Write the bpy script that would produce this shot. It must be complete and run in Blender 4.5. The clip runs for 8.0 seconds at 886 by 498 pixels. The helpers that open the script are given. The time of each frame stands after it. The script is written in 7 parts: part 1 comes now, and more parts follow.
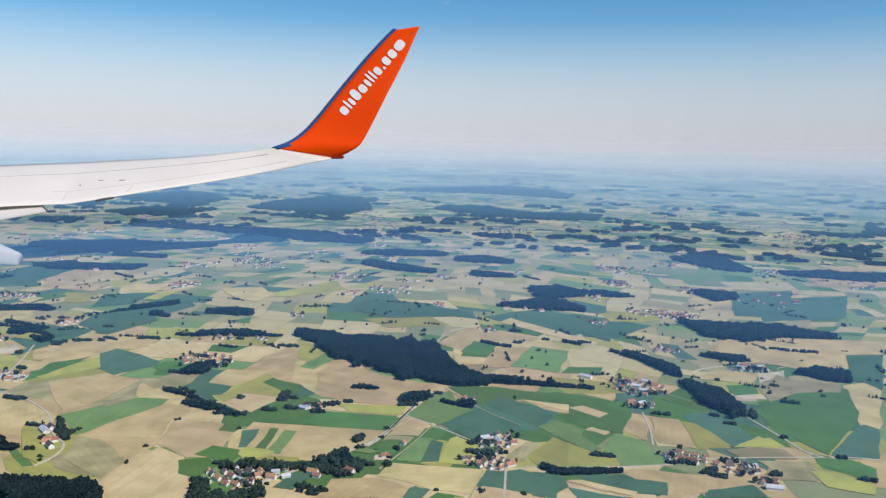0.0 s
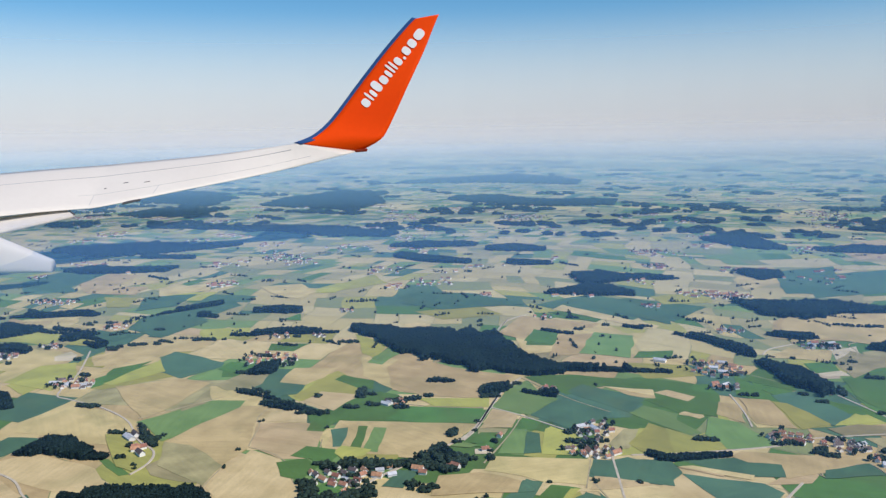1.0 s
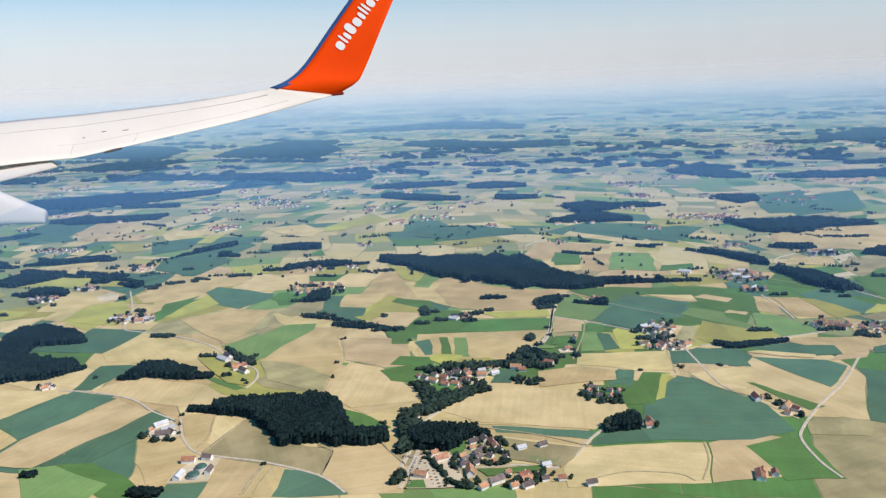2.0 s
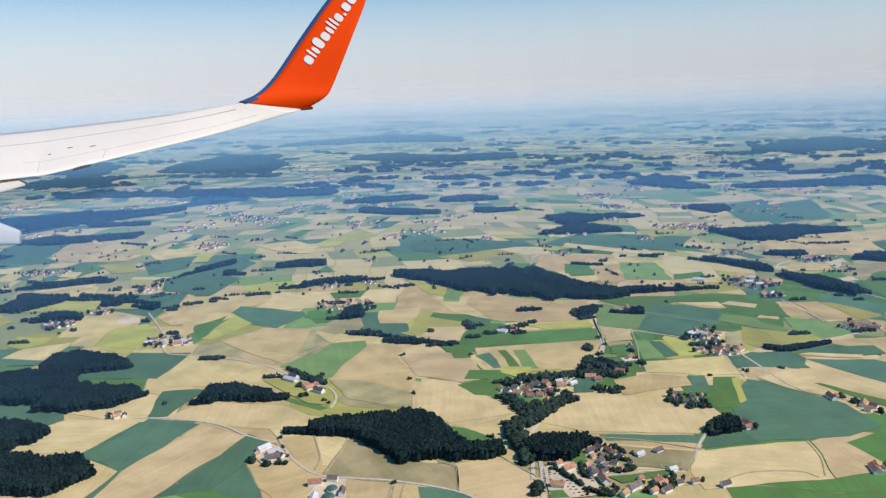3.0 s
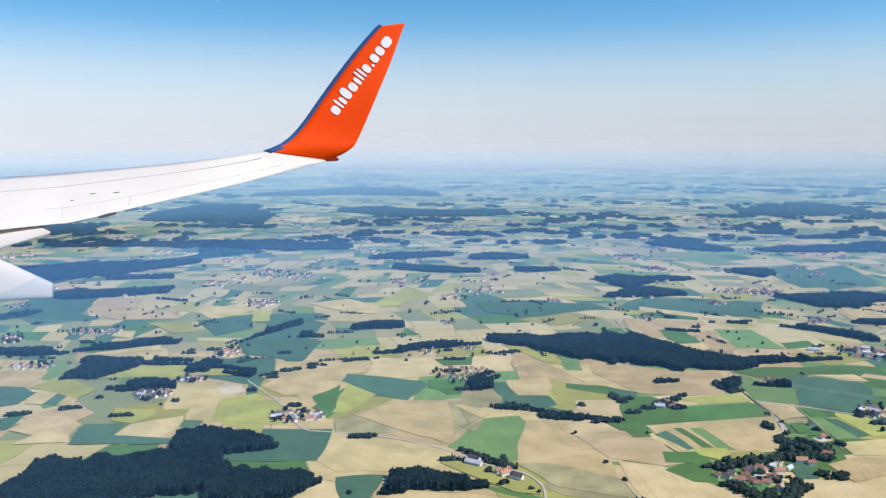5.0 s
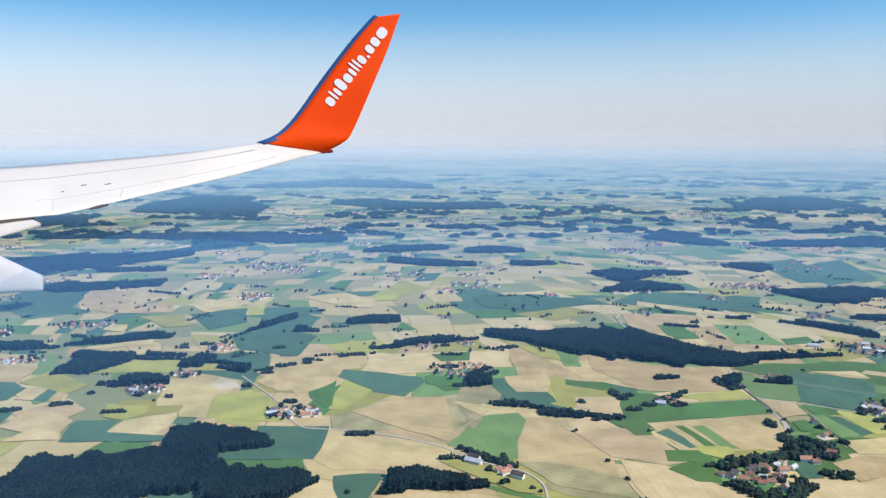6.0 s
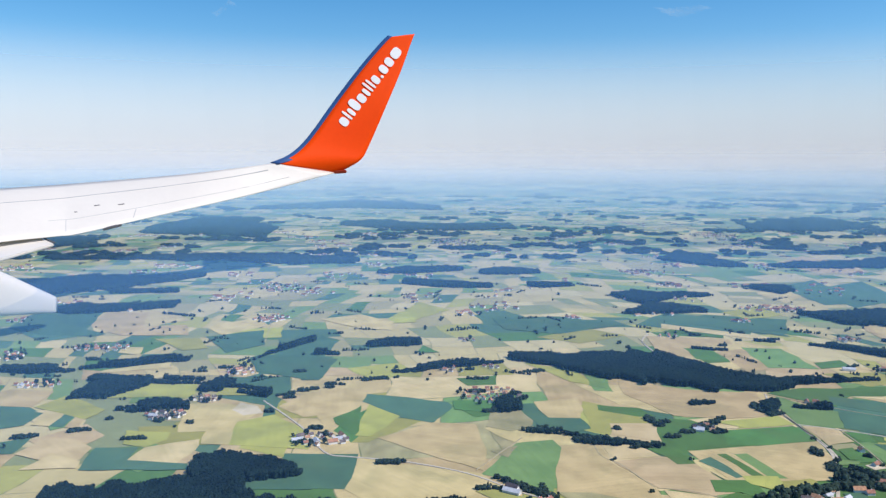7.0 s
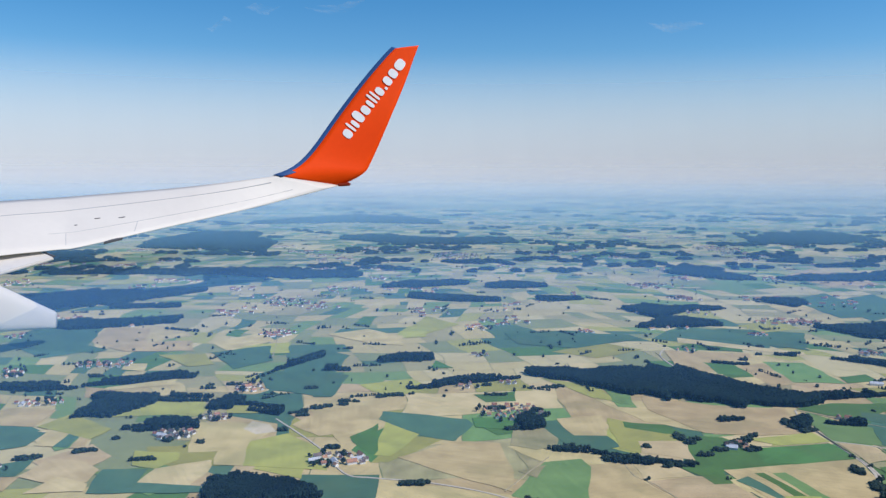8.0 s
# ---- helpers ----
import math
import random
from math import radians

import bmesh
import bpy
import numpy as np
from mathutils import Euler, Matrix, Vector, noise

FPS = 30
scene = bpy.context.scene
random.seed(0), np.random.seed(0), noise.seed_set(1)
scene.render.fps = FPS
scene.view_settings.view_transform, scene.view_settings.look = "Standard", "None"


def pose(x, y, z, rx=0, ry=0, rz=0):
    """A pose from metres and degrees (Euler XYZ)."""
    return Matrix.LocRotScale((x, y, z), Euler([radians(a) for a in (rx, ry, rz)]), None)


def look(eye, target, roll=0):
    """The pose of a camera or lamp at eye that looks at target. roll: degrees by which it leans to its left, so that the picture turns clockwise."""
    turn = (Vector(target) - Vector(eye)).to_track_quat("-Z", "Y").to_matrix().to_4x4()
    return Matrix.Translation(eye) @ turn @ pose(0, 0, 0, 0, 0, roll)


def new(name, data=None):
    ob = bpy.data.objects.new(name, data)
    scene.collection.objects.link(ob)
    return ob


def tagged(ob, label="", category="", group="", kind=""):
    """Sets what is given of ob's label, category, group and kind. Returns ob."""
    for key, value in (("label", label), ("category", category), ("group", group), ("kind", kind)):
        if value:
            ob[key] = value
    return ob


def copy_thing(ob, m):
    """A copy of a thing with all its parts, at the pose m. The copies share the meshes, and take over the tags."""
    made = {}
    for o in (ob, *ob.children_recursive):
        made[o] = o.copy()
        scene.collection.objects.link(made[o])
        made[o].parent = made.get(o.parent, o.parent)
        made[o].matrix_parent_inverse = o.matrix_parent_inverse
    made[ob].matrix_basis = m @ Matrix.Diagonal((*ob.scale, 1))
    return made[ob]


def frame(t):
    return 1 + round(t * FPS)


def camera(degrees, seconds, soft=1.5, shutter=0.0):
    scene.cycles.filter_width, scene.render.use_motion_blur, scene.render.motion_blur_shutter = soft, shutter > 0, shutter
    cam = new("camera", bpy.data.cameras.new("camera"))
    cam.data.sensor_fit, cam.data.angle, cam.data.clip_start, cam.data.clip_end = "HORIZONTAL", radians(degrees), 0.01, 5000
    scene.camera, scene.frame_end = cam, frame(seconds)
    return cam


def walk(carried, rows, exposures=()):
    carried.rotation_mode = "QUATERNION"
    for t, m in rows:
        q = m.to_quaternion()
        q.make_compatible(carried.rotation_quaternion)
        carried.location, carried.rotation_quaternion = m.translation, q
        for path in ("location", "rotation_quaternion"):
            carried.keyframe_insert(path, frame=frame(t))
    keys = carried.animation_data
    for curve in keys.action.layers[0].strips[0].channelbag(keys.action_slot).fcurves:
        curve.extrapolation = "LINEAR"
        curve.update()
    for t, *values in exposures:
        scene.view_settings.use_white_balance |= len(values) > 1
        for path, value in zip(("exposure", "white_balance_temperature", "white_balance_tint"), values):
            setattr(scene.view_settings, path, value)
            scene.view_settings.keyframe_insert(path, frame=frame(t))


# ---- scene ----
cam = camera(58.54, 8.0, soft=1.35)
PATH = [
    (0.0, pose(98.17, 11.08, 62.12, 82.190, 0, 14.748) @ pose(0, 0, 0, 0, 0, 1.337)),
    (0.5, pose(94.40, 11.90, 61.83, 82.001, 0, 14.498) @ pose(0, 0, 0, 0, 0, 0.722)),
    (1.0, pose(78.53, 10.21, 60.77, 81.586, 0, 14.286) @ pose(0, 0, 0, 0, 0, -0.880)),
    (1.5, pose(64.07, 1.24, 59.47, 80.188, 0, 9.873) @ pose(0, 0, 0, 0, 0, -1.162)),
    (2.0, pose(48.90, -6.68, 55.76, 78.071, 0, 8.710) @ pose(0, 0, 0, 0, 0, -2.188)),
    (2.2, pose(43.07, -7.92, 56.23, 78.709, 0, 8.426) @ pose(0, 0, 0, 0, 0, -2.536)),
    (3.3, pose(8.20, -12.76, 58.75, 78.849, 0, 0.948) @ pose(0, 0, 0, 0, 0, -2.045)),
    (3.5, pose(2.41, -13.22, 59.47, 79.748, 0, 0.856) @ pose(0, 0, 0, 0, 0, -2.370)),
    (4.0, pose(-14.56, -7.73, 60.23, 80.686, 0, -2.517) @ pose(0, 0, 0, 0, 0, -0.659)),
    (4.5, pose(-29.64, 1.14, 59.39, 81.370, 0, -2.928) @ pose(0, 0, 0, 0, 0, 0.095)),
    (4.7, pose(-33.16, 1.74, 59.37, 82.541, 0, -2.680) @ pose(0, 0, 0, 0, 0, -0.111)),
    (6.0, pose(-35.33, 5.24, 59.38, 81.912, 0, -3.272) @ pose(0, 0, 0, 0, 0, 0.204)),
    (6.5, pose(-38.33, 7.51, 58.97, 82.368, 0, -3.396) @ pose(0, 0, 0, 0, 0, 0.278)),
    (7.0, pose(-41.06, 10.57, 58.56, 83.461, 0, -3.053) @ pose(0, 0, 0, 0, 0, 0.198)),
    (7.5, pose(-43.94, 14.09, 58.04, 84.074, 0, -3.352) @ pose(0, 0, 0, 0, 0, 0.098)),
    (8.0, pose(-46.57, 17.14, 56.94, 84.570, 0, -3.489) @ pose(0, 0, 0, 0, 0, 0.105)),
]
walk(cam, PATH, [(t, e, k, 14) for t, e, k in ((0.0, -0.04, 6650), (1.0, -0.04, 6650), (2.0, 0.14, 6900), (3.5, 0.05, 6650), (4.5, 0.21, 6550), (6.0, 0.20, 6480), (7.0, 0.19, 6400), (7.5, 0.12, 6320), (8.0, -0.04, 6250))])

# ---- light ----
SUN_UP, SUN_TURN = 48.0, 107.0   # degrees above the horizon; degrees from +y towards +x
sun_way = Vector((math.cos(radians(SUN_UP)) * math.sin(radians(SUN_TURN)), math.cos(radians(SUN_UP)) * math.cos(radians(SUN_TURN)), math.sin(radians(SUN_UP))))
world = bpy.data.worlds.new("sky")
scene.world = world
world.use_nodes = True
wn = world.node_tree.nodes
sky = wn.new("ShaderNodeTexSky")
sky.sky_type, sky.sun_disc = "NISHITA", False
sky.sun_elevation, sky.sun_rotation = radians(SUN_UP), radians(SUN_TURN)
sky.altitude, sky.air_density, sky.dust_density, sky.ozone_density = 600, 1.0, 0.4, 3.0
deep = wn.new("ShaderNodeHueSaturation")   # the clear, strongly blue summer sky
deep.inputs["Saturation"].default_value, deep.inputs["Hue"].default_value = 1.40, 0.496
world.node_tree.links.new(sky.outputs["Color"], deep.inputs["Color"])
world.node_tree.links.new(deep.outputs["Color"], wn["Background"].inputs["Color"])
wn["Background"].inputs["Strength"].default_value = 0.118
sun = bpy.data.lights.new("sun", "SUN")
sun.energy, sun.angle, sun.color = 4.05, radians(0.55), (1.0, 0.95, 0.86)
new("sun", sun).matrix_world = look(sun_way * 300, (0, 0, 0))


# ---- materials ----
def material(name, colour, rough=0.8, vary=0.12, scale=0.5, fine=6.0, spread=None, bump=0.0, metal=0.0, second=None, spec=0.3):
    """Base colour with stains at one scale and grain at another; spread: how far pieces differ ('object' or 'island')."""
    m = bpy.data.materials.new(name)
    m.use_nodes = True
    nt = m.node_tree
    n, link = nt.nodes, nt.links.new
    b = n["Principled BSDF"]
    b.inputs["Roughness"].default_value, b.inputs["Metallic"].default_value = rough, metal
    b.inputs["Specular IOR Level"].default_value = spec
    geo = n.new("ShaderNodeNewGeometry")
    big, small = n.new("ShaderNodeTexNoise"), n.new("ShaderNodeTexNoise")
    big.inputs["Scale"].default_value, big.inputs["Detail"].default_value = scale, 4
    small.inputs["Scale"].default_value, small.inputs["Detail"].default_value = fine, 3
    for t in (big, small):
        link(geo.outputs["Position"], t.inputs["Vector"])
    mix = n.new("ShaderNodeMix")
    mix.data_type = "RGBA"
    other = second or tuple(c * (1 - 2.2 * vary) for c in colour)
    mix.inputs["A"].default_value, mix.inputs["B"].default_value = (*colour, 1), (*other, 1)
    ramp = n.new("ShaderNodeMapRange")
    ramp.inputs["From Min"].default_value, ramp.inputs["From Max"].default_value = 0.38, 0.68
    link(big.outputs["Fac"], ramp.inputs["Value"])
    link(ramp.outputs["Result"], mix.inputs["Factor"])
    hsv = n.new("ShaderNodeHueSaturation")
    link(mix.outputs["Result"], hsv.inputs["Color"])
    val = n.new("ShaderNodeMapRange")
    val.inputs["To Min"].default_value, val.inputs["To Max"].default_value = 1 - vary, 1 + vary
    link(small.outputs["Fac"], val.inputs["Value"])
    out = val.outputs["Result"]
    if spread:
        if spread[0] == "object":
            rnd = n.new("ShaderNodeObjectInfo").outputs["Random"]
        else:
            rnd = geo.outputs["Random Per Island"]
        r2 = n.new("ShaderNodeMapRange")
        r2.inputs["To Min"].default_value, r2.inputs["To Max"].default_value = 1 - spread[1], 1 + spread[1]
        link(rnd, r2.inputs["Value"])
        mul = n.new("ShaderNodeMath")
        mul.operation = "MULTIPLY"
        link(out, mul.inputs[0])
        link(r2.outputs["Result"], mul.inputs[1])
        out = mul.outputs["Value"]
        r3 = n.new("ShaderNodeMapRange")
        r3.inputs["To Min"].default_value, r3.inputs["To Max"].default_value = 0.5 - spread[2], 0.5 + spread[2]
        link(rnd, r3.inputs["Value"])
        link(r3.outputs["Result"], hsv.inputs["Hue"])
    link(out, hsv.inputs["Value"])
    link(hsv.outputs["Color"], b.inputs["Base Color"])
    if bump:
        bp = n.new("ShaderNodeBump")
        bp.inputs["Strength"].default_value, bp.inputs["Distance"].default_value = bump, 0.05
        link(small.outputs["Fac"], bp.inputs["Height"])
        link(bp.outputs["Normal"], b.inputs["Normal"])
    return m


CROPS = {
    "wheat": ((0.60, 0.465, 0.225), (0.47, 0.36, 0.17)),
    "barley": ((0.64, 0.50, 0.265), (0.53, 0.405, 0.205)),
    "meadow": ((0.102, 0.215, 0.060), (0.085, 0.172, 0.050)),
    "maize": ((0.092, 0.185, 0.110), (0.075, 0.15, 0.095)),
    "clover": ((0.195, 0.305, 0.105), (0.155, 0.26, 0.09)),
    "rape": ((0.42, 0.40, 0.11), (0.35, 0.34, 0.10)),
    "fallow": ((0.42, 0.36, 0.185), (0.28, 0.245, 0.125)),
    "sand": ((0.62, 0.52, 0.37), (0.50, 0.41, 0.28)),
    "sage": ((0.27, 0.30, 0.135), (0.22, 0.26, 0.115)),
}
CROP_LABEL = {
    "wheat": "tan ripening wheat field with faint tramlines",
    "barley": "pale straw-coloured barley field beside other crops",
    "meadow": "bright green mown meadow between grain fields",
    "maize": "dark blue-green field of young maize",
    "clover": "light green clover field among tan fields",
    "rape": "yellow-green field of faded rape",
    "fallow": "brownish olive fallow field with dark stains",
    "sand": "bare sandy ground of a small gravel pit",
    "sage": "dull olive green field of unripe grain",
}


def crop_material(name, a, b):
    m = material(name, a, 0.9, 0.15, 0.16, 3.5, ("object", 0.13, 0.010), 0.0, 0.0, b, 0.1)
    nt = m.node_tree
    n, link = nt.nodes, nt.links.new
    # broad, soft patches where the crop stands greener or thinner
    soil, patch, blend = n.new("ShaderNodeTexNoise"), n.new("ShaderNodeMapRange"), n.new("ShaderNodeMix")
    soil.inputs["Scale"].default_value, soil.inputs["Detail"].default_value, soil.inputs["Distortion"].default_value = 0.075, 5, 0.9
    for key, value in (("From Min", 0.46), ("From Max", 0.72), ("To Min", 0.0), ("To Max", 0.60)):
        patch.inputs[key].default_value = value
    patch.interpolation_type = "SMOOTHSTEP"
    blend.data_type = "RGBA"
    blend.inputs["B"].default_value = (0.62 * b[0] + 0.06, 0.62 * b[1] + 0.075, 0.62 * b[2] + 0.03, 1)
    link([x for x in n if x.type == "NEW_GEOMETRY"][0].outputs["Position"], soil.inputs["Vector"])
    link(soil.outputs["Fac"], patch.inputs["Value"])
    link(patch.outputs["Result"], blend.inputs["Factor"])
    tone = [x for x in n if x.type == "HUE_SAT"][0]
    link(tone.inputs["Color"].links[0].from_socket, blend.inputs["A"])
    link(blend.outputs["Result"], tone.inputs["Color"])
    # faint rows along the tractor's way
    wave, spin, stretch, info = n.new("ShaderNodeTexNoise"), n.new("ShaderNodeVectorRotate"), n.new("ShaderNodeMapping"), n.new("ShaderNodeObjectInfo")
    spin.rotation_type = "Z_AXIS"
    turn = n.new("ShaderNodeMath")
    turn.operation = "MULTIPLY"
    turn.inputs[1].default_value = 9.0
    link(info.outputs["Random"], turn.inputs[0])
    link(turn.outputs["Value"], spin.inputs["Angle"])
    stretch.inputs["Scale"].default_value = (0.06, 1.1, 1.0)
    wave.inputs["Scale"].default_value, wave.inputs["Detail"].default_value = 1.0, 3
    co = n.new("ShaderNodeTexCoord")
    link(co.outputs["Object"], spin.inputs["Vector"])
    link(spin.outputs["Vector"], stretch.inputs["Vector"])
    link(stretch.outputs["Vector"], wave.inputs["Vector"])
    hsv = [x for x in n if x.type == "HUE_SAT"][0]
    src = hsv.inputs["Value"].links[0].from_socket
    mr = n.new("ShaderNodeMapRange")
    mr.inputs["To Min"].default_value, mr.inputs["To Max"].default_value = 0.83, 1.17
    link(wave.outputs["Fac"], mr.inputs["Value"])
    mul = n.new("ShaderNodeMath")
    mul.operation = "MULTIPLY"
    link(src, mul.inputs[0])
    link(mr.outputs["Result"], mul.inputs[1])
    link(mul.outputs["Value"], hsv.inputs["Value"])
    return m


CROP_MAT = {k: crop_material(k, *v) for k, v in CROPS.items()}
GRASS = material("rough_grass", (0.22, 0.25, 0.11), 0.95, 0.15, 0.03, 1.2, None, 0.0, 0.0, (0.30, 0.28, 0.15), 0.1)
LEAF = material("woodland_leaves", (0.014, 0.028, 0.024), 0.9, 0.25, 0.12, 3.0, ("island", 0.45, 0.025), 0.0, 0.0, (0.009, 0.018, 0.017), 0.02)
BROADLEAF = material("broad_leaves", (0.026, 0.046, 0.029), 0.8, 0.25, 0.9, 5.0, ("island", 0.4, 0.03), 0.0, 0.0, (0.020, 0.038, 0.024), 0.15)
BARK = material("bark", (0.10, 0.075, 0.05), 0.9)
ROAD = material("lane_surface", (0.58, 0.50, 0.38), 0.9, 0.10, 0.8, 5.0)
TRACK = material("dirt_track", (0.44, 0.37, 0.22), 0.95, 0.12, 0.8, 5.0)
PLASTER = material("plaster", (0.84, 0.82, 0.77), 0.85, 0.06, 1.0, 8.0, ("object", 0.12, 0.01))
TILE_RED = material("red_roof_tiles", (0.47, 0.225, 0.14), 0.8, 0.18, 2.0, 12.0, ("object", 0.30, 0.015))
TILE_DARK = material("dark_roof_tiles", (0.17, 0.13, 0.12), 0.8, 0.18, 2.0, 12.0, ("object", 0.30, 0.01))
SHEET = material("grey_sheet_roof", (0.55, 0.56, 0.58), 0.5, 0.08, 1.0, 6.0, ("object", 0.2, 0.005))
TANK = material("green_tank", (0.06, 0.13, 0.11), 0.5, 0.1, 1.0, 4.0)
WHITE = material("white_wing_paint", (0.68, 0.635, 0.575), 0.5, 0.03, 0.02, 0.4, None, 0.0, 0.0, (0.635, 0.59, 0.535), 0.3)
ORANGE = material("orange_red_paint", (0.95, 0.070, 0.0), 0.45, 0.04, 0.03, 0.5, None, 0.0, 0.0, (0.90, 0.060, 0.0), 0.12)
MARKWHITE = material("white_mark_paint", (0.88, 0.86, 0.84), 0.4, 0.03, 0.1, 0.6)
BLUE = material("deep_blue_paint", (0.028, 0.085, 0.24), 0.35, 0.05, 0.05, 0.6)
GREYPAINT = material("grey_wing_paint", (0.45, 0.45, 0.46), 0.5, 0.08, 0.05, 0.6)
MAROON = material("dark_red_lamp_housing", (0.28, 0.03, 0.012), 0.4)
DARKGAP = material("dark_gap", (0.10, 0.10, 0.11), 0.7)


def patch_material():
    m = bpy.data.materials.new("patchwork_crops")
    m.use_nodes = True
    n, link = m.node_tree.nodes, m.node_tree.links.new
    b = n["Principled BSDF"]
    b.inputs["Roughness"].default_value, b.inputs["Specular IOR Level"].default_value = 0.9, 0.1
    geo = n.new("ShaderNodeNewGeometry")
    ramp = n.new("ShaderNodeValToRGB")
    ramp.color_ramp.interpolation = "CONSTANT"
    tones = {"wheat": (0.54, 0.44, 0.19), "barley": (0.58, 0.48, 0.23), "fallow": (0.40, 0.355, 0.165), "meadow": (0.10, 0.215, 0.06)}
    picks = (("wheat", 0), ("meadow", 0.14), ("sage", 0.20), ("barley", 0.31), ("maize", 0.43), ("fallow", 0.52), ("clover", 0.66), ("rape", 0.76), ("sage", 0.84), ("wheat", 0.91))
    el = ramp.color_ramp.elements
    for k, (name, at) in enumerate(picks):
        e = el[k] if k < 2 else el.new(at)
        e.position, e.color = at, (*tones.get(name, CROPS[name][0]), 1)
    link(geo.outputs["Random Per Island"], ramp.inputs["Fac"])
    big = n.new("ShaderNodeTexNoise")
    big.inputs["Scale"].default_value, big.inputs["Detail"].default_value = 0.10, 5
    link(geo.outputs["Position"], big.inputs["Vector"])
    mr = n.new("ShaderNodeMapRange")
    mr.inputs["To Min"].default_value, mr.inputs["To Max"].default_value = 0.82, 1.14
    link(big.outputs["Fac"], mr.inputs["Value"])
    hsv = n.new("ShaderNodeHueSaturation")
    hsv.inputs["Saturation"].default_value = 0.94
    link(ramp.outputs["Color"], hsv.inputs["Color"])
    fine, grain, both = n.new("ShaderNodeTexNoise"), n.new("ShaderNodeMapRange"), n.new("ShaderNodeMath")
    fine.inputs["Scale"].default_value, fine.inputs["Detail"].default_value = 0.6, 4
    link(geo.outputs["Position"], fine.inputs["Vector"])
    grain.inputs["To Min"].default_value, grain.inputs["To Max"].default_value = 0.82, 1.18
    link(fine.outputs["Fac"], grain.inputs["Value"])
    both.operation = "MULTIPLY"
    link(mr.outputs["Result"], both.inputs[0])
    link(grain.outputs["Result"], both.inputs[1])
    link(both.outputs["Value"], hsv.inputs["Value"])
    link(hsv.outputs["Color"], b.inputs["Base Color"])
    return m


PATCH = patch_material()


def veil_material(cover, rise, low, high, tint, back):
    """A see-through shell with haze put into its tint: lets most light pass and scatters the rest; it thickens from the
    ground up to one height and thins out between two more.
    """
    m = bpy.data.materials.new("haze_shell")
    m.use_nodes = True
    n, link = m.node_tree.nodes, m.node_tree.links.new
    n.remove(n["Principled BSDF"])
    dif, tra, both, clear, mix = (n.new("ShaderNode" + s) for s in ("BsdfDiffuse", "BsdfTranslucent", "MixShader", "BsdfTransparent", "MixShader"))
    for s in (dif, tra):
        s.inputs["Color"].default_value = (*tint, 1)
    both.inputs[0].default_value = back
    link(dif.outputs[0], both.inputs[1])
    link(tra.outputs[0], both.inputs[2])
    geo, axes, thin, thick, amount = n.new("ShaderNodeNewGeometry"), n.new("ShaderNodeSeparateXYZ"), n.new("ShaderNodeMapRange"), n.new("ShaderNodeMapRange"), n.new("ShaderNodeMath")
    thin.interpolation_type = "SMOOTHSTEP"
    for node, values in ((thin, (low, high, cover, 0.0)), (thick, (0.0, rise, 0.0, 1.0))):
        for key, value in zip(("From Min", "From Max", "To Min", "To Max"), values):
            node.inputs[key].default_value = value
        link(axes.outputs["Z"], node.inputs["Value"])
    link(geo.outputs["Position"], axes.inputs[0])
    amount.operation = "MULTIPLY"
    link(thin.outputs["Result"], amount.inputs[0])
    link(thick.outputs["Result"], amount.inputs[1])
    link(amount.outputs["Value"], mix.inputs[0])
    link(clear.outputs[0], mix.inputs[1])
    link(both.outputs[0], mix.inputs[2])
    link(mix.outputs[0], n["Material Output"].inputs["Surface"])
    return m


# ---- making meshes ----
def mesh_object(name, verts, faces, mat, parent=None, label=""):
    me = bpy.data.meshes.new(name)
    me.from_pydata([tuple(v) for v in verts], [], [tuple(f) for f in faces])
    me.materials.append(mat)
    ob = new(name, me)
    if parent:
        ob.parent = parent
    if label:
        ob["label"] = label
    return ob


def part(name, bm, mat, parent, label="", smooth=False):
    me = bpy.data.meshes.new(name)
    bm.to_mesh(me)
    bm.free()
    me.materials.append(mat)
    if smooth:
        me.polygons.foreach_set("use_smooth", [True] * len(me.polygons))
    ob = new(name, me)
    ob.parent = parent
    if label:
        ob["label"] = label
    return ob


def wobble(x, y, s, k):
    v = noise.noise_vector(Vector((x * s, y * s, 3.7)))
    return x + v.x * k, y + v.y * k


# ---- ground ----
def ground():
    rings = [0, 60, 120, 200, 300, 450, 700, 1100, 1800, 3000, 4990]
    verts, faces, k = [(0, 0, 0)], [], 96
    for r in rings[1:]:
        verts += [(r * math.cos(2 * math.pi * i / k), r * math.sin(2 * math.pi * i / k), 0) for i in range(k)]
    for i in range(k):
        faces.append((0, 1 + i, 1 + (i + 1) % k))
        for j in range(len(rings) - 2):
            a, b = 1 + j * k, 1 + (j + 1) * k
            faces.append((a + i, b + i, b + (i + 1) % k, a + (i + 1) % k))
    tagged(mesh_object("ground", verts, faces, GRASS), "grassy farmland reaching to the hazy horizon", "ground", kind="structure")


ground()


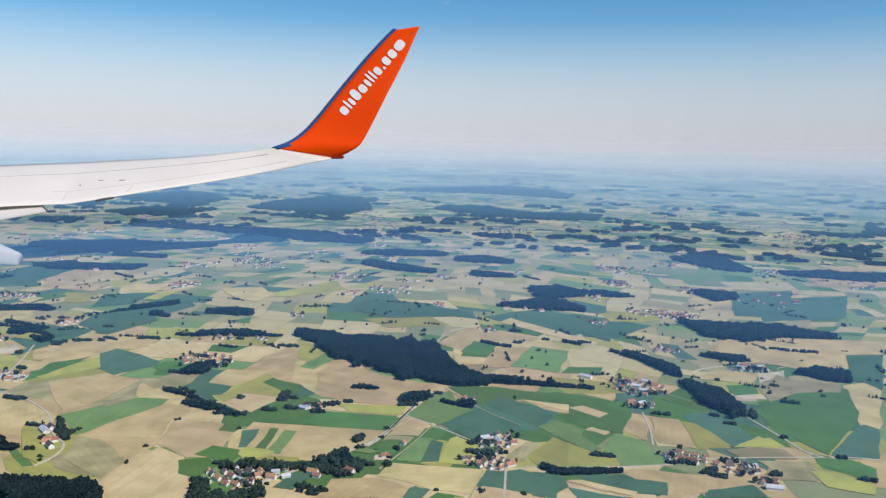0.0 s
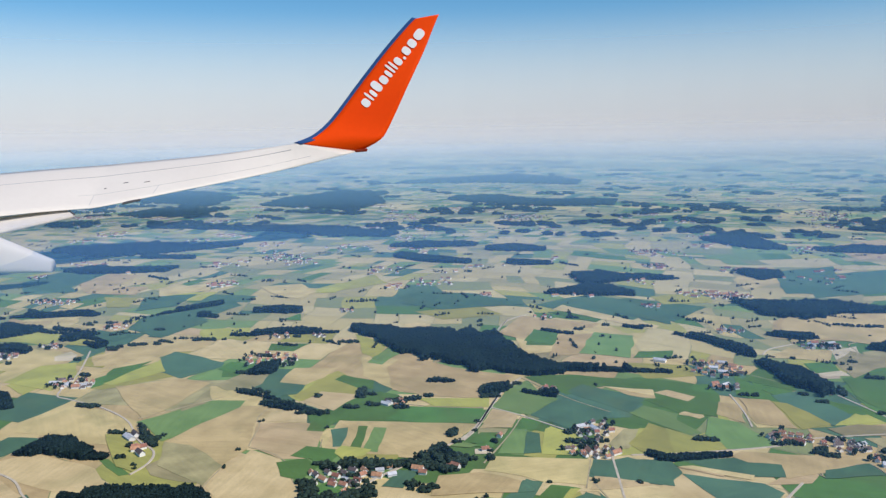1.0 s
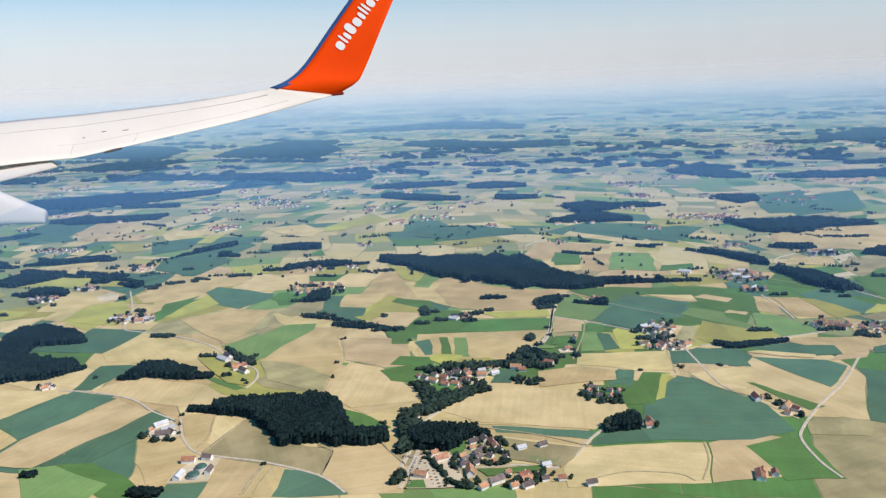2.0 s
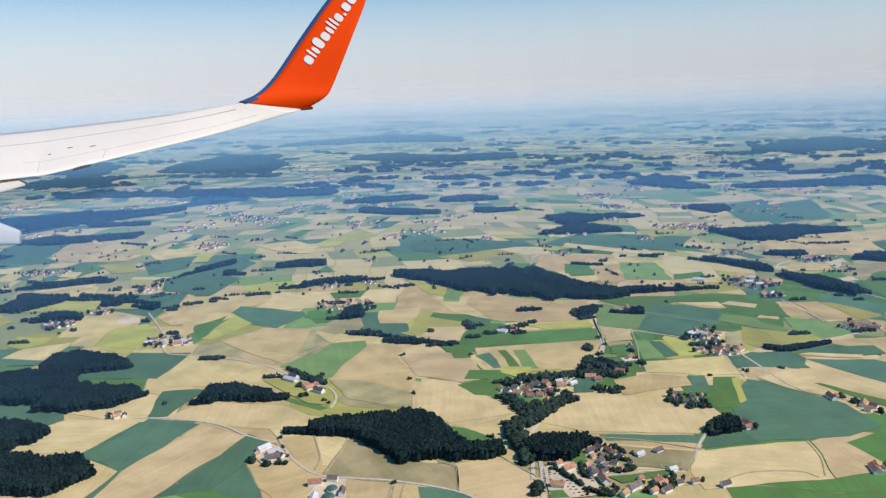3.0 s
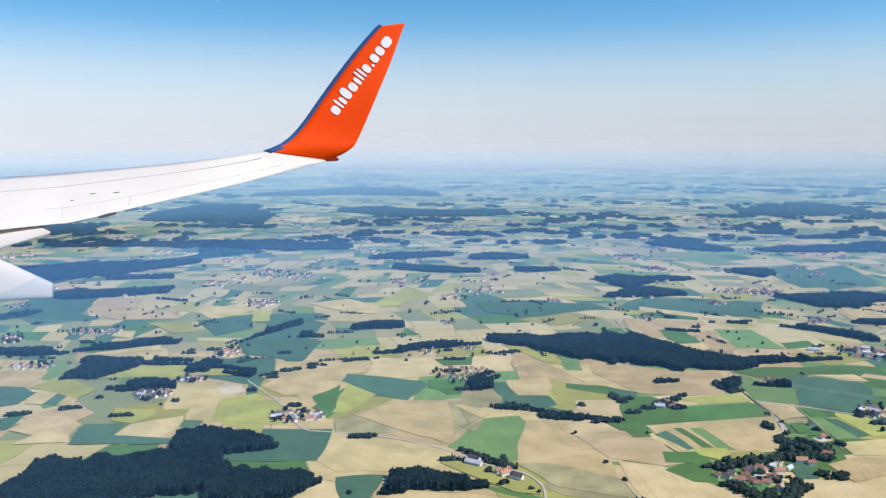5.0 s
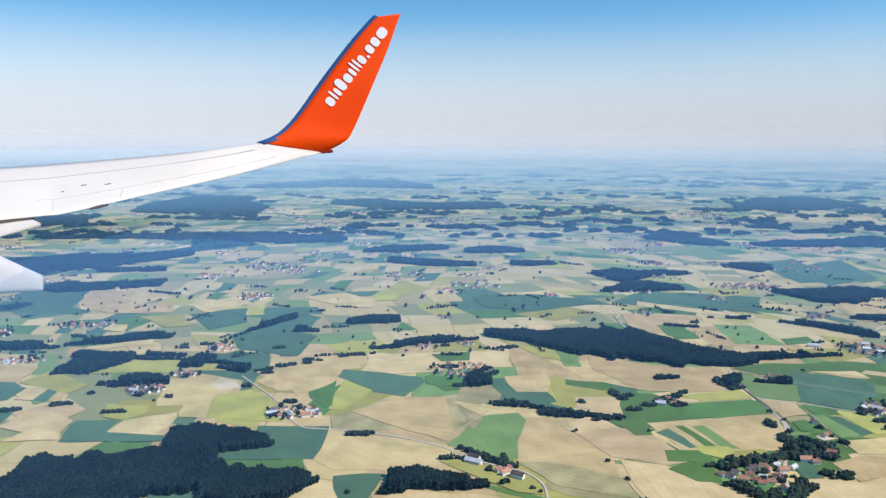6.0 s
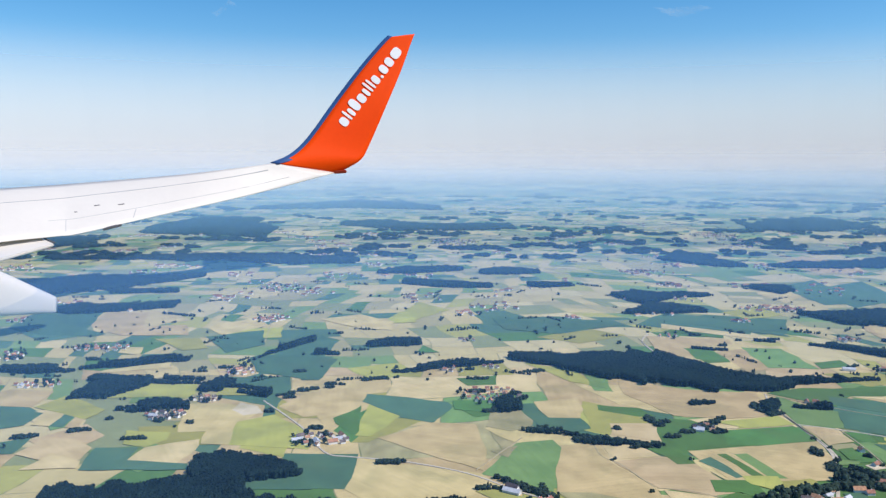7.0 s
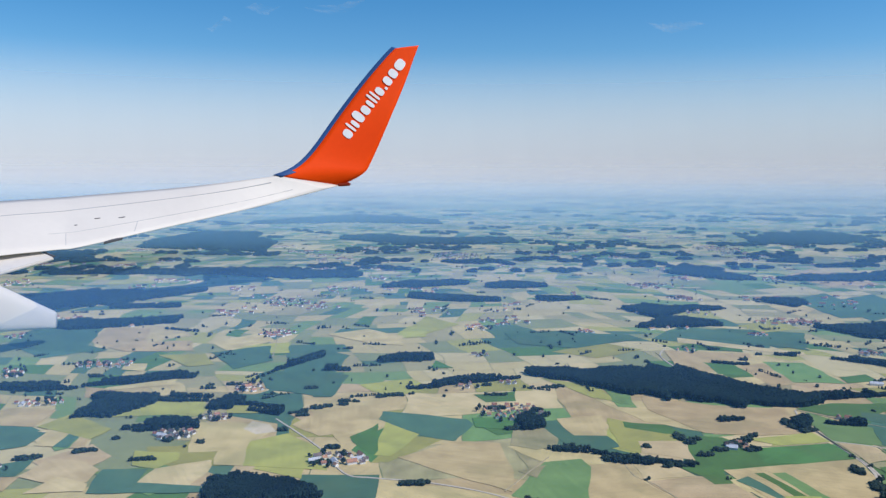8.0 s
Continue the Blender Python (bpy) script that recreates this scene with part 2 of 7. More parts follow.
def patchwork():
    """The smaller fields: blocks of land cut again and again, with crooked edges."""
    rng = random.Random(11)
    verts, faces = [], []

    def leaf(x0, y0, x1, y1):
        g = 0.10
        ring = []
        for (ax, ay), (bx, by) in (((x0 + g, y0 + g), (x1 - g, y0 + g)), ((x1 - g, y0 + g), (x1 - g, y1 - g)), ((x1 - g, y1 - g), (x0 + g, y1 - g)), ((x0 + g, y1 - g), (x0 + g, y0 + g))):
            for q in (0, 0.34, 0.67):
                ring.append((ax + (bx - ax) * q, ay + (by - ay) * q))
        plan = [wobble(*wobble(px, py, 0.012, 26), 0.05, 4.5) for px, py in ring]
        mx, my = plan[0][0], plan[0][1]
        if 60 < my < 225 and abs(mx - 15) < 25 + 0.55 * my:
            near_fields.append((rng.choices(tuple(CROPS), (16, 10, 24, 22, 14, 12, 6, 0, 8) if mx > 48 else (40, 25, 6, 14, 8, 9, 9, 0, 6))[0], plan))
            return
        at = len(verts)
        verts.extend((wx, wy, 0.006 + 0.0022 * (len(faces) % 9)) for wx, wy in plan)
        faces.append(tuple(range(at, at + 12)))

    def cut(x0, y0, x1, y1, small):
        w, h = x1 - x0, y1 - y0
        if w * h < small * rng.uniform(0.6, 2.2) or min(w, h) < 4:
            leaf(x0, y0, x1, y1)
            return
        q = rng.uniform(0.32, 0.68)
        if w * rng.uniform(0.7, 1.4) > h:
            cut(x0, y0, x0 + w * q, y1, small)
            cut(x0 + w * q, y0, x1, y1, small)
        else:
            cut(x0, y0, x1, y0 + h * q, small)
            cut(x0, y0 + h * q, x1, y1, small)

    y = -200
    while y < 2600:
        step = 60 if y < 700 else 120
        half = 220 + max(y, 0) * 0.75
        small = 420 if y < 220 else (130 if y < 500 else (190 if y < 900 else 480))
        x = -half
        while x < half + 100:
            cut(x, y, x + step, y + step, small)
            x += step
        y += step
    tagged(mesh_object("farmland", verts, faces, PATCH), "patchwork of small green, tan and yellow crop fields", "fields", kind="stuff")


near_fields = []
patchwork()
field_count = [0]


def field(crop, *corners):
    """A large field: a plan of corners, its edges slightly crooked, a hand above the ground."""
    cx = sum(c[0] for c in corners) / len(corners)
    cy = sum(c[1] for c in corners) / len(corners)
    ring = []
    for a, b in zip(corners, corners[1:] + corners[:1]):
        n = max(2, int(math.hypot(b[0] - a[0], b[1] - a[1]) / 2.5))
        for i in range(n if len(corners) < 10 else 2):
            q = i / (n if len(corners) < 10 else 2)
            x, y = wobble(a[0] + (b[0] - a[0]) * q, a[1] + (b[1] - a[1]) * q, 0.16, 0.7)
            ring.append((x - cx, y - cy, 0))
    field_count[0] += 1
    low = [(x, y, -0.02) for x, y, _ in ring]
    k = len(ring)
    faces = [tuple(range(k))] + [(i, k + i, k + (i + 1) % k, (i + 1) % k) for i in range(k)]
    ob = mesh_object(crop + "_field", ring + low, faces, CROP_MAT[crop])
    ob.location = (cx, cy, 0.03 + 0.0004 * field_count[0])
    tagged(ob, CROP_LABEL[crop], "field", "fields of the plain")


for crop, plan in near_fields:
    field(crop, *plan)


# ---- woods ----
def crown_shape(sides, rings, rng):
    verts, faces = [], []
    for r, z in rings:
        o = rng.uniform(0, 6)
        verts += [(r * rng.uniform(0.8, 1.2) * math.cos(o + 2 * math.pi * i / sides), r * rng.uniform(0.8, 1.2) * math.sin(o + 2 * math.pi * i / sides), z * rng.uniform(0.93, 1.07)) for i in range(sides)]
    verts.append((0, 0, 1.0))
    for j in range(len(rings) - 1):
        for i in range(sides):
            a, b = j * sides, (j + 1) * sides
            faces.append((a + i, a + (i + 1) % sides, b + (i + 1) % sides, b + i))
    top = (len(rings) - 1) * sides
    faces += [(top + i, top + (i + 1) % sides, len(verts) - 1) for i in range(sides)]
    return np.array(verts), faces


shape_rng = random.Random(5)
SPRUCE = [crown_shape(6, ((0.85, 0.05), (0.78, 0.32), (0.50, 0.64), (0.22, 0.87)), shape_rng) for _ in range(4)]
ROUND = [crown_shape(7, ((0.66, 0.05), (1.08, 0.38), (1.00, 0.70), (0.62, 0.93)), shape_rng) for _ in range(4)]
CANOPY = [crown_shape(7, ((0.75, 0.03), (1.02, 0.44), (0.95, 0.73), (0.64, 0.93)), shape_rng) for _ in range(8)]
FARTREE = [crown_shape(5, ((0.9, 0.02), (1.0, 0.55), (0.5, 0.9)), shape_rng) for _ in range(3)]


def grove(name, spots, mat, label, category="woodland"):
    """Many crowns in one mesh: spots of x, y, radius, height, shape."""
    verts, faces, at = [], [], 0
    rng = random.Random(len(spots))
    for x, y, r, h, (v, f) in spots:
        t = rng.uniform(0, 6.3)
        c, s = math.cos(t), math.sin(t)
        w = np.empty_like(v)
        w[:, 0], w[:, 1], w[:, 2] = x + r * (v[:, 0] * c - v[:, 1] * s), y + r * (v[:, 0] * s + v[:, 1] * c), v[:, 2] * h
        verts.append(w)
        faces += [tuple(i + at for i in q) for q in f]
        at += len(v)
    ob = mesh_object(name, np.concatenate(verts), faces, mat)
    ob.data.polygons.foreach_set("use_smooth", [True] * len(ob.data.polygons))
    return tagged(ob, label, category, kind="stuff")


def wood(*line):
    """A wood along a line of places (x, y, half depth)."""
    rng = random.Random(int(line[0][0] * 7 + line[0][1] * 13))
    y = sum(p[1] for p in line) / len(line)
    gap = 0.40 if y < 160 else (0.62 if y < 260 else (1.0 if y < 420 else 1.8))
    spots = []
    xs = sorted(line)
    lo, hi = xs[0][0], xs[-1][0]
    n = max(2, int((hi - lo) / gap))
    for i in range(n + 1):
        x = lo + (hi - lo) * i / n
        for a, b in zip(xs, xs[1:]):
            if a[0] <= x <= b[0]:
                break
        q = (x - a[0]) / max(b[0] - a[0], 0.01)
        mid, half = a[1] + (b[1] - a[1]) * q, a[2] + (b[2] - a[2]) * q
        rise = min(0.8 * mid / 60, 0.6 * half)   # the plan was drawn from aslant: take off what the trees' height adds to the depth
        half, mid = half - rise / 2, mid - rise / 2
        half *= 1 + 0.26 * noise.noise(Vector((x * 0.25, mid * 0.2, 1.0))) + 0.20 * noise.noise(Vector((x * 0.8, mid * 0.5, 2.0)))
        mid += 0.25 * half * noise.noise(Vector((x * 0.45, mid * 0.1, 5.0)))
        m = max(1, int(2 * half / gap))
        for j in range(m + 1):
            yy = mid - half + 2 * half * j / m
            px, py = x + rng.uniform(-0.5, 0.5) * gap, yy + rng.uniform(-0.5, 0.5) * gap
            px, py = wobble(px, py, 0.10, 1.6)
            if noise.noise(Vector((px * 0.3, py * 0.3, 7.0))) > 0.72:
                continue
            tall = (0.52 if half < 1.0 else 1.0) * rng.uniform(1.68, 1.98) * (1 + 0.26 * noise.noise(Vector((px * 0.08, py * 0.08, 4.0))))
            kind = FARTREE if gap > 1.2 else (SPRUCE if rng.random() < 0.07 else CANOPY)
            spots.append((px, py, min(gap, 0.5 if half < 1.0 else 9) * rng.uniform(0.68, 1.30), tall, rng.choice(kind)))
    if spots:
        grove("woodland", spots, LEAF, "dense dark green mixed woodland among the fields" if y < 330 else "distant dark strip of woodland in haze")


def copse(x, y, wide, deep):
    """A loose clump of broadleaf trees."""
    rng = random.Random(int(x * 19 + y * 23))
    spots = []
    for _ in range(max(3, int(22 * wide * deep))):
        q, r = rng.uniform(0, 6.3), math.sqrt(rng.random())
        k = 1.0 if wide > 0.6 else 0.68
        spots.append((x + wide * r * math.cos(q), y + deep * r * math.sin(q), k * rng.uniform(0.24, 0.52), k * rng.uniform(0.45, 1.05), rng.choice(ROUND + CANOPY)))
    grove("copse", spots, BROADLEAF, "loose clump of dark green broadleaf trees", "trees")


def tree_row(half, tall, *line):
    """A dense, uneven row of broadleaf trees along a line of places."""
    rng = random.Random(int(line[0][0] * 29 + line[0][1] * 31))
    spots = []
    for a, b in zip(line, line[1:]):
        long = math.hypot(b[0] - a[0], b[1] - a[1])
        for _ in range(max(2, int(long * (2.2 + 5.5 * half)))):
            q, r, turn = rng.random(), half * math.sqrt(rng.random()), rng.uniform(0, 6.283)
            x, y = wobble(a[0] + (b[0] - a[0]) * q + r * math.cos(turn), a[1] + (b[1] - a[1]) * q + r * math.sin(turn), 0.3, 0.5)
            spots.append((x, y, (0.55 + 0.45 * tall) * rng.uniform(0.26, 0.56), tall * rng.uniform(0.55, 1.12), rng.choice(ROUND + CANOPY)))
    grove("tree_row", spots, BROADLEAF, "dense row of dark green broadleaf trees", "trees")


# ---- houses and trees ----
def gable_house(name, length, width, eaves, ridge, wall_mat, roof_mat, label, chimney):
    top = new(name)
    l, w = length / 2, width / 2
    bm = bmesh.new()
    v = [bm.verts.new(p) for p in ((-l, -w, 0), (l, -w, 0), (l, w, 0), (-l, w, 0), (-l, -w, eaves), (l, -w, eaves), (l, w, eaves), (-l, w, eaves), (-l, 0, ridge - 0.03), (l, 0, ridge - 0.03))]
    for f in ((0, 1, 5, 4), (2, 3, 7, 6), (1, 2, 6, 9, 5), (3, 0, 4, 8, 7), (3, 2, 1, 0)):
        bm.faces.new([v[i] for i in f])
    part("wall", bm, wall_mat, top)
    o, t = 0.07, 0.05
    drop = (ridge - eaves) / w * o
    bm = bmesh.new()
    a = [bm.verts.new((x, y, z + k)) for k in (0, t) for x in (-l - o, l + o) for y, z in ((-w - o, eaves - drop), (0, ridge), (w + o, eaves - drop))]
    for f in ((0, 1, 4, 3), (1, 2, 5, 4), (9, 10, 7, 6), (10, 11, 8, 7), (0, 3, 9, 6), (5, 2, 8, 11), (1, 0, 6, 7), (2, 1, 7, 8), (3, 4, 10, 9), (4, 5, 11, 10)):
        bm.faces.new([a[i] for i in f])
    part("roof", bm, roof_mat, top)
    if chimney:
        bm = bmesh.new()
        bmesh.ops.create_cube(bm, size=1, matrix=Matrix.LocRotScale((l * 0.4, w * 0.25, ridge), None, (0.09, 0.09, 0.26)))
        part("chimney", bm, PLASTER, top)
    return tagged(top, label, "house")


def tree_thing(height, wide, seed):
    rng = random.Random(seed)
    top = new("tree")
    bm = bmesh.new()
    bmesh.ops.create_cone(bm, cap_ends=True, segments=6, radius1=0.07, radius2=0.03, depth=height * 0.6, matrix=Matrix.Translation((0, 0, height * 0.3)))
    for i in range(3):
        q = rng.uniform(0, 6.3)
        bmesh.ops.create_cone(bm, cap_ends=True, segments=4, radius1=0.03, radius2=0.01, depth=height * 0.4, matrix=Matrix.Translation((0.12 * math.cos(q), 0.12 * math.sin(q), height * 0.45)) @ Euler((0.6 * math.sin(q), 0.6 * math.cos(q), 0)).to_matrix().to_4x4())
    part("trunk", bm, BARK, top)
    verts, faces = [], []
    for i in range(16):
        z = height * rng.uniform(0.30, 0.92)
        r = wide * rng.uniform(0.1, 0.75) * (1.1 - abs(z / height - 0.5))
        q = rng.uniform(0, 6.3)
        v, f = rng.choice(ROUND)
        k = rng.uniform(0.28, 0.45) * wide
        at = len(verts)
        verts += [(r * math.cos(q) + p[0] * k, r * math.sin(q) + p[1] * k, z + (p[2] - 0.5) * k * 1.8) for p in v]
        faces += [tuple(a + at for a in t) for t in f]
    mesh_object("crown", verts, faces, BROADLEAF, top)
    return tagged(top, "leafy green tree beside the village houses", "tree", "trees of the villages")


HOUSES, TREES = [], []
far_walls, far_trees = [], []


def prototypes(at):
    for k in (("farmhouse", 1.20, 0.85, 0.50, 0.88, PLASTER, TILE_RED, "white plastered farmhouse with a red tiled gable roof", True),
              ("house", 0.95, 0.75, 0.45, 0.80, PLASTER, TILE_RED, "small white house with a reddish tiled roof", True),
              ("house", 1.05, 0.80, 0.48, 0.83, PLASTER, TILE_DARK, "white house with a dark brown tiled roof", True),
              ("barn", 2.00, 1.00, 0.55, 1.05, PLASTER, TILE_RED, "long pale barn with a worn red tiled roof", False),
              ("barn", 2.20, 1.10, 0.50, 0.85, PLASTER, SHEET, "long farm shed with a light grey sheet roof", False),
              ("barn", 1.60, 0.90, 0.55, 0.98, PLASTER, TILE_DARK, "farm barn with a dark tiled gable roof", False)):
        HOUSES.append(gable_house(*k))
    for i in range(4):
        TREES.append(tree_thing(1.0 + 0.18 * i, 0.48 + 0.06 * i, 40 + i))
    for i, ob in enumerate(HOUSES):
        ob.matrix_basis = pose(at[0] + (i % 3) * 2.4, at[1] + (i // 3) * 1.9, 0.05, 0, 0, 12 * i)
        ob["group"] = "houses of the village"
    for i, ob in enumerate(TREES):
        ob.matrix_basis = pose(at[0] - 1.6 + i * 1.7, at[1] - 1.5, 0.03)


placed = [0, 0]


def village(x, y, wide, deep, n):
    rng = random.Random(int(x * 11 + y * 17) + n)
    turn, taken, mix = rng.uniform(0, 180), [], rng.choice(((5, 7, 3, 1.6, 1.2, 0.8), (3, 3, 9, 0.8, 1.6, 2), (4, 6, 5, 1.6, 1.2, 1.2)))
    near = y < 290 and placed[0] < 285
    tries = 0
    area = math.pi * wide * deep
    apart = min(2.0, 0.85 * math.sqrt(area / max(n, 1)))
    while len(taken) < n and tries < n * 40:
        tries += 1
        q, r = rng.uniform(0, 6.3), math.sqrt(rng.random())
        hx, hy = x + wide * r * math.cos(q), y + deep * r * math.sin(q)
        if any((hx - a) ** 2 + (hy - b) ** 2 < max(apart, 1.3) ** 2 for a, b in taken):
            continue
        taken.append((hx, hy))
        pick = rng.choices(range(6), mix)[0]
        angle = turn + rng.choice((0, 90)) + rng.uniform(-14, 14)
        if near:
            ob = copy_thing(HOUSES[pick], pose(hx, hy, 0.05, 0, 0, angle))
            placed[0] += 1
        else:
            far_walls.append((hx, hy, angle, pick))
    for _ in range(int(n * 0.9)):
        q, r = rng.uniform(0, 6.3), rng.uniform(0.4, 1.15)
        tx, ty = x + (wide + 0.6) * r * math.cos(q), y + (deep + 0.6) * r * math.sin(q)
        if any((tx - a) ** 2 + (ty - b) ** 2 < 0.9 for a, b in taken):
            continue
        if near and placed[1] < 280:
            copy_thing(rng.choice(TREES), pose(tx, ty, 0.03, 0, 0, rng.uniform(0, 360)))
            placed[1] += 1
        else:
            far_trees.append((tx, ty, rng.uniform(0.34, 0.62), rng.uniform(0.65, 1.15), rng.choice(ROUND)))


def house_at(pick, x, y, turn, size):
    copy_thing(HOUSES[pick], pose(x, y, 0.05, 0, 0, turn) @ Matrix.Diagonal((size, 0.5 + 0.5 * size, 0.7 + 0.3 * size, 1)))


def build_car(colour, label):
    """A parked car, its nose towards +x."""
    top = new("car")
    def block(lo, hi, z0, z1, w0, w1, shrink):
        bm = bmesh.new()
        v = [bm.verts.new(c) for c in ((lo, -w0, z0), (hi, -w0, z0), (hi, w0, z0), (lo, w0, z0), (lo + shrink, -w1, z1), (hi - shrink, -w1, z1), (hi - shrink, w1, z1), (lo + shrink, w1, z1))]
        for f in ((3, 2, 1, 0), (4, 5, 6, 7), (0, 1, 5, 4), (1, 2, 6, 5), (2, 3, 7, 6), (3, 0, 4, 7)):
            bm.faces.new([v[i] for i in f])
        bmesh.ops.bevel(bm, geom=list(bm.edges), offset=0.008, segments=1, affect="EDGES")
        return bm
    part("body", block(-0.22, 0.22, 0.025, 0.09, 0.088, 0.085, 0.012), colour, top)
    part("cabin", block(-0.15, 0.09, 0.088, 0.142, 0.078, 0.064, 0.045), DARKGAP, top, "dark glazed cabin")
    for x in (-0.135, 0.135):
        for y in (-0.078, 0.078):
            bm = bmesh.new()
            bmesh.ops.create_cone(bm, cap_ends=True, segments=10, radius1=0.033, radius2=0.033, depth=0.025, matrix=Matrix.Translation((x, y, 0.033)) @ Euler((math.pi / 2, 0, 0)).to_matrix().to_4x4())
            part("wheel", bm, DARKGAP, top)
    return tagged(top, label, "car", "cars parked in the village")


CARS, car_rng = [], random.Random(31)


def cars(x0, y0, x1, y1, n):
    """A row of parked cars, side by side."""
    if not CARS:
        for paint, label in ((MARKWHITE, "white car parked on the village yard"), (GREYPAINT, "silver car parked on the village yard"), (BLUE, "dark blue car parked on the village yard"), (TILE_RED, "dark red car parked on the village yard"), (DARKGAP, "black car parked on the village yard")):
            CARS.append(build_car(paint, label))
        for i, ob in enumerate(CARS):
            ob.matrix_basis = pose(x0 - 0.5 - 0.4 * i, y0 + 0.6, 0.2, 0, 0, 80)
    turn = math.degrees(math.atan2(y1 - y0, x1 - x0)) + 90
    for i in range(n):
        q = (i + car_rng.uniform(-0.15, 0.15)) / max(n - 1, 1)
        copy_thing(car_rng.choice(CARS), pose(x0 + (x1 - x0) * q, y0 + (y1 - y0) * q, 0.2, 0, 0, turn + car_rng.uniform(-8, 8)))


def far_houses():
    """Houses too far to count: walls in one mesh, roofs in one."""
    size = ((1.35, 0.95, 0.5, 0.92), (1.05, 0.85, 0.45, 0.85), (1.15, 0.9, 0.48, 0.88), (2.3, 1.15, 0.55, 1.05), (2.6, 1.3, 0.5, 0.85), (1.9, 1.05, 0.55, 0.98))
    wv, wf, rv, rf = [], [], [], []
    for x, y, angle, pick in far_walls:
        l, w, e, h = size[pick]
        l, w = l / 2, w / 2
        c, s = math.cos(radians(angle)), math.sin(radians(angle))
        put = lambda p: (x + p[0] * c - p[1] * s, y + p[0] * s + p[1] * c, p[2])
        at = len(wv)
        wv += [put(p) for p in ((-l, -w, 0), (l, -w, 0), (l, w, 0), (-l, w, 0), (-l, -w, e), (l, -w, e), (l, w, e), (-l, w, e), (-l, 0, h), (l, 0, h))]
        wf += [tuple(at + i for i in f) for f in ((0, 1, 5, 4), (2, 3, 7, 6), (1, 2, 6, 9, 5), (3, 0, 4, 8, 7))]
        at = len(rv)
        o = 0.07
        rv += [put(p) for p in ((-l - o, -w - o, e), (l + o, -w - o, e), (l + o, 0, h + 0.06), (-l - o, 0, h + 0.06), (l + o, w + o, e), (-l - o, w + o, e))]
        rf += [(at, at + 1, at + 2, at + 3), (at + 3, at + 2, at + 4, at + 5)]
    top = tagged(new("distant_houses"), "scattered distant white houses with reddish roofs", "houses", kind="stuff")
    mesh_object("walls", wv, wf, PLASTER, top)
    mesh_object("roofs", rv, rf, TILE_FAR, top)


TILE_FAR = material("distant_roof_tiles", (0.36, 0.17, 0.11), 0.8, 0.15, 2.0, 12.0, ("island", 0.45, 0.03))


# ---- lanes ----
def lane(width, *line):
    pts = [Vector((*line[0], 0))] + [Vector((*p, 0)) for p in line] + [Vector((*line[-1], 0))]
    mid = []
    for i in range(1, len(pts) - 2):
        for k in range(6):
            t = k / 6
            a, b, c, d = pts[i - 1:i + 3]
            mid.append(0.5 * (2 * b + (c - a) * t + (2 * a - 5 * b + 4 * c - d) * t * t + (3 * b - a - 3 * c + d) * t ** 3))
    mid.append(pts[-2])
    verts, faces = [], []
    for i, p in enumerate(mid):
        way = (mid[min(i + 1, len(mid) - 1)] - mid[max(i - 1, 0)]).normalized()
        side = Vector((-way.y, way.x, 0)) * width / 2
        verts += [(*(p + side).xy, 0.0), (*(p + side * 0.8).xy, 0.165), (*(p - side * 0.8).xy, 0.165), (*(p - side).xy, 0.0)]
        if i:
            a = 4 * i
            faces += [(a - 4 + j, a + j, a + j + 1, a - 3 + j) for j in range(3)]
    if width < 0.4:
        tagged(mesh_object("track", verts, faces, TRACK), "narrow dirt farm track between fields", "track", kind="structure")
    else:
        tagged(mesh_object("road", verts, faces, ROAD), "pale narrow country lane between fields", "road", kind="structure")


# ---- haze shells ----
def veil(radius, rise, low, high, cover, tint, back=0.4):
    """A thin cone sheet standing in for a bank of haze; it leans far outwards as it rises, so that the sun lights it
    evenly from above.
    """
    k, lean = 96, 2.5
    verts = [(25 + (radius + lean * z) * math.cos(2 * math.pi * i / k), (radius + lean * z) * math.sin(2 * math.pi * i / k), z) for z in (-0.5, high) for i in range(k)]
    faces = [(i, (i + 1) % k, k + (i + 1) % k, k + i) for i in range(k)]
    tagged(mesh_object("haze", verts, faces, veil_material(cover, rise, low, high, tint, back)), "thin pale blue shell standing in for haze over the distant land", "haze", kind="structure")


# haze colour is set by hand per shell: blue near, paler farther out
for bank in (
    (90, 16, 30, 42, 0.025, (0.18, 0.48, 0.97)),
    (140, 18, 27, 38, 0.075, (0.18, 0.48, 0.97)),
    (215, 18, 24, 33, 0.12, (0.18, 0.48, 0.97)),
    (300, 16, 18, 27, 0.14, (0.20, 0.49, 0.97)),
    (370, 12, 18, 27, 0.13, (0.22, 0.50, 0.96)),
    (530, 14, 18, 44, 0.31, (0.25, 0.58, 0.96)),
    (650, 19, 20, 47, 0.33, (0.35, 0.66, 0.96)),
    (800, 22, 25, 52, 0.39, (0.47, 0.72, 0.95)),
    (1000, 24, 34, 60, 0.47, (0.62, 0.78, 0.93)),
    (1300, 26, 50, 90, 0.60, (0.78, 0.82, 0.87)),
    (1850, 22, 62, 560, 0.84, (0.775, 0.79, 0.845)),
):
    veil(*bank)

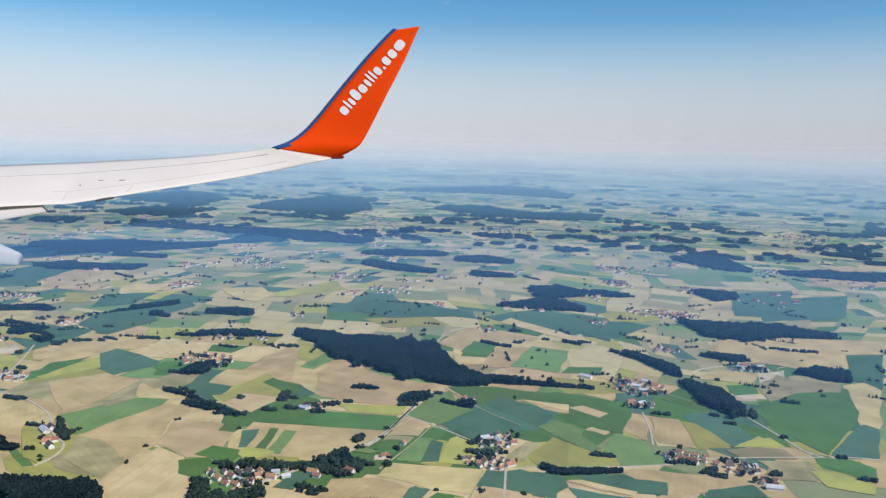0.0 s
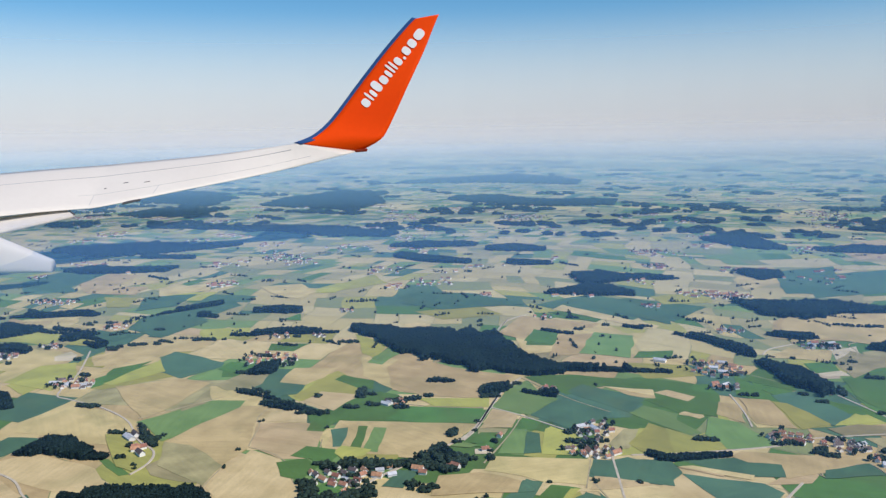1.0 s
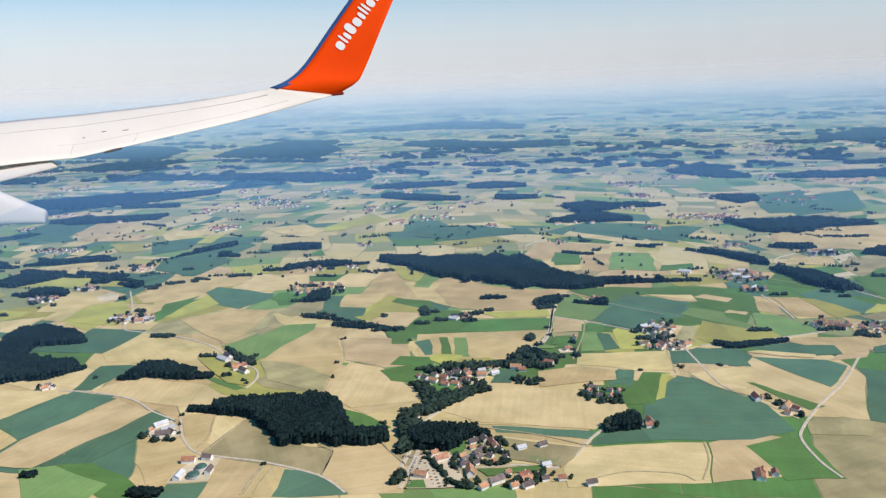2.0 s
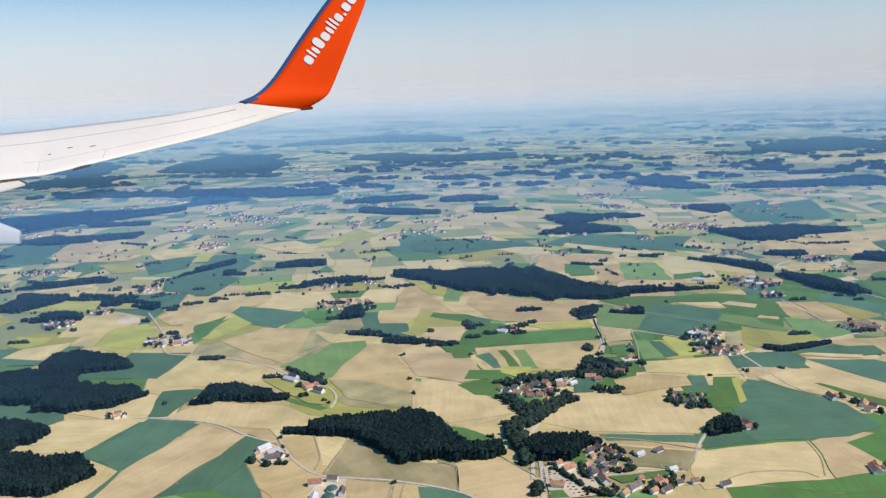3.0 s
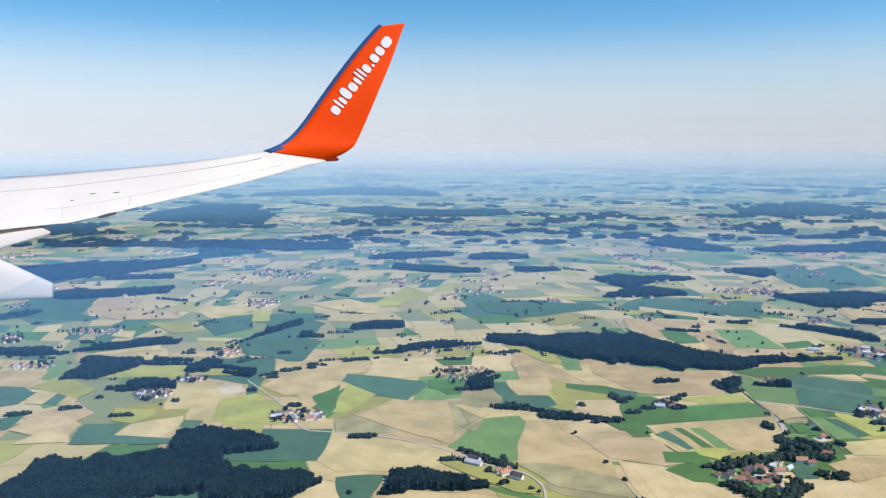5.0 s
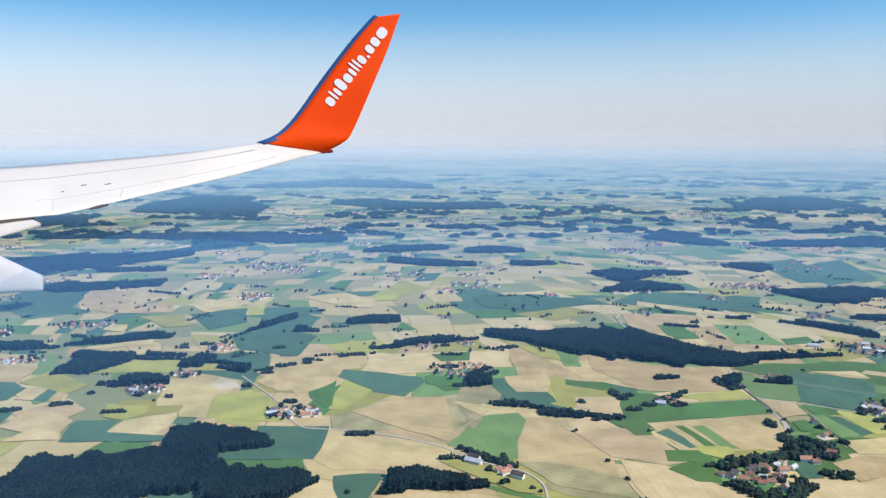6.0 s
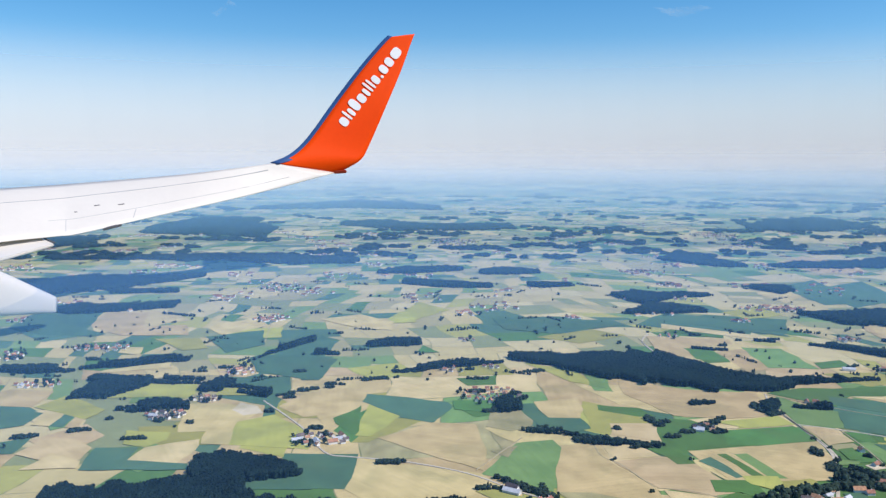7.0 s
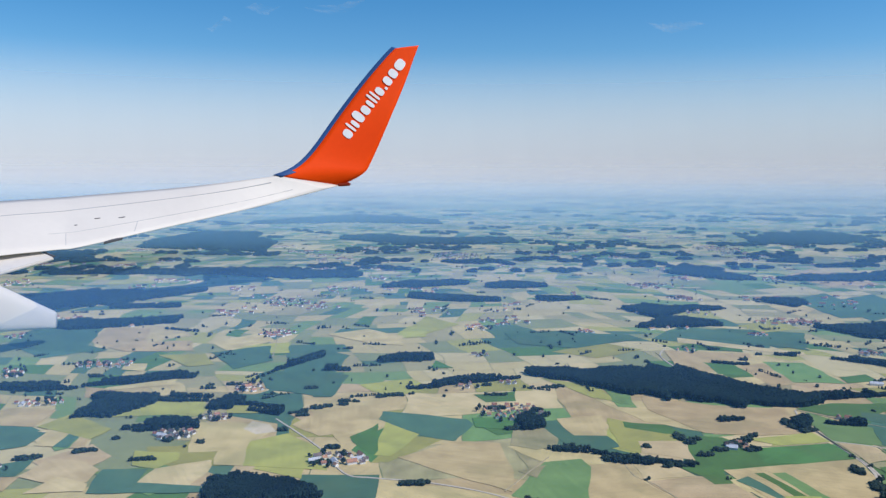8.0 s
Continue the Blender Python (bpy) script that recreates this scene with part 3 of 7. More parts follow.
# ---- the land, by plan ----
# fields: crop, then the corners
field('wheat', (-18.0, 115.9), (-11.4, 116.8), (-8.2, 105.9), (-7.9, 102.2), (-10.8, 103.8))
field('fallow', (-7.6, 101.9), (-4.9, 116.7), (-1.3, 111.4), (8.8, 104.9), (12.9, 104.3), (14.6, 96.3), (8.0, 97.6), (-3.3, 100.3))
field('barley', (-3.2, 100.0), (4.2, 98.7), (5.2, 88.5), (-1.4, 87.6))
field('wheat', (4.2, 98.7), (8.1, 97.6), (9.0, 89.1), (5.2, 88.5))
field('maize', (8.7, 89.0), (8.1, 97.2), (12.3, 96.9), (16.2, 94.7), (19.4, 90.6))
field('barley', (13.1, 104.4), (20.2, 106.9), (26.2, 99.4), (26.6, 91.6), (19.7, 90.6), (14.3, 95.8))
field('meadow', (8.8, 120.5), (14.9, 118.1), (21.0, 112.7), (19.6, 110.3), (13.6, 111.1))
field('sand', (-8.2, 91.6), (-8.8, 100.7), (-3.2, 100.3), (-2.6, 93.0))
field('maize', (-8.1, 86.6), (-7.9, 91.5), (-2.5, 92.7), (-1.5, 87.6))
field('barley', (37.8, 110.7), (40.4, 110.1), (51.9, 108.2), (48.0, 100.6), (40.1, 101.9))
field('meadow', (32.0, 108.9), (34.2, 110.6), (33.8, 105.5), (30.8, 104.5))
field('maize', (-50.4, 110.3), (-45.0, 123.4), (-33.6, 121.9), (-40.6, 104.5))
field('maize', (-29.3, 102.0), (-23.3, 116.9), (-19.0, 113.9), (-24.4, 101.8))
field('maize', (-44.5, 124.9), (-47.2, 138.8), (-38.2, 138.9), (-40.8, 125.4))
field('barley', (-40.6, 125.0), (-35.7, 132.7), (-18.9, 128.9), (-12.4, 123.1), (-17.7, 119.2), (-30.2, 121.4))
field('barley', (-59.9, 111.2), (-61.6, 124.1), (-47.4, 125.0), (-45.0, 123.4), (-50.4, 110.3))
field('maize', (-64.7, 163.8), (-49.6, 163.0), (-51.0, 145.7), (-61.7, 147.7))
field('rape', (-75.1, 169.8), (-71.8, 185.8), (-61.0, 178.0), (-59.7, 165.6))
field('rape', (-51.4, 169.6), (-48.6, 187.5), (-35.3, 183.6), (-48.1, 169.4))
field('meadow', (-55.9, 176.4), (-50.0, 193.7), (-44.9, 193.3), (-51.4, 169.6))
field('maize', (-48.4, 186.6), (-45.9, 198.3), (-30.3, 192.4), (-33.5, 181.3))
field('clover', (-26.2, 151.3), (-17.3, 167.7), (-9.1, 167.9), (-13.6, 144.8))
field('rape', (-20.9, 137.0), (-17.8, 137.4), (-10.6, 131.6), (-11.9, 128.6))
field('meadow', (-21.9, 133.1), (-19.4, 133.4), (-10.9, 128.1), (-12.7, 127.1))
field('fallow', (-10.1, 132.1), (-7.5, 143.6), (3.2, 141.7), (2.5, 127.3), (-6.9, 128.4))
field('barley', (2.9, 125.7), (3.6, 141.7), (15.0, 138.4), (24.7, 124.8), (15.6, 117.9))
field('wheat', (-42.7, 157.5), (-26.3, 151.9), (-20.3, 140.1), (-28.7, 139.2), (-47.5, 141.4), (-51.0, 145.7), (-49.7, 161.2))
field('barley', (-2.2, 167.5), (1.6, 165.5), (17.7, 152.7), (14.5, 144.5), (4.5, 143.0), (-0.9, 153.7))
field('wheat', (-23.4, 176.6), (-11.9, 184.4), (-2.2, 171.3), (-3.2, 153.8), (-7.6, 146.5), (-9.1, 167.9), (-17.3, 167.7))
field('clover', (13.0, 139.9), (15.8, 141.1), (22.5, 135.5), (20.3, 131.2))
field('wheat', (13.9, 156.2), (46.4, 164.8), (40.6, 147.0), (19.2, 146.6))
field('meadow', (17.4, 167.2), (47.1, 174.8), (46.4, 165.5), (18.7, 162.0))
field('meadow', (11.7, 153.1), (10.9, 163.2), (13.6, 175.2), (17.1, 181.7), (19.6, 170.1), (21.6, 165.1), (15.8, 160.1), (13.8, 153.6))
field('rape', (27.3, 169.7), (35.1, 177.2), (45.3, 180.9), (43.1, 174.7))
field('meadow', (45.8, 248.1), (55.7, 243.5), (52.0, 230.7), (44.0, 233.4))
field('wheat', (56.6, 243.4), (79.9, 249.3), (74.9, 227.6), (52.7, 225.9))
field('wheat', (3.9, 211.0), (46.8, 199.9), (43.9, 180.9), (23.7, 182.2), (10.6, 192.2))
field('barley', (1.7, 171.1), (6.1, 185.5), (14.0, 180.6), (10.4, 166.8))
field('rape', (-2.2, 175.3), (0.6, 192.8), (4.8, 190.2), (3.0, 171.1))
field('meadow', (4.1, 191.2), (13.2, 188.2), (12.8, 182.8), (4.7, 184.7))
field('maize', (-12.9, 178.0), (-12.3, 191.3), (-7.9, 188.6), (-2.2, 179.4), (-2.8, 171.4))
field('clover', (48.2, 187.4), (58.8, 185.4), (53.5, 172.0), (46.4, 174.5))
field('maize', (55.4, 173.9), (64.3, 185.0), (74.4, 179.1), (65.1, 164.9))
field('maize', (59.9, 186.7), (64.7, 195.1), (80.2, 190.1), (75.1, 179.0))
field('meadow', (52.3, 170.1), (56.1, 169.9), (57.6, 152.2), (53.1, 150.9))
field('clover', (56.1, 169.9), (57.7, 164.9), (57.8, 151.3), (55.5, 151.4))
field('rape', (57.4, 164.2), (66.5, 161.9), (63.2, 150.4), (57.8, 151.3))
field('rape', (71.5, 156.4), (78.8, 170.5), (88.8, 170.0), (85.9, 159.0), (74.2, 154.6))
field('meadow', (74.4, 179.1), (82.5, 192.4), (93.7, 191.7), (89.1, 176.0))
field('maize', (69.4, 150.1), (76.5, 154.5), (86.6, 149.2), (84.2, 144.8), (70.6, 146.3))
field('barley', (49.6, 143.6), (66.9, 145.6), (75.7, 140.9), (62.6, 135.7), (48.4, 136.8))
field('maize', (59.1, 141.2), (63.0, 141.5), (61.3, 132.4), (56.8, 132.6))
field('meadow', (64.5, 140.1), (69.3, 139.9), (63.6, 125.3), (58.8, 124.4))
field('rape', (69.2, 138.5), (70.5, 135.8), (65.6, 127.5), (63.8, 126.9))
field('maize', (70.2, 138.5), (78.2, 135.4), (75.8, 125.9), (68.5, 128.5))
field('barley', (28.3, 119.3), (36.3, 134.3), (59.8, 126.6), (60.2, 121.1), (54.3, 114.0), (35.2, 115.7))
field('maize', (37.4, 114.1), (54.1, 113.4), (53.3, 110.7), (38.4, 111.7))
field('meadow', (53.2, 132.8), (60.8, 133.7), (58.8, 126.6), (52.8, 126.4))
field('meadow', (-69.6, 142.5), (-69.3, 149.5), (-61.2, 153.1), (-59.6, 142.0))
field('meadow', (-67.5, 126.6), (-63.5, 128.6), (-62.4, 123.8), (-65.7, 123.7))
field('meadow', (-75.3, 130.3), (-70.2, 131.2), (-67.5, 126.6), (-73.2, 126.1))
field('maize', (-80.0, 222.9), (-80.2, 239.5), (-61.3, 241.6), (-62.4, 218.6))
field('maize', (-9.0, 284.0), (-5.0, 299.4), (25.0, 293.2), (17.5, 276.7))
field('maize', (56.1, 288.1), (73.5, 299.5), (100.6, 289.2), (88.8, 265.6))
field('wheat', (-90.3, 203.8), (-73.7, 195.2), (-72.4, 183.7), (-77.5, 175.7), (-88.9, 180.4))
field('rape', (-98.6, 181.0), (-82.8, 182.1), (-76.4, 169.8), (-93.9, 169.0))
field('clover', (-94.7, 158.6), (-95.9, 172.8), (-83.1, 164.8), (-90.5, 155.2))
field('maize', (-47.7, 111.7), (-44.0, 124.7), (-34.6, 122.9), (-37.3, 108.8), (-41.6, 103.8))
field('maize', (-30.8, 95.7), (-23.3, 117.3), (-17.5, 112.9), (-23.6, 97.0), (-29.3, 95.5))
field('wheat', (-16.7, 98.0), (-15.6, 110.3), (-7.2, 101.0), (-9.2, 88.8))
field('meadow', (-29.3, 95.5), (-22.8, 97.2), (-9.7, 89.0), (-13.8, 85.8))
field('barley', (48.7, 100.1), (51.9, 107.8), (70.4, 110.5), (69.6, 97.8), (49.4, 94.9))
field('barley', (70.7, 110.5), (78.3, 114.5), (81.9, 112.9), (76.7, 109.1), (80.0, 100.6), (69.8, 97.9))
field('meadow', (76.4, 109.5), (81.9, 112.9), (85.6, 112.7), (87.5, 100.4), (79.6, 99.3))
field('maize', (60.1, 110.3), (63.5, 127.4), (70.5, 138.3), (83.6, 126.2), (85.0, 115.7), (77.8, 112.0))
field('maize', (52.8, 108.7), (55.4, 113.2), (61.4, 114.9), (62.5, 110.1))
field('meadow', (58.7, 124.7), (64.3, 139.8), (67.7, 139.1), (64.6, 125.1))
field('rape', (67.7, 139.1), (69.2, 139.7), (66.7, 127.8), (65.0, 126.6))
field('maize', (71.0, 142.0), (77.1, 137.5), (76.6, 132.4), (73.1, 136.3))
field('maize', (70.4, 152.5), (84.5, 154.4), (85.2, 143.9), (70.0, 145.1))
field('barley', (70.4, 144.4), (84.9, 142.7), (81.5, 132.0), (77.0, 132.4), (71.7, 139.6))
field('meadow', (81.9, 136.0), (83.2, 135.5), (92.4, 125.6), (89.7, 123.7))
field('barley', (79.6, 131.7), (81.5, 132.0), (88.6, 122.8), (87.1, 120.3))
field('maize', (86.4, 149.2), (99.9, 148.0), (102.8, 145.2), (96.4, 134.1), (91.2, 141.1))
field('fallow', (88.5, 119.6), (93.8, 121.2), (97.9, 119.2), (96.0, 114.1), (86.9, 114.4))
field('clover', (-33.2, 94.1), (-28.1, 95.6), (-16.9, 90.6), (-17.5, 85.3), (-25.6, 84.1))
field('meadow', (124.5, 206.5), (134.6, 223.1), (152.9, 229.5), (141.2, 193.6), (128.7, 186.1))
field('wheat', (149.8, 233.3), (161.2, 242.3), (152.4, 208.1), (146.6, 202.4))
field('maize', (158.0, 270.6), (169.6, 274.9), (161.2, 242.3), (152.5, 239.3))
field('wheat', (95.1, 190.6), (100.1, 192.3), (100.1, 178.2), (95.5, 178.3))
field('wheat', (100.7, 192.5), (106.8, 192.7), (110.1, 176.8), (101.8, 175.6))
field('rape', (106.7, 190.8), (110.9, 190.4), (116.9, 179.0), (110.1, 176.2))
field('maize', (57.4, 168.9), (60.8, 193.0), (79.9, 185.4), (76.7, 176.4))
field('clover', (48.2, 174.6), (48.2, 193.1), (59.2, 188.2), (57.3, 174.1))
field('meadow', (78.4, 172.6), (81.7, 186.0), (94.2, 181.3), (90.1, 171.7))
field('maize', (144.8, 356.3), (181.2, 377.5), (170.5, 328.0), (139.0, 311.0))
field('maize', (41.9, 282.7), (60.9, 305.4), (83.3, 280.6), (73.9, 260.9))
field('fallow', (123.7, 173.9), (131.3, 176.4), (133.6, 167.7), (121.3, 163.7))
field('rape', (131.3, 176.4), (143.4, 173.5), (141.3, 165.3), (134.6, 168.0))
field('barley', (109.2, 159.8), (109.8, 154.7), (107.7, 149.9), (100.1, 147.5))
field('sand', (129.2, 239.0), (137.2, 244.7), (133.2, 222.6), (128.6, 218.8))
field('fallow', (137.1, 239.1), (149.8, 246.4), (150.4, 236.0), (137.4, 224.1))
field('sand', (119.2, 217.8), (126.1, 219.2), (126.0, 213.4), (120.0, 211.3))
field('clover', (-110.0, 216.1), (-91.8, 209.2), (-93.0, 201.7), (-106.0, 198.0))
field('maize', (-172.4, 282.0), (-154.2, 284.9), (-142.8, 274.7), (-155.0, 263.3))
field('barley', (-71.8, 202.3), (-53.3, 208.5), (-48.7, 205.5), (-65.0, 192.3))
field('rape', (-101.7, 279.8), (-82.4, 282.7), (-80.3, 267.1), (-97.1, 266.1))
field('wheat', (-162.1, 317.0), (-128.3, 313.6), (-117.5, 296.1), (-142.8, 274.7))
field('maize', (-143.2, 198.9), (-130.5, 197.8), (-119.9, 188.2), (-133.7, 179.5))
field('meadow', (51.5, 202.7), (65.9, 202.9), (81.4, 202.3), (61.3, 190.6))
field('wheat', (69.9, 196.1), (80.8, 194.8), (90.7, 191.8), (87.8, 188.1), (76.0, 190.7))
field('meadow', (80.3, 199.7), (94.8, 202.6), (96.3, 194.9), (91.4, 191.2), (82.1, 195.2))
field('barley', (87.6, 182.5), (92.4, 181.3), (92.0, 178.8), (87.4, 179.7))
field('meadow', (104.1, 212.5), (110.7, 210.3), (114.3, 205.1), (111.1, 194.1), (105.2, 202.0))
field('rape', (74.1, 216.7), (90.1, 217.3), (94.6, 209.2), (79.8, 204.1))
field('meadow', (119.7, 222.7), (127.1, 227.8), (126.9, 220.5), (119.9, 218.0))
field('meadow', (117.3, 196.2), (127.4, 192.4), (129.3, 183.2), (120.3, 180.1), (114.0, 184.5))
field('rape', (119.7, 184.7), (125.6, 187.7), (128.2, 182.8), (120.2, 179.5))
field('meadow', (132.2, 181.0), (140.3, 180.2), (144.2, 176.4), (142.7, 170.7), (133.7, 173.0))
field('wheat', (40.2, 248.2), (51.5, 264.2), (67.1, 258.3), (75.4, 247.0), (61.4, 229.1), (47.6, 218.2))
field('meadow', (47.0, 228.8), (46.4, 244.7), (53.8, 244.6), (54.4, 229.6))
field('barley', (49.2, 276.3), (51.8, 283.7), (84.6, 258.9), (83.2, 254.1))
field('rape', (81.9, 303.3), (101.9, 316.4), (103.8, 297.4), (86.5, 290.7))
field('wheat', (114.3, 344.0), (133.6, 378.3), (132.2, 339.4), (116.4, 322.1))
field('maize', (132.3, 364.0), (159.7, 382.1), (149.8, 320.0), (130.1, 317.2))
field('wheat', (169.2, 442.6), (203.0, 477.3), (213.1, 443.6), (203.8, 407.6), (175.0, 403.0))
field('wheat', (118.9, 270.2), (127.4, 288.9), (142.9, 286.7), (156.1, 276.8), (139.0, 251.1), (115.8, 248.8))
field('meadow', (101.4, 211.6), (106.4, 200.3), (111.0, 192.2), (106.8, 191.9), (100.1, 195.0))
field('rape', (97.9, 174.3), (95.1, 190.6), (95.0, 174.9), (90.2, 168.7))
field('rape', (-111.4, 216.2), (-101.8, 212.7), (-91.0, 209.2), (-93.8, 201.4), (-104.4, 204.7))
field('rape', (-56.3, 227.6), (-42.1, 233.1), (-37.1, 223.0), (-48.6, 214.7))
field('meadow', (-28.0, 190.8), (-19.7, 194.1), (-16.9, 186.9), (-24.3, 184.2))
field('meadow', (-26.4, 216.1), (-15.4, 218.3), (-16.4, 209.6), (-24.1, 209.0))
field('clover', (9.4, 219.6), (14.7, 220.4), (12.4, 202.2), (8.0, 203.6))
field('rape', (3.1, 264.2), (23.5, 276.1), (34.3, 265.9), (16.1, 254.6))
field('rape', (-42.6, 303.1), (-34.2, 330.2), (-22.3, 312.6), (-35.1, 294.7))
field('wheat', (-108.3, 283.2), (-94.8, 300.4), (-87.4, 286.2), (-100.1, 271.3))
field('fallow', (-23.1, 163.3), (-12.3, 168.1), (-8.3, 164.2), (-15.0, 154.5))
field('wheat', (-68.0, 207.6), (-55.1, 215.2), (-44.7, 195.7), (-57.8, 180.7))
field('barley', (-127.5, 191.0), (-117.8, 196.7), (-111.9, 187.6), (-120.0, 182.2))
field('barley', (-118.6, 172.9), (-110.4, 183.4), (-103.9, 175.3), (-107.4, 165.3))
field('clover', (-104.5, 166.7), (-96.0, 169.4), (-80.4, 163.2), (-86.9, 157.5))
field('barley', (-93.6, 159.5), (-89.2, 170.5), (-78.1, 163.0), (-81.3, 157.1))
field('rape', (-91.3, 183.8), (-80.3, 187.1), (-79.4, 169.8), (-89.0, 169.8))
field('rape', (-75.5, 167.7), (-72.0, 184.3), (-63.6, 179.6), (-64.1, 161.9))
field('barley', (-78.1, 163.0), (-76.3, 186.7), (-72.0, 184.3), (-74.6, 162.7))
field('clover', (-121.2, 188.3), (-116.7, 190.1), (-111.7, 183.5), (-116.3, 179.2))
field('maize', (-73.8, 277.1), (-61.1, 262.7), (-64.5, 236.6), (-79.8, 238.0))
field('wheat', (-59.6, 110.7), (-50.3, 109.8), (-40.6, 103.9), (-42.0, 94.9), (-55.9, 95.4))
field('barley', (-40.0, 103.9), (-33.0, 121.3), (-23.4, 116.3), (-29.4, 101.7), (-31.3, 94.6), (-40.5, 94.9))
field('wheat', (-70.2, 194.2), (-61.6, 207.2), (-51.1, 209.4), (-50.4, 195.4), (-56.5, 188.0), (-63.2, 185.5))
field('meadow', (-55.5, 180.9), (-56.3, 184.7), (-50.8, 193.8), (-50.6, 188.1), (-49.7, 175.3), (-52.2, 174.4))
field('rape', (-51.4, 173.5), (-50.5, 176.3), (-48.8, 194.5), (-39.9, 189.2), (-43.8, 180.0), (-47.9, 172.4))
field('maize', (-50.6, 196.8), (-49.4, 203.5), (-29.8, 195.7), (-28.8, 191.9), (-33.9, 181.0), (-40.3, 183.8))
field('wheat', (-46.4, 171.7), (-33.9, 181.0), (-24.8, 179.3), (-23.9, 163.2), (-25.6, 153.0), (-33.7, 159.8))
field('wheat', (-14.1, 164.6), (-0.9, 167.1), (-0.1, 156.4), (4.3, 144.3), (3.7, 135.0), (-7.6, 142.5), (-14.1, 143.4), (-9.1, 168.7))
field('clover', (-23.6, 151.0), (-16.4, 167.8), (-9.4, 169.2), (-8.4, 164.6), (-14.8, 143.5))
field('fallow', (-7.8, 132.6), (-14.1, 143.4), (-7.6, 142.5), (4.2, 135.2), (4.5, 126.6))
field('barley', (4.6, 144.4), (0.4, 156.6), (10.1, 159.0), (15.4, 156.6), (19.3, 141.5), (13.2, 140.1))
field('barley', (5.7, 125.8), (5.4, 143.2), (13.2, 140.1), (16.8, 136.7), (19.6, 131.5), (24.4, 130.7), (27.8, 125.2), (11.8, 120.1))
field('clover', (14.5, 139.9), (19.7, 140.9), (24.0, 136.5), (24.4, 131.3), (19.3, 132.0))
field('barley', (-0.0, 157.3), (-0.4, 166.3), (5.1, 166.3), (8.8, 163.0), (10.1, 159.0))
field('fallow', (-22.8, 177.7), (-20.6, 187.0), (-12.8, 189.8), (-11.6, 184.0), (-12.9, 176.6), (-17.1, 175.1))
field('meadow', (-27.1, 191.2), (-25.2, 196.5), (-17.5, 197.4), (-14.7, 189.1), (-22.9, 189.2))
field('maize', (-11.0, 177.2), (-14.7, 192.9), (-9.5, 193.5), (-7.8, 183.0), (-0.8, 182.0), (0.3, 175.7), (-4.0, 173.2))
field('wheat', (-7.8, 183.0), (-9.4, 194.8), (1.9, 197.6), (1.8, 188.8), (-0.8, 182.0))
field('rape', (-0.1, 174.5), (1.9, 190.0), (3.0, 195.4), (15.6, 182.1), (14.9, 177.7), (4.5, 177.2), (3.4, 171.6))
field('barley', (3.7, 171.7), (4.6, 178.3), (13.6, 178.2), (15.4, 176.8), (12.9, 167.1))
field('meadow', (5.1, 187.5), (5.6, 191.8), (15.0, 188.7), (17.1, 182.7), (12.2, 183.2))
field('meadow', (11.1, 158.5), (8.2, 164.6), (12.9, 167.1), (15.5, 177.9), (18.9, 181.1), (24.4, 179.9), (31.2, 164.4), (16.3, 162.0), (15.7, 155.0), (11.6, 154.4))
field('wheat', (19.7, 145.8), (16.5, 161.7), (31.5, 163.7), (39.5, 145.4), (23.9, 145.7))
field('maize', (21.1, 147.4), (17.0, 156.3), (20.0, 158.1), (22.7, 147.9))
field('meadow', (24.6, 147.4), (21.8, 159.4), (23.8, 159.7), (26.7, 147.3))
field('clover', (27.2, 147.1), (25.2, 159.5), (27.6, 159.8), (30.4, 147.2))
field('meadow', (19.6, 141.6), (19.1, 145.8), (23.8, 146.0), (22.6, 141.9), (23.5, 138.3))
field('rape', (23.4, 145.6), (35.0, 146.6), (34.8, 144.6), (27.1, 142.0))
field('meadow', (27.7, 128.4), (31.9, 133.1), (32.9, 131.2), (30.2, 126.8))
field('wheat', (14.4, 200.7), (16.5, 212.5), (33.6, 202.5), (48.1, 200.3), (46.0, 190.6), (44.6, 181.8), (32.2, 180.6), (21.5, 183.1))
field('rape', (-5.6, 231.6), (7.2, 222.8), (8.6, 208.2), (3.5, 212.1))
field('clover', (7.9, 207.9), (8.4, 220.0), (11.5, 219.6), (11.6, 205.1))
field('rape', (28.7, 178.4), (45.2, 182.0), (46.4, 176.1), (34.6, 174.5))
field('meadow', (26.0, 164.4), (27.9, 173.2), (45.2, 175.0), (45.4, 165.8), (34.5, 163.8))
field('wheat', (26.7, 162.9), (45.6, 165.4), (43.9, 155.2), (40.4, 145.7), (35.0, 145.3))
field('barley', (46.9, 163.1), (47.3, 175.2), (53.4, 172.8), (52.9, 165.1))
field('fallow', (47.4, 160.1), (46.9, 163.1), (52.3, 164.1), (52.4, 161.0))
field('meadow', (47.9, 153.7), (47.5, 159.7), (51.3, 159.9), (51.8, 153.8))
field('sand', (48.4, 152.4), (51.6, 153.5), (52.2, 150.9), (49.1, 150.2))
field('meadow', (50.4, 199.9), (61.5, 203.9), (72.9, 202.1), (69.8, 195.6), (62.7, 188.0), (55.4, 193.8))
field('maize', (55.9, 172.7), (60.8, 184.5), (67.1, 181.9), (72.7, 177.6), (66.7, 165.8))
field('maize', (62.3, 189.9), (65.0, 196.5), (80.1, 188.2), (76.7, 178.9))
field('clover', (47.1, 177.9), (47.8, 189.1), (51.8, 197.0), (54.8, 190.5), (60.8, 184.5), (55.6, 172.6), (49.1, 175.8))
field('meadow', (54.4, 164.8), (54.2, 171.0), (58.3, 169.3), (57.7, 163.6))
field('clover', (53.2, 151.3), (53.1, 164.4), (56.0, 164.6), (57.8, 152.1))
field('maize', (57.6, 152.0), (56.4, 163.1), (59.2, 162.5), (60.6, 153.0))
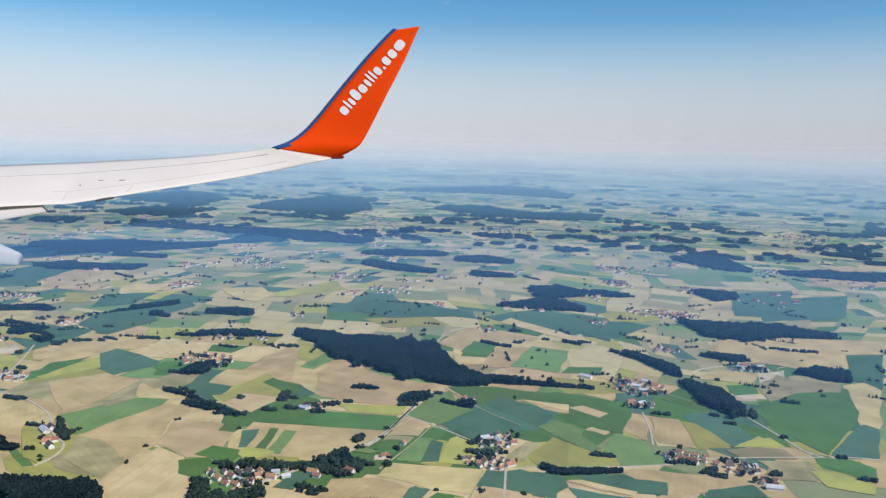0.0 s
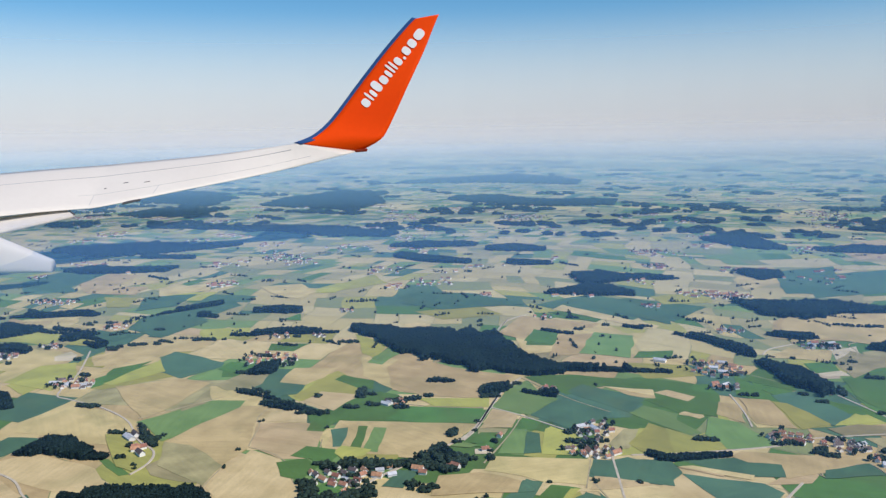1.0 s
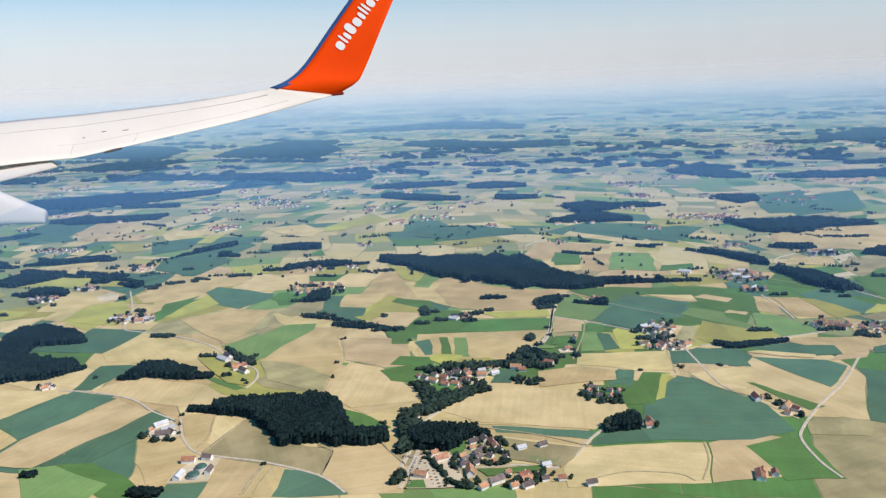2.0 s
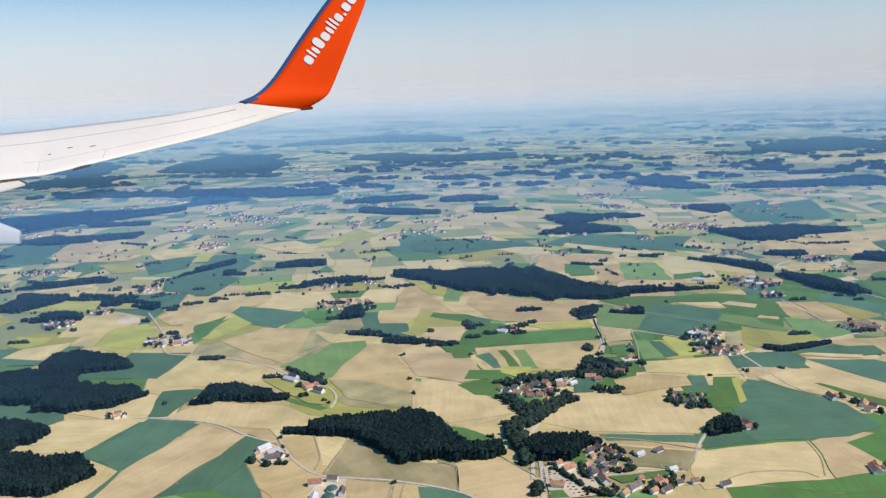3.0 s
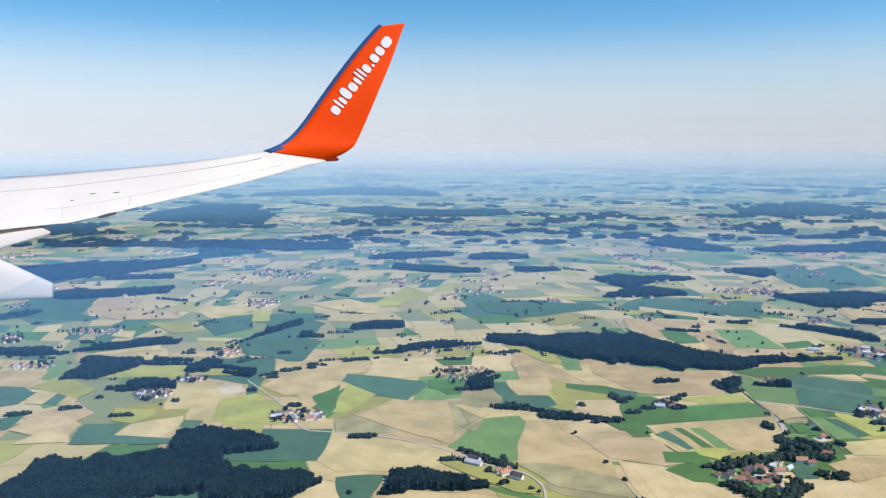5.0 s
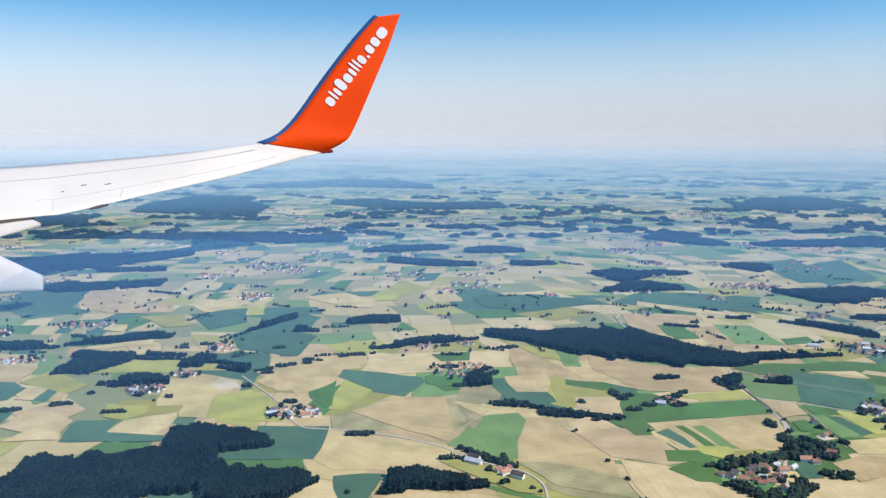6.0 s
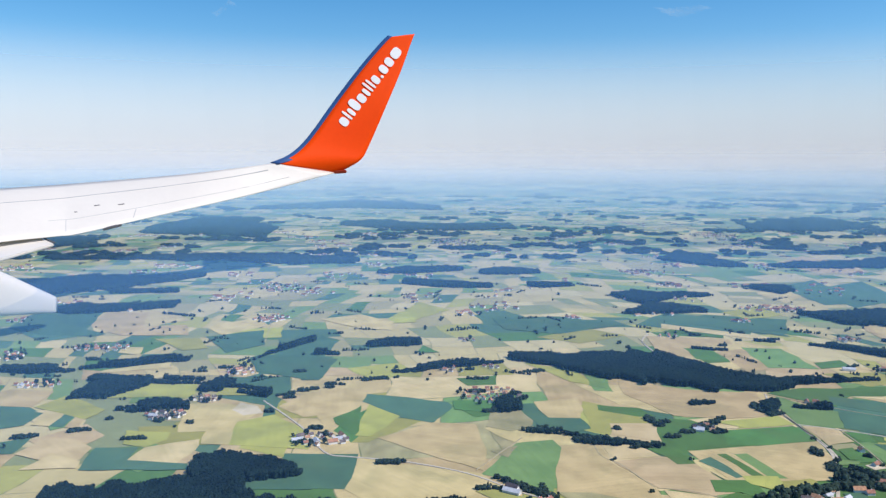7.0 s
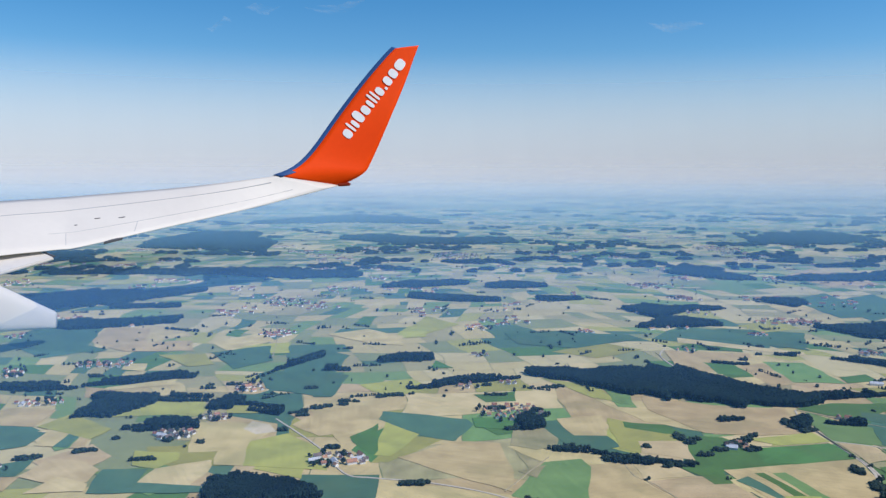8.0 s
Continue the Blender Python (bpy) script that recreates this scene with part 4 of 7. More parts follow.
field('rape', (60.7, 152.4), (59.9, 165.1), (60.7, 166.9), (67.2, 163.7), (67.7, 153.4))
field('meadow', (70.3, 196.9), (77.9, 205.0), (90.9, 201.9), (91.2, 195.8), (81.8, 193.6))
field('barley', (70.1, 195.7), (83.5, 195.8), (90.9, 192.8), (89.3, 188.9))
field('meadow', (79.8, 188.1), (83.4, 190.3), (91.6, 186.6), (91.8, 181.5), (87.2, 180.7))
field('clover', (76.4, 178.8), (79.9, 184.4), (87.2, 179.9), (86.9, 176.5), (91.3, 170.2), (88.6, 168.6))
field('fallow', (73.3, 160.6), (75.8, 168.8), (78.5, 169.7), (77.3, 159.2), (74.4, 157.5))
field('rape', (76.9, 161.8), (80.9, 173.7), (89.3, 167.3), (92.7, 164.2), (92.2, 162.1), (80.2, 157.4))
field('maize', (70.8, 146.3), (71.2, 151.9), (84.8, 155.1), (86.6, 149.6), (83.0, 143.7), (72.1, 145.0))
field('wheat', (51.7, 143.1), (52.6, 149.7), (70.6, 152.4), (69.9, 141.4), (63.1, 140.9), (59.1, 142.5))
field('wheat', (45.0, 131.6), (44.1, 139.4), (50.9, 142.2), (58.9, 140.7), (58.7, 136.0))
field('maize', (58.7, 136.0), (59.6, 141.8), (62.4, 140.7), (61.8, 137.0))
field('barley', (70.7, 139.8), (71.5, 145.3), (80.5, 144.3), (81.1, 143.2))
field('meadow', (85.0, 153.9), (88.0, 156.8), (93.0, 157.1), (93.3, 151.8), (85.9, 152.4))
field('barley', (85.9, 151.8), (86.8, 153.0), (93.3, 150.7), (93.4, 149.5))
field('wheat', (36.5, 240.3), (40.3, 264.4), (65.8, 258.4), (64.1, 252.4), (50.1, 248.9), (45.4, 235.3))
field('meadow', (45.8, 233.8), (46.8, 247.7), (54.5, 243.6), (54.6, 230.8))
field('wheat', (54.7, 219.2), (54.8, 242.0), (65.1, 245.8), (65.3, 228.7), (62.5, 222.0))
field('clover', (62.3, 223.3), (64.8, 247.4), (76.7, 245.1), (76.1, 221.5))
field('meadow', (48.2, 271.6), (51.6, 273.7), (66.8, 264.5), (64.8, 259.9))
field('maize', (63.6, 281.8), (86.8, 286.4), (88.0, 261.3))
field('meadow', (76.8, 221.7), (78.3, 228.3), (87.5, 231.0), (86.8, 224.0))
field('wheat', (120.4, 266.3), (128.0, 295.8), (135.4, 284.6), (161.4, 290.5), (174.4, 293.5), (169.4, 274.3), (158.1, 270.1), (153.1, 251.7), (141.6, 247.6), (131.4, 252.6), (120.2, 244.2))
field('wheat', (110.9, 228.6), (118.3, 239.3), (129.7, 239.3), (127.0, 228.1), (118.9, 228.9))
field('maize', (157.7, 270.0), (168.1, 269.0), (158.9, 233.3), (153.5, 241.2))
field('wheat', (150.1, 235.0), (155.8, 239.4), (158.9, 233.3), (150.6, 201.2), (146.6, 204.3), (148.8, 212.6))
field('meadow', (126.4, 213.1), (130.7, 216.7), (150.3, 232.6), (148.8, 212.6), (146.0, 203.2), (135.9, 181.3), (131.3, 187.3), (126.0, 200.1))
field('fallow', (127.5, 227.0), (134.0, 239.5), (138.2, 235.8), (149.7, 236.1), (148.0, 228.3), (137.7, 224.7), (129.1, 214.0))
field('meadow', (119.5, 224.2), (127.7, 228.3), (126.8, 218.7), (120.8, 216.6))
field('sand', (120.4, 215.8), (127.3, 220.0), (128.7, 216.0), (122.8, 214.0))
field('maize', (136.4, 181.5), (146.4, 202.4), (150.4, 200.3), (145.5, 181.6), (140.3, 180.6))
field('meadow', (102.8, 207.1), (107.4, 217.6), (110.5, 214.1), (114.2, 201.8), (113.5, 201.0))
field('maize', (107.9, 196.7), (114.1, 200.8), (118.4, 194.8), (122.5, 186.0), (117.5, 179.6), (111.8, 184.0))
field('rape', (117.5, 179.6), (123.2, 187.8), (127.5, 183.7), (122.4, 181.3))
field('fallow', (115.7, 177.5), (122.4, 181.3), (127.7, 181.5), (129.5, 177.0), (118.5, 174.1))
field('wheat', (100.3, 193.2), (106.9, 193.6), (110.0, 176.4), (102.2, 177.6))
field('rape', (107.1, 192.8), (110.6, 192.1), (117.0, 180.2), (110.8, 176.2))
field('meadow', (81.4, 199.6), (85.3, 198.9), (96.3, 194.7), (94.9, 180.0), (89.0, 181.4), (82.8, 184.5))
field('wheat', (94.8, 181.6), (95.5, 189.7), (99.4, 189.2), (100.0, 177.7))
field('barley', (81.9, 193.7), (84.9, 196.3), (91.1, 192.0), (89.2, 188.9))
field('clover', (91.7, 169.6), (93.2, 179.4), (98.3, 177.9), (103.6, 167.8), (103.1, 164.9), (94.9, 162.3))
field('barley', (87.4, 180.5), (88.3, 182.0), (92.6, 179.6), (91.5, 178.0))
field('rape', (84.1, 171.6), (89.4, 168.1), (94.3, 165.5), (94.9, 162.3), (85.4, 158.5))
field('maize', (85.6, 156.0), (95.3, 158.5), (103.9, 157.0), (103.8, 151.2), (95.8, 150.3))
field('wheat', (95.3, 159.1), (97.5, 161.8), (111.4, 162.5), (116.9, 159.4), (112.8, 155.8), (109.0, 154.0), (103.8, 150.6), (103.9, 157.0), (98.1, 156.9))
field('barley', (86.0, 152.4), (88.4, 153.5), (98.6, 151.2), (98.2, 148.9))
field('maize', (110.0, 152.4), (111.0, 156.1), (119.4, 160.8), (121.0, 156.0))
field('fallow', (121.7, 173.8), (130.9, 176.1), (131.0, 166.4), (125.2, 165.7))
field('meadow', (132.9, 176.0), (141.5, 179.6), (143.3, 172.8), (140.0, 169.3))
field('rape', (131.0, 171.4), (135.9, 171.7), (141.9, 167.5), (140.8, 163.1), (132.5, 164.4))
field('maize', (-175.7, 284.4), (-179.1, 314.7), (-154.0, 312.2), (-148.2, 281.8), (-139.0, 274.4), (-142.2, 270.5), (-160.1, 274.2))
field('wheat', (-148.9, 286.4), (-152.9, 312.1), (-136.7, 310.4), (-130.1, 284.6), (-116.4, 288.0), (-111.5, 271.7), (-133.6, 271.7))
field('rape', (-121.0, 266.4), (-106.7, 267.1), (-100.9, 252.9), (-108.0, 250.6))
field('wheat', (-125.8, 248.0), (-127.4, 255.3), (-120.7, 254.7), (-118.9, 245.6))
field('maize', (-105.3, 269.0), (-87.9, 278.2), (-84.2, 257.0), (-93.6, 246.8))
field('maize', (-85.9, 240.9), (-83.0, 244.1), (-70.1, 241.2), (-67.6, 217.7), (-80.8, 224.6))
field('wheat', (-123.3, 228.4), (-106.8, 236.2), (-106.0, 229.8), (-123.1, 225.4))
field('rape', (-116.2, 201.5), (-113.6, 214.9), (-93.6, 213.2), (-92.2, 204.2), (-104.3, 202.8))
field('maize', (-86.3, 215.2), (-79.8, 223.1), (-73.6, 216.8), (-74.1, 209.7), (-86.6, 211.3))
field('rape', (-87.2, 203.8), (-87.1, 210.0), (-76.1, 209.1), (-75.9, 202.8))
field('wheat', (-89.2, 176.7), (-92.6, 197.2), (-82.3, 196.3), (-73.8, 189.1), (-77.6, 181.3), (-75.9, 168.6), (-82.0, 169.9), (-82.9, 177.1))
field('rape', (-76.2, 168.6), (-77.7, 183.3), (-70.4, 187.8), (-63.7, 180.2), (-62.2, 165.9))
field('rape', (-98.0, 170.4), (-100.2, 178.5), (-90.7, 176.8), (-90.1, 172.3), (-93.1, 168.3))
field('barley', (-94.4, 161.3), (-93.1, 168.3), (-82.6, 172.6), (-82.4, 169.1), (-84.0, 159.0))
field('maize', (-102.1, 156.8), (-102.8, 168.3), (-94.3, 168.4), (-94.4, 161.3), (-81.8, 158.9), (-81.6, 155.9))
field('barley', (-117.4, 165.4), (-116.0, 174.4), (-108.8, 173.8), (-103.4, 168.3), (-103.4, 162.0), (-109.9, 161.8))
field('maize', (-123.2, 165.9), (-124.7, 171.7), (-118.8, 174.6), (-118.0, 165.5))
field('maize', (-143.4, 199.2), (-135.4, 196.4), (-123.1, 191.1), (-123.9, 183.2), (-132.7, 177.5))
field('wheat', (-122.3, 183.1), (-123.2, 192.1), (-118.2, 190.7), (-117.2, 181.7))
field('maize', (-117.5, 181.7), (-118.1, 191.3), (-115.2, 190.4), (-114.5, 181.1))
field('wheat', (-114.1, 180.9), (-115.1, 191.0), (-112.7, 190.2), (-111.3, 180.7))
field('rape', (-127.3, 195.7), (-123.4, 204.4), (-110.0, 193.2), (-112.0, 186.1))
field('wheat', (-142.6, 206.1), (-139.9, 210.7), (-127.7, 208.4), (-128.0, 195.7), (-135.4, 196.4))
field('barley', (-157.7, 228.5), (-153.0, 228.0), (-143.8, 216.2), (-150.7, 214.2))
field('barley', (-113.2, 157.0), (-110.3, 165.7), (-103.1, 161.3), (-102.9, 157.6))
field('wheat', (-126.8, 165.4), (-116.8, 165.4), (-117.1, 158.7), (-124.1, 160.0))
field('sand', (-80.6, 191.4), (-79.8, 197.3), (-75.3, 194.6), (-73.0, 189.0), (-76.8, 187.7))
field('maize', (-7.5, 297.4), (17.9, 297.5), (38.0, 282.5), (11.9, 268.6), (-6.0, 277.2))
field('rape', (-46.0, 293.4), (-41.8, 309.2), (-34.4, 305.6), (-35.9, 289.8), (-44.0, 288.1))
field('wheat', (-70.7, 295.8), (-56.7, 305.1), (-44.0, 290.6), (-44.0, 276.3), (-54.7, 279.6))
field('maize', (-70.1, 241.2), (-59.8, 237.9), (-62.9, 215.9), (-67.5, 216.3))
field('meadow', (-36.0, 245.1), (-34.7, 254.3), (-29.5, 244.5))
field('meadow', (-28.3, 196.4), (-18.5, 196.7), (-20.0, 187.8), (-28.9, 189.6))
field('maize', (-79.2, 151.7), (-59.5, 152.8), (-56.6, 146.3), (-70.9, 146.1))
field('maize', (-78.9, 136.9), (-70.3, 136.4), (-63.6, 130.4), (-60.4, 124.3), (-62.4, 122.4), (-73.7, 123.5))
field('sand', (-19.9, 107.3), (-20.7, 110.3), (-18.4, 113.2), (-16.0, 111.0), (-13.7, 107.0), (-14.9, 105.5), (-18.0, 105.5))
field('sand', (26.7, 97.0), (27.0, 102.7), (29.2, 103.9), (32.9, 104.1), (34.9, 94.2), (26.9, 92.8))
field('fallow', (38.5, 109.7), (42.9, 108.8), (52.0, 107.6), (50.8, 103.6), (48.4, 100.7), (40.8, 102.6))
field('sage', (44.4, 105.0), (48.7, 103.6), (47.2, 101.5), (43.6, 102.7))
field('meadow', (26.5, 128.1), (30.7, 131.5), (31.2, 129.6), (28.8, 124.5))
field('meadow', (31.6, 108.3), (33.7, 109.2), (34.2, 104.4), (32.2, 103.2))
field('fallow', (44.2, 106.1), (48.7, 105.4), (47.9, 103.1), (43.7, 103.6))
field('rape', (38.8, 109.5), (39.7, 109.6), (40.6, 106.1), (40.0, 105.5))
field('meadow', (31.7, 104.4), (31.5, 109.5), (33.4, 110.4), (34.1, 105.2))
field('meadow', (36.3, 99.4), (45.6, 101.2), (46.2, 100.0), (37.9, 97.5))
field('meadow', (26.3, 92.9), (27.2, 95.4), (29.1, 95.8), (30.1, 93.5))
field('fallow', (34.5, 102.4), (33.7, 110.0), (38.5, 109.4), (40.2, 104.9), (40.9, 101.1), (36.3, 100.2))
field('meadow', (25.8, 132.7), (28.0, 134.3), (29.7, 133.2), (28.9, 130.0), (26.3, 127.4), (24.6, 128.7))
field('maize', (36.3, 139.8), (40.3, 140.4), (39.5, 133.4), (35.3, 133.1))
field('rape', (22.7, 148.2), (28.9, 148.0), (28.0, 145.0), (24.6, 142.6), (22.0, 144.9))
field('meadow', (14.3, 141.6), (15.6, 146.9), (22.2, 146.4), (22.3, 143.0), (22.4, 139.9), (21.5, 137.0), (18.9, 141.3))
field('meadow', (13.4, 138.5), (18.1, 141.4), (21.7, 137.4), (21.1, 132.3), (16.6, 132.7))
field('meadow', (47.7, 160.9), (51.0, 161.6), (49.6, 155.0), (46.5, 155.2))
field('clover', (44.4, 155.6), (46.4, 154.9), (48.4, 154.3), (47.2, 152.7), (43.3, 152.9))
field('rape', (-28.3, 144.1), (-24.3, 144.7), (-19.9, 141.0), (-16.9, 134.7), (-12.6, 131.3), (-10.9, 129.0), (-15.6, 130.6), (-20.7, 135.8))

# lanes: width, then points along the middle
lane(0.74, (47.3, 192.2), (46.7, 178.6), (45.5, 161.3), (41.7, 151.5), (36.4, 141.5), (33.1, 135.0), (30.5, 127.9), (28.1, 120.4), (25.4, 114.6), (25.0, 108.3), (25.4, 104.2), (25.1, 98.9))
lane(0.52, (-17.5, 114.9), (-13.2, 106.9), (-8.4, 101.6), (-3.3, 100.3), (4.0, 99.1), (13.5, 95.7), (18.8, 91.1))
lane(0.30, (-5.3, 115.2), (-5.9, 108.9), (-7.1, 101.8))
lane(0.30, (10.6, 104.7), (13.3, 103.9), (13.8, 100.1), (13.8, 95.7))
lane(0.30, (19.9, 108.1), (21.7, 105.1), (25.8, 99.6))
lane(0.30, (4.0, 99.1), (3.8, 93.6), (4.0, 89.4))
lane(0.52, (-74.4, 198.7), (-62.7, 178.9), (-56.4, 164.0), (-51.0, 161.3), (-40.5, 158.4), (-28.7, 152.0), (-19.5, 142.8), (-13.1, 138.5), (-10.6, 133.3), (-10.8, 127.9))
lane(0.52, (-47.4, 125.0), (-39.5, 124.3), (-30.2, 121.4), (-23.7, 116.5), (-17.6, 113.1))
lane(0.30, (54.2, 172.0), (53.3, 160.8), (51.0, 146.4))
lane(0.52, (73.4, 158.0), (75.2, 146.7), (77.1, 135.5), (79.0, 131.6))
lane(0.30, (36.6, 261.3), (36.2, 245.0), (37.7, 237.5))
lane(0.52, (77.4, 155.9), (91.8, 160.6), (105.4, 166.5), (110.9, 171.1), (136.1, 180.0), (145.6, 181.9))
lane(0.52, (122.5, 199.9), (128.1, 189.2), (132.2, 181.0), (137.1, 179.7))
lane(0.30, (104.1, 212.5), (114.3, 205.1), (121.3, 199.5))
lane(0.52, (98.8, 195.7), (100.7, 183.4), (101.2, 175.4))
lane(0.52, (106.2, 149.9), (99.0, 136.6), (92.2, 126.5), (87.1, 117.7), (85.2, 112.6), (85.7, 105.4), (87.2, 100.4))
lane(0.30, (71.5, 142.0), (76.3, 133.4), (83.9, 127.2), (88.5, 122.2))
lane(0.30, (70.4, 110.5), (70.1, 104.5), (68.3, 98.6))
lane(0.30, (53.9, 98.1), (58.4, 100.1), (65.0, 100.0), (67.2, 98.1))
lane(0.30, (110.6, 152.7), (109.8, 155.2), (114.9, 158.7), (122.0, 162.0))
lane(0.30, (-94.1, 334.9), (-87.2, 288.1), (-84.7, 260.8))
lane(0.30, (131.1, 221.9), (135.6, 238.6), (135.4, 246.9), (142.2, 252.3))
lane(0.30, (4.3, 144.3), (3.2, 147.7), (1.1, 155.1), (-1.5, 159.5), (-1.5, 166.9))
lane(0.30, (4.6, 143.9), (8.9, 142.9), (12.8, 140.7), (17.0, 136.7), (19.6, 131.5))
lane(0.30, (17.1, 150.8), (18.7, 145.4), (19.3, 141.5))
lane(0.30, (5.1, 126.2), (4.5, 130.2), (4.2, 135.2))
lane(0.52, (44.9, 156.3), (46.2, 163.6), (46.5, 175.8), (47.3, 189.5), (50.0, 198.6))
lane(0.52, (46.3, 176.3), (53.0, 173.0), (58.8, 169.5), (67.7, 163.9))
lane(0.30, (50.0, 198.6), (62.4, 186.0), (72.6, 178.4))
lane(0.30, (70.1, 152.2), (70.2, 139.9))
lane(0.30, (28.1, 174.2), (34.8, 174.0), (45.3, 175.4))
lane(0.52, (46.5, 213.6), (43.4, 219.3), (38.6, 231.1), (36.1, 241.9), (36.6, 256.9), (41.6, 266.9))
lane(0.30, (110.1, 153.8), (111.5, 156.5), (118.9, 160.6), (121.1, 156.8))
lane(0.52, (110.6, 231.2), (113.1, 237.4), (120.2, 244.2))
lane(0.30, (4.3, 89.8), (4.3, 93.3), (4.2, 98.1))
lane(0.30, (5.7, 90.0), (5.5, 93.9), (5.8, 97.8))
lane(0.30, (10.6, 104.9), (12.9, 103.9), (13.5, 102.8), (13.8, 99.4), (14.0, 95.6))
lane(0.30, (-17.2, 117.6), (-17.6, 114.8))
lane(0.30, (-11.8, 116.8), (-10.4, 112.5), (-8.8, 107.2), (-8.9, 103.2))
lane(0.74, (26.6, 109.6), (26.7, 106.8), (26.7, 101.8), (26.4, 97.2), (26.1, 92.9))
lane(0.52, (31.8, 104.2), (34.1, 105.2), (37.0, 105.6), (38.9, 105.0), (40.7, 104.5), (44.9, 102.8), (48.2, 101.6), (50.8, 104.5), (52.4, 108.8), (55.4, 114.3))
lane(0.52, (36.1, 99.9), (38.7, 100.3), (42.1, 101.0), (46.2, 100.5), (48.4, 100.7))
lane(0.30, (36.9, 113.3), (44.7, 111.5), (52.6, 108.1))
lane(0.30, (-27.0, 153.6), (-21.4, 162.1), (-15.7, 170.5))

# woods: (x, y, half depth) along each
wood((-63.2, 103.8, 4.4), (-57.6, 102.3, 5.9), (-51.6, 101.6, 6.1), (-47.8, 102.1, 4.6), (-44.7, 103.1, 1.3))
wood((-103.0, 136.5, 11.0), (-98.2, 136.6, 11.4), (-92.6, 137.0, 12.1), (-86.7, 137.1, 12.5), (-82.1, 137.7, 12.8), (-78.7, 141.3, 9.7))
wood((-91.2, 115.3, 8.5), (-85.2, 114.9, 8.5), (-78.4, 114.5, 8.4), (-73.2, 114.0, 8.2), (-67.6, 113.3, 7.9), (-63.3, 113.1, 7.9))
wood((-67.0, 117.6, 3.3), (-64.0, 117.5, 3.4), (-60.9, 117.9, 3.1), (-59.8, 119.5, 1.1))
wood((111.0, 219.3, 1.2), (113.7, 214.3, 6.3), (117.3, 211.5, 9.5), (119.5, 207.2, 6.4), (121.0, 203.3, 1.8))
wood((-79.7, 141.9, 9.1), (-76.5, 143.0, 9.7), (-76.4, 147.0, 13.4), (-73.4, 147.4, 14.4), (-67.0, 137.6, 6.2))
wood((-80.6, 157.8, 5.4), (-74.2, 157.0, 6.5), (-67.4, 156.6, 5.7), (-62.9, 154.5, 3.8), (-59.6, 153.5, 0.9))
wood((-68.3, 135.1, 6.2), (-63.6, 135.5, 6.8), (-58.6, 135.3, 6.4), (-52.7, 135.8, 3.9), (-49.5, 136.2, 0.6))
wood((-36.7, 136.4, 3.3), (-32.7, 136.6, 4.2), (-28.5, 134.9, 3.0), (-20.4, 134.1, 0.6))
wood((-17.1, 118.3, 0.6), (-13.5, 118.3, 0.9), (-9.3, 120.2, 3.1), (-5.3, 120.4, 3.9), (-1.4, 117.9, 5.7), (2.0, 116.7, 8.0), (5.6, 114.7, 9.8), (8.8, 113.4, 8.6), (10.6, 113.0, 8.0), (12.0, 111.5, 6.4), (14.4, 107.4, 2.3), (17.8, 107.2, 1.8), (20.8, 108.9, 1.3))
wood((25.5, 109.6, 2.0), (27.3, 109.3, 4.4), (30.7, 109.3, 5.3), (32.1, 109.7, 4.5), (34.4, 111.6, 1.9), (36.5, 111.2, 0.6))
wood((-8.6, 236.8, 2.2), (2.7, 234.8, 7.8), (14.3, 226.1, 12.4), (27.0, 220.8, 10.8), (34.2, 214.6, 6.9), (42.5, 208.3, 4.5), (49.2, 203.8, 2.6), (55.6, 205.3, 3.5), (61.0, 208.0, 1.6), (75.8, 210.7, 1.4), (86.2, 209.7, 0.6))
wood((-42.8, 223.2, 0.6), (-34.2, 226.4, 1.8), (-24.7, 231.4, 2.3), (-12.8, 232.8, 0.6))
wood((-51.4, 254.0, 1.1), (-44.1, 257.2, 4.1), (-34.7, 257.6, 2.0))
wood((-38.7, 132.3, 0.6), (-34.9, 134.0, 2.2), (-31.7, 136.3, 3.2), (-25.6, 133.8, 2.0), (-20.3, 133.2, 0.6))
wood((40.7, 149.8, 1.3), (43.9, 147.1, 1.6), (47.2, 145.1, 1.0))
wood((44.0, 302.5, 0.8), (50.0, 305.0, 3.5), (57.0, 313.0, 10.5), (66.0, 312.0, 9.0), (74.7, 306.5, 2.5))
wood((50.0, 345.0, 2.0), (57.0, 336.0, 15.0), (66.0, 340.0, 12.0), (74.0, 341.0, 5.5), (84.0, 342.0, 3.0), (92.5, 340.5, 1.0))
wood((18.2, 370.5, 2.8), (26.2, 370.5, 5.4), (38.2, 369.7, 1.1))
wood((41.2, 373.9, 0.6), (49.8, 366.6, 1.1))
wood((-51.5, 417.4, 4.3), (-37.0, 423.3, 12.2), (-9.7, 426.9, 4.6))
wood((-39.4, 384.8, 6.9), (-22.2, 374.8, 7.3), (-0.5, 369.5, 4.5))
wood((-0.5, 411.6, 3.1), (8.6, 418.2, 12.9), (29.3, 413.9, 5.2))
wood((111.1, 464.3, 2.1), (123.0, 465.2, 21.8), (135.4, 467.8, 35.3), (146.3, 434.6, 4.9))
wood((160.6, 431.2, 1.4), (184.6, 436.8, 14.3), (210.1, 437.7, 12.1), (250.7, 444.0, 23.3))
wood((216.2, 487.9, 2.7), (253.3, 499.4, 10.5))
wood((110.2, 298.9, 0.6), (118.1, 291.0, 9.4), (130.7, 290.6, 13.1), (143.9, 296.3, 8.7), (161.2, 292.6, 0.6))
wood((89.0, 249.9, 0.6), (97.6, 243.2, 2.4), (106.3, 234.2, 4.2), (108.2, 230.7, 1.6))
wood((114.8, 254.3, 0.6), (123.4, 252.4, 4.3), (129.1, 253.0, 0.6))
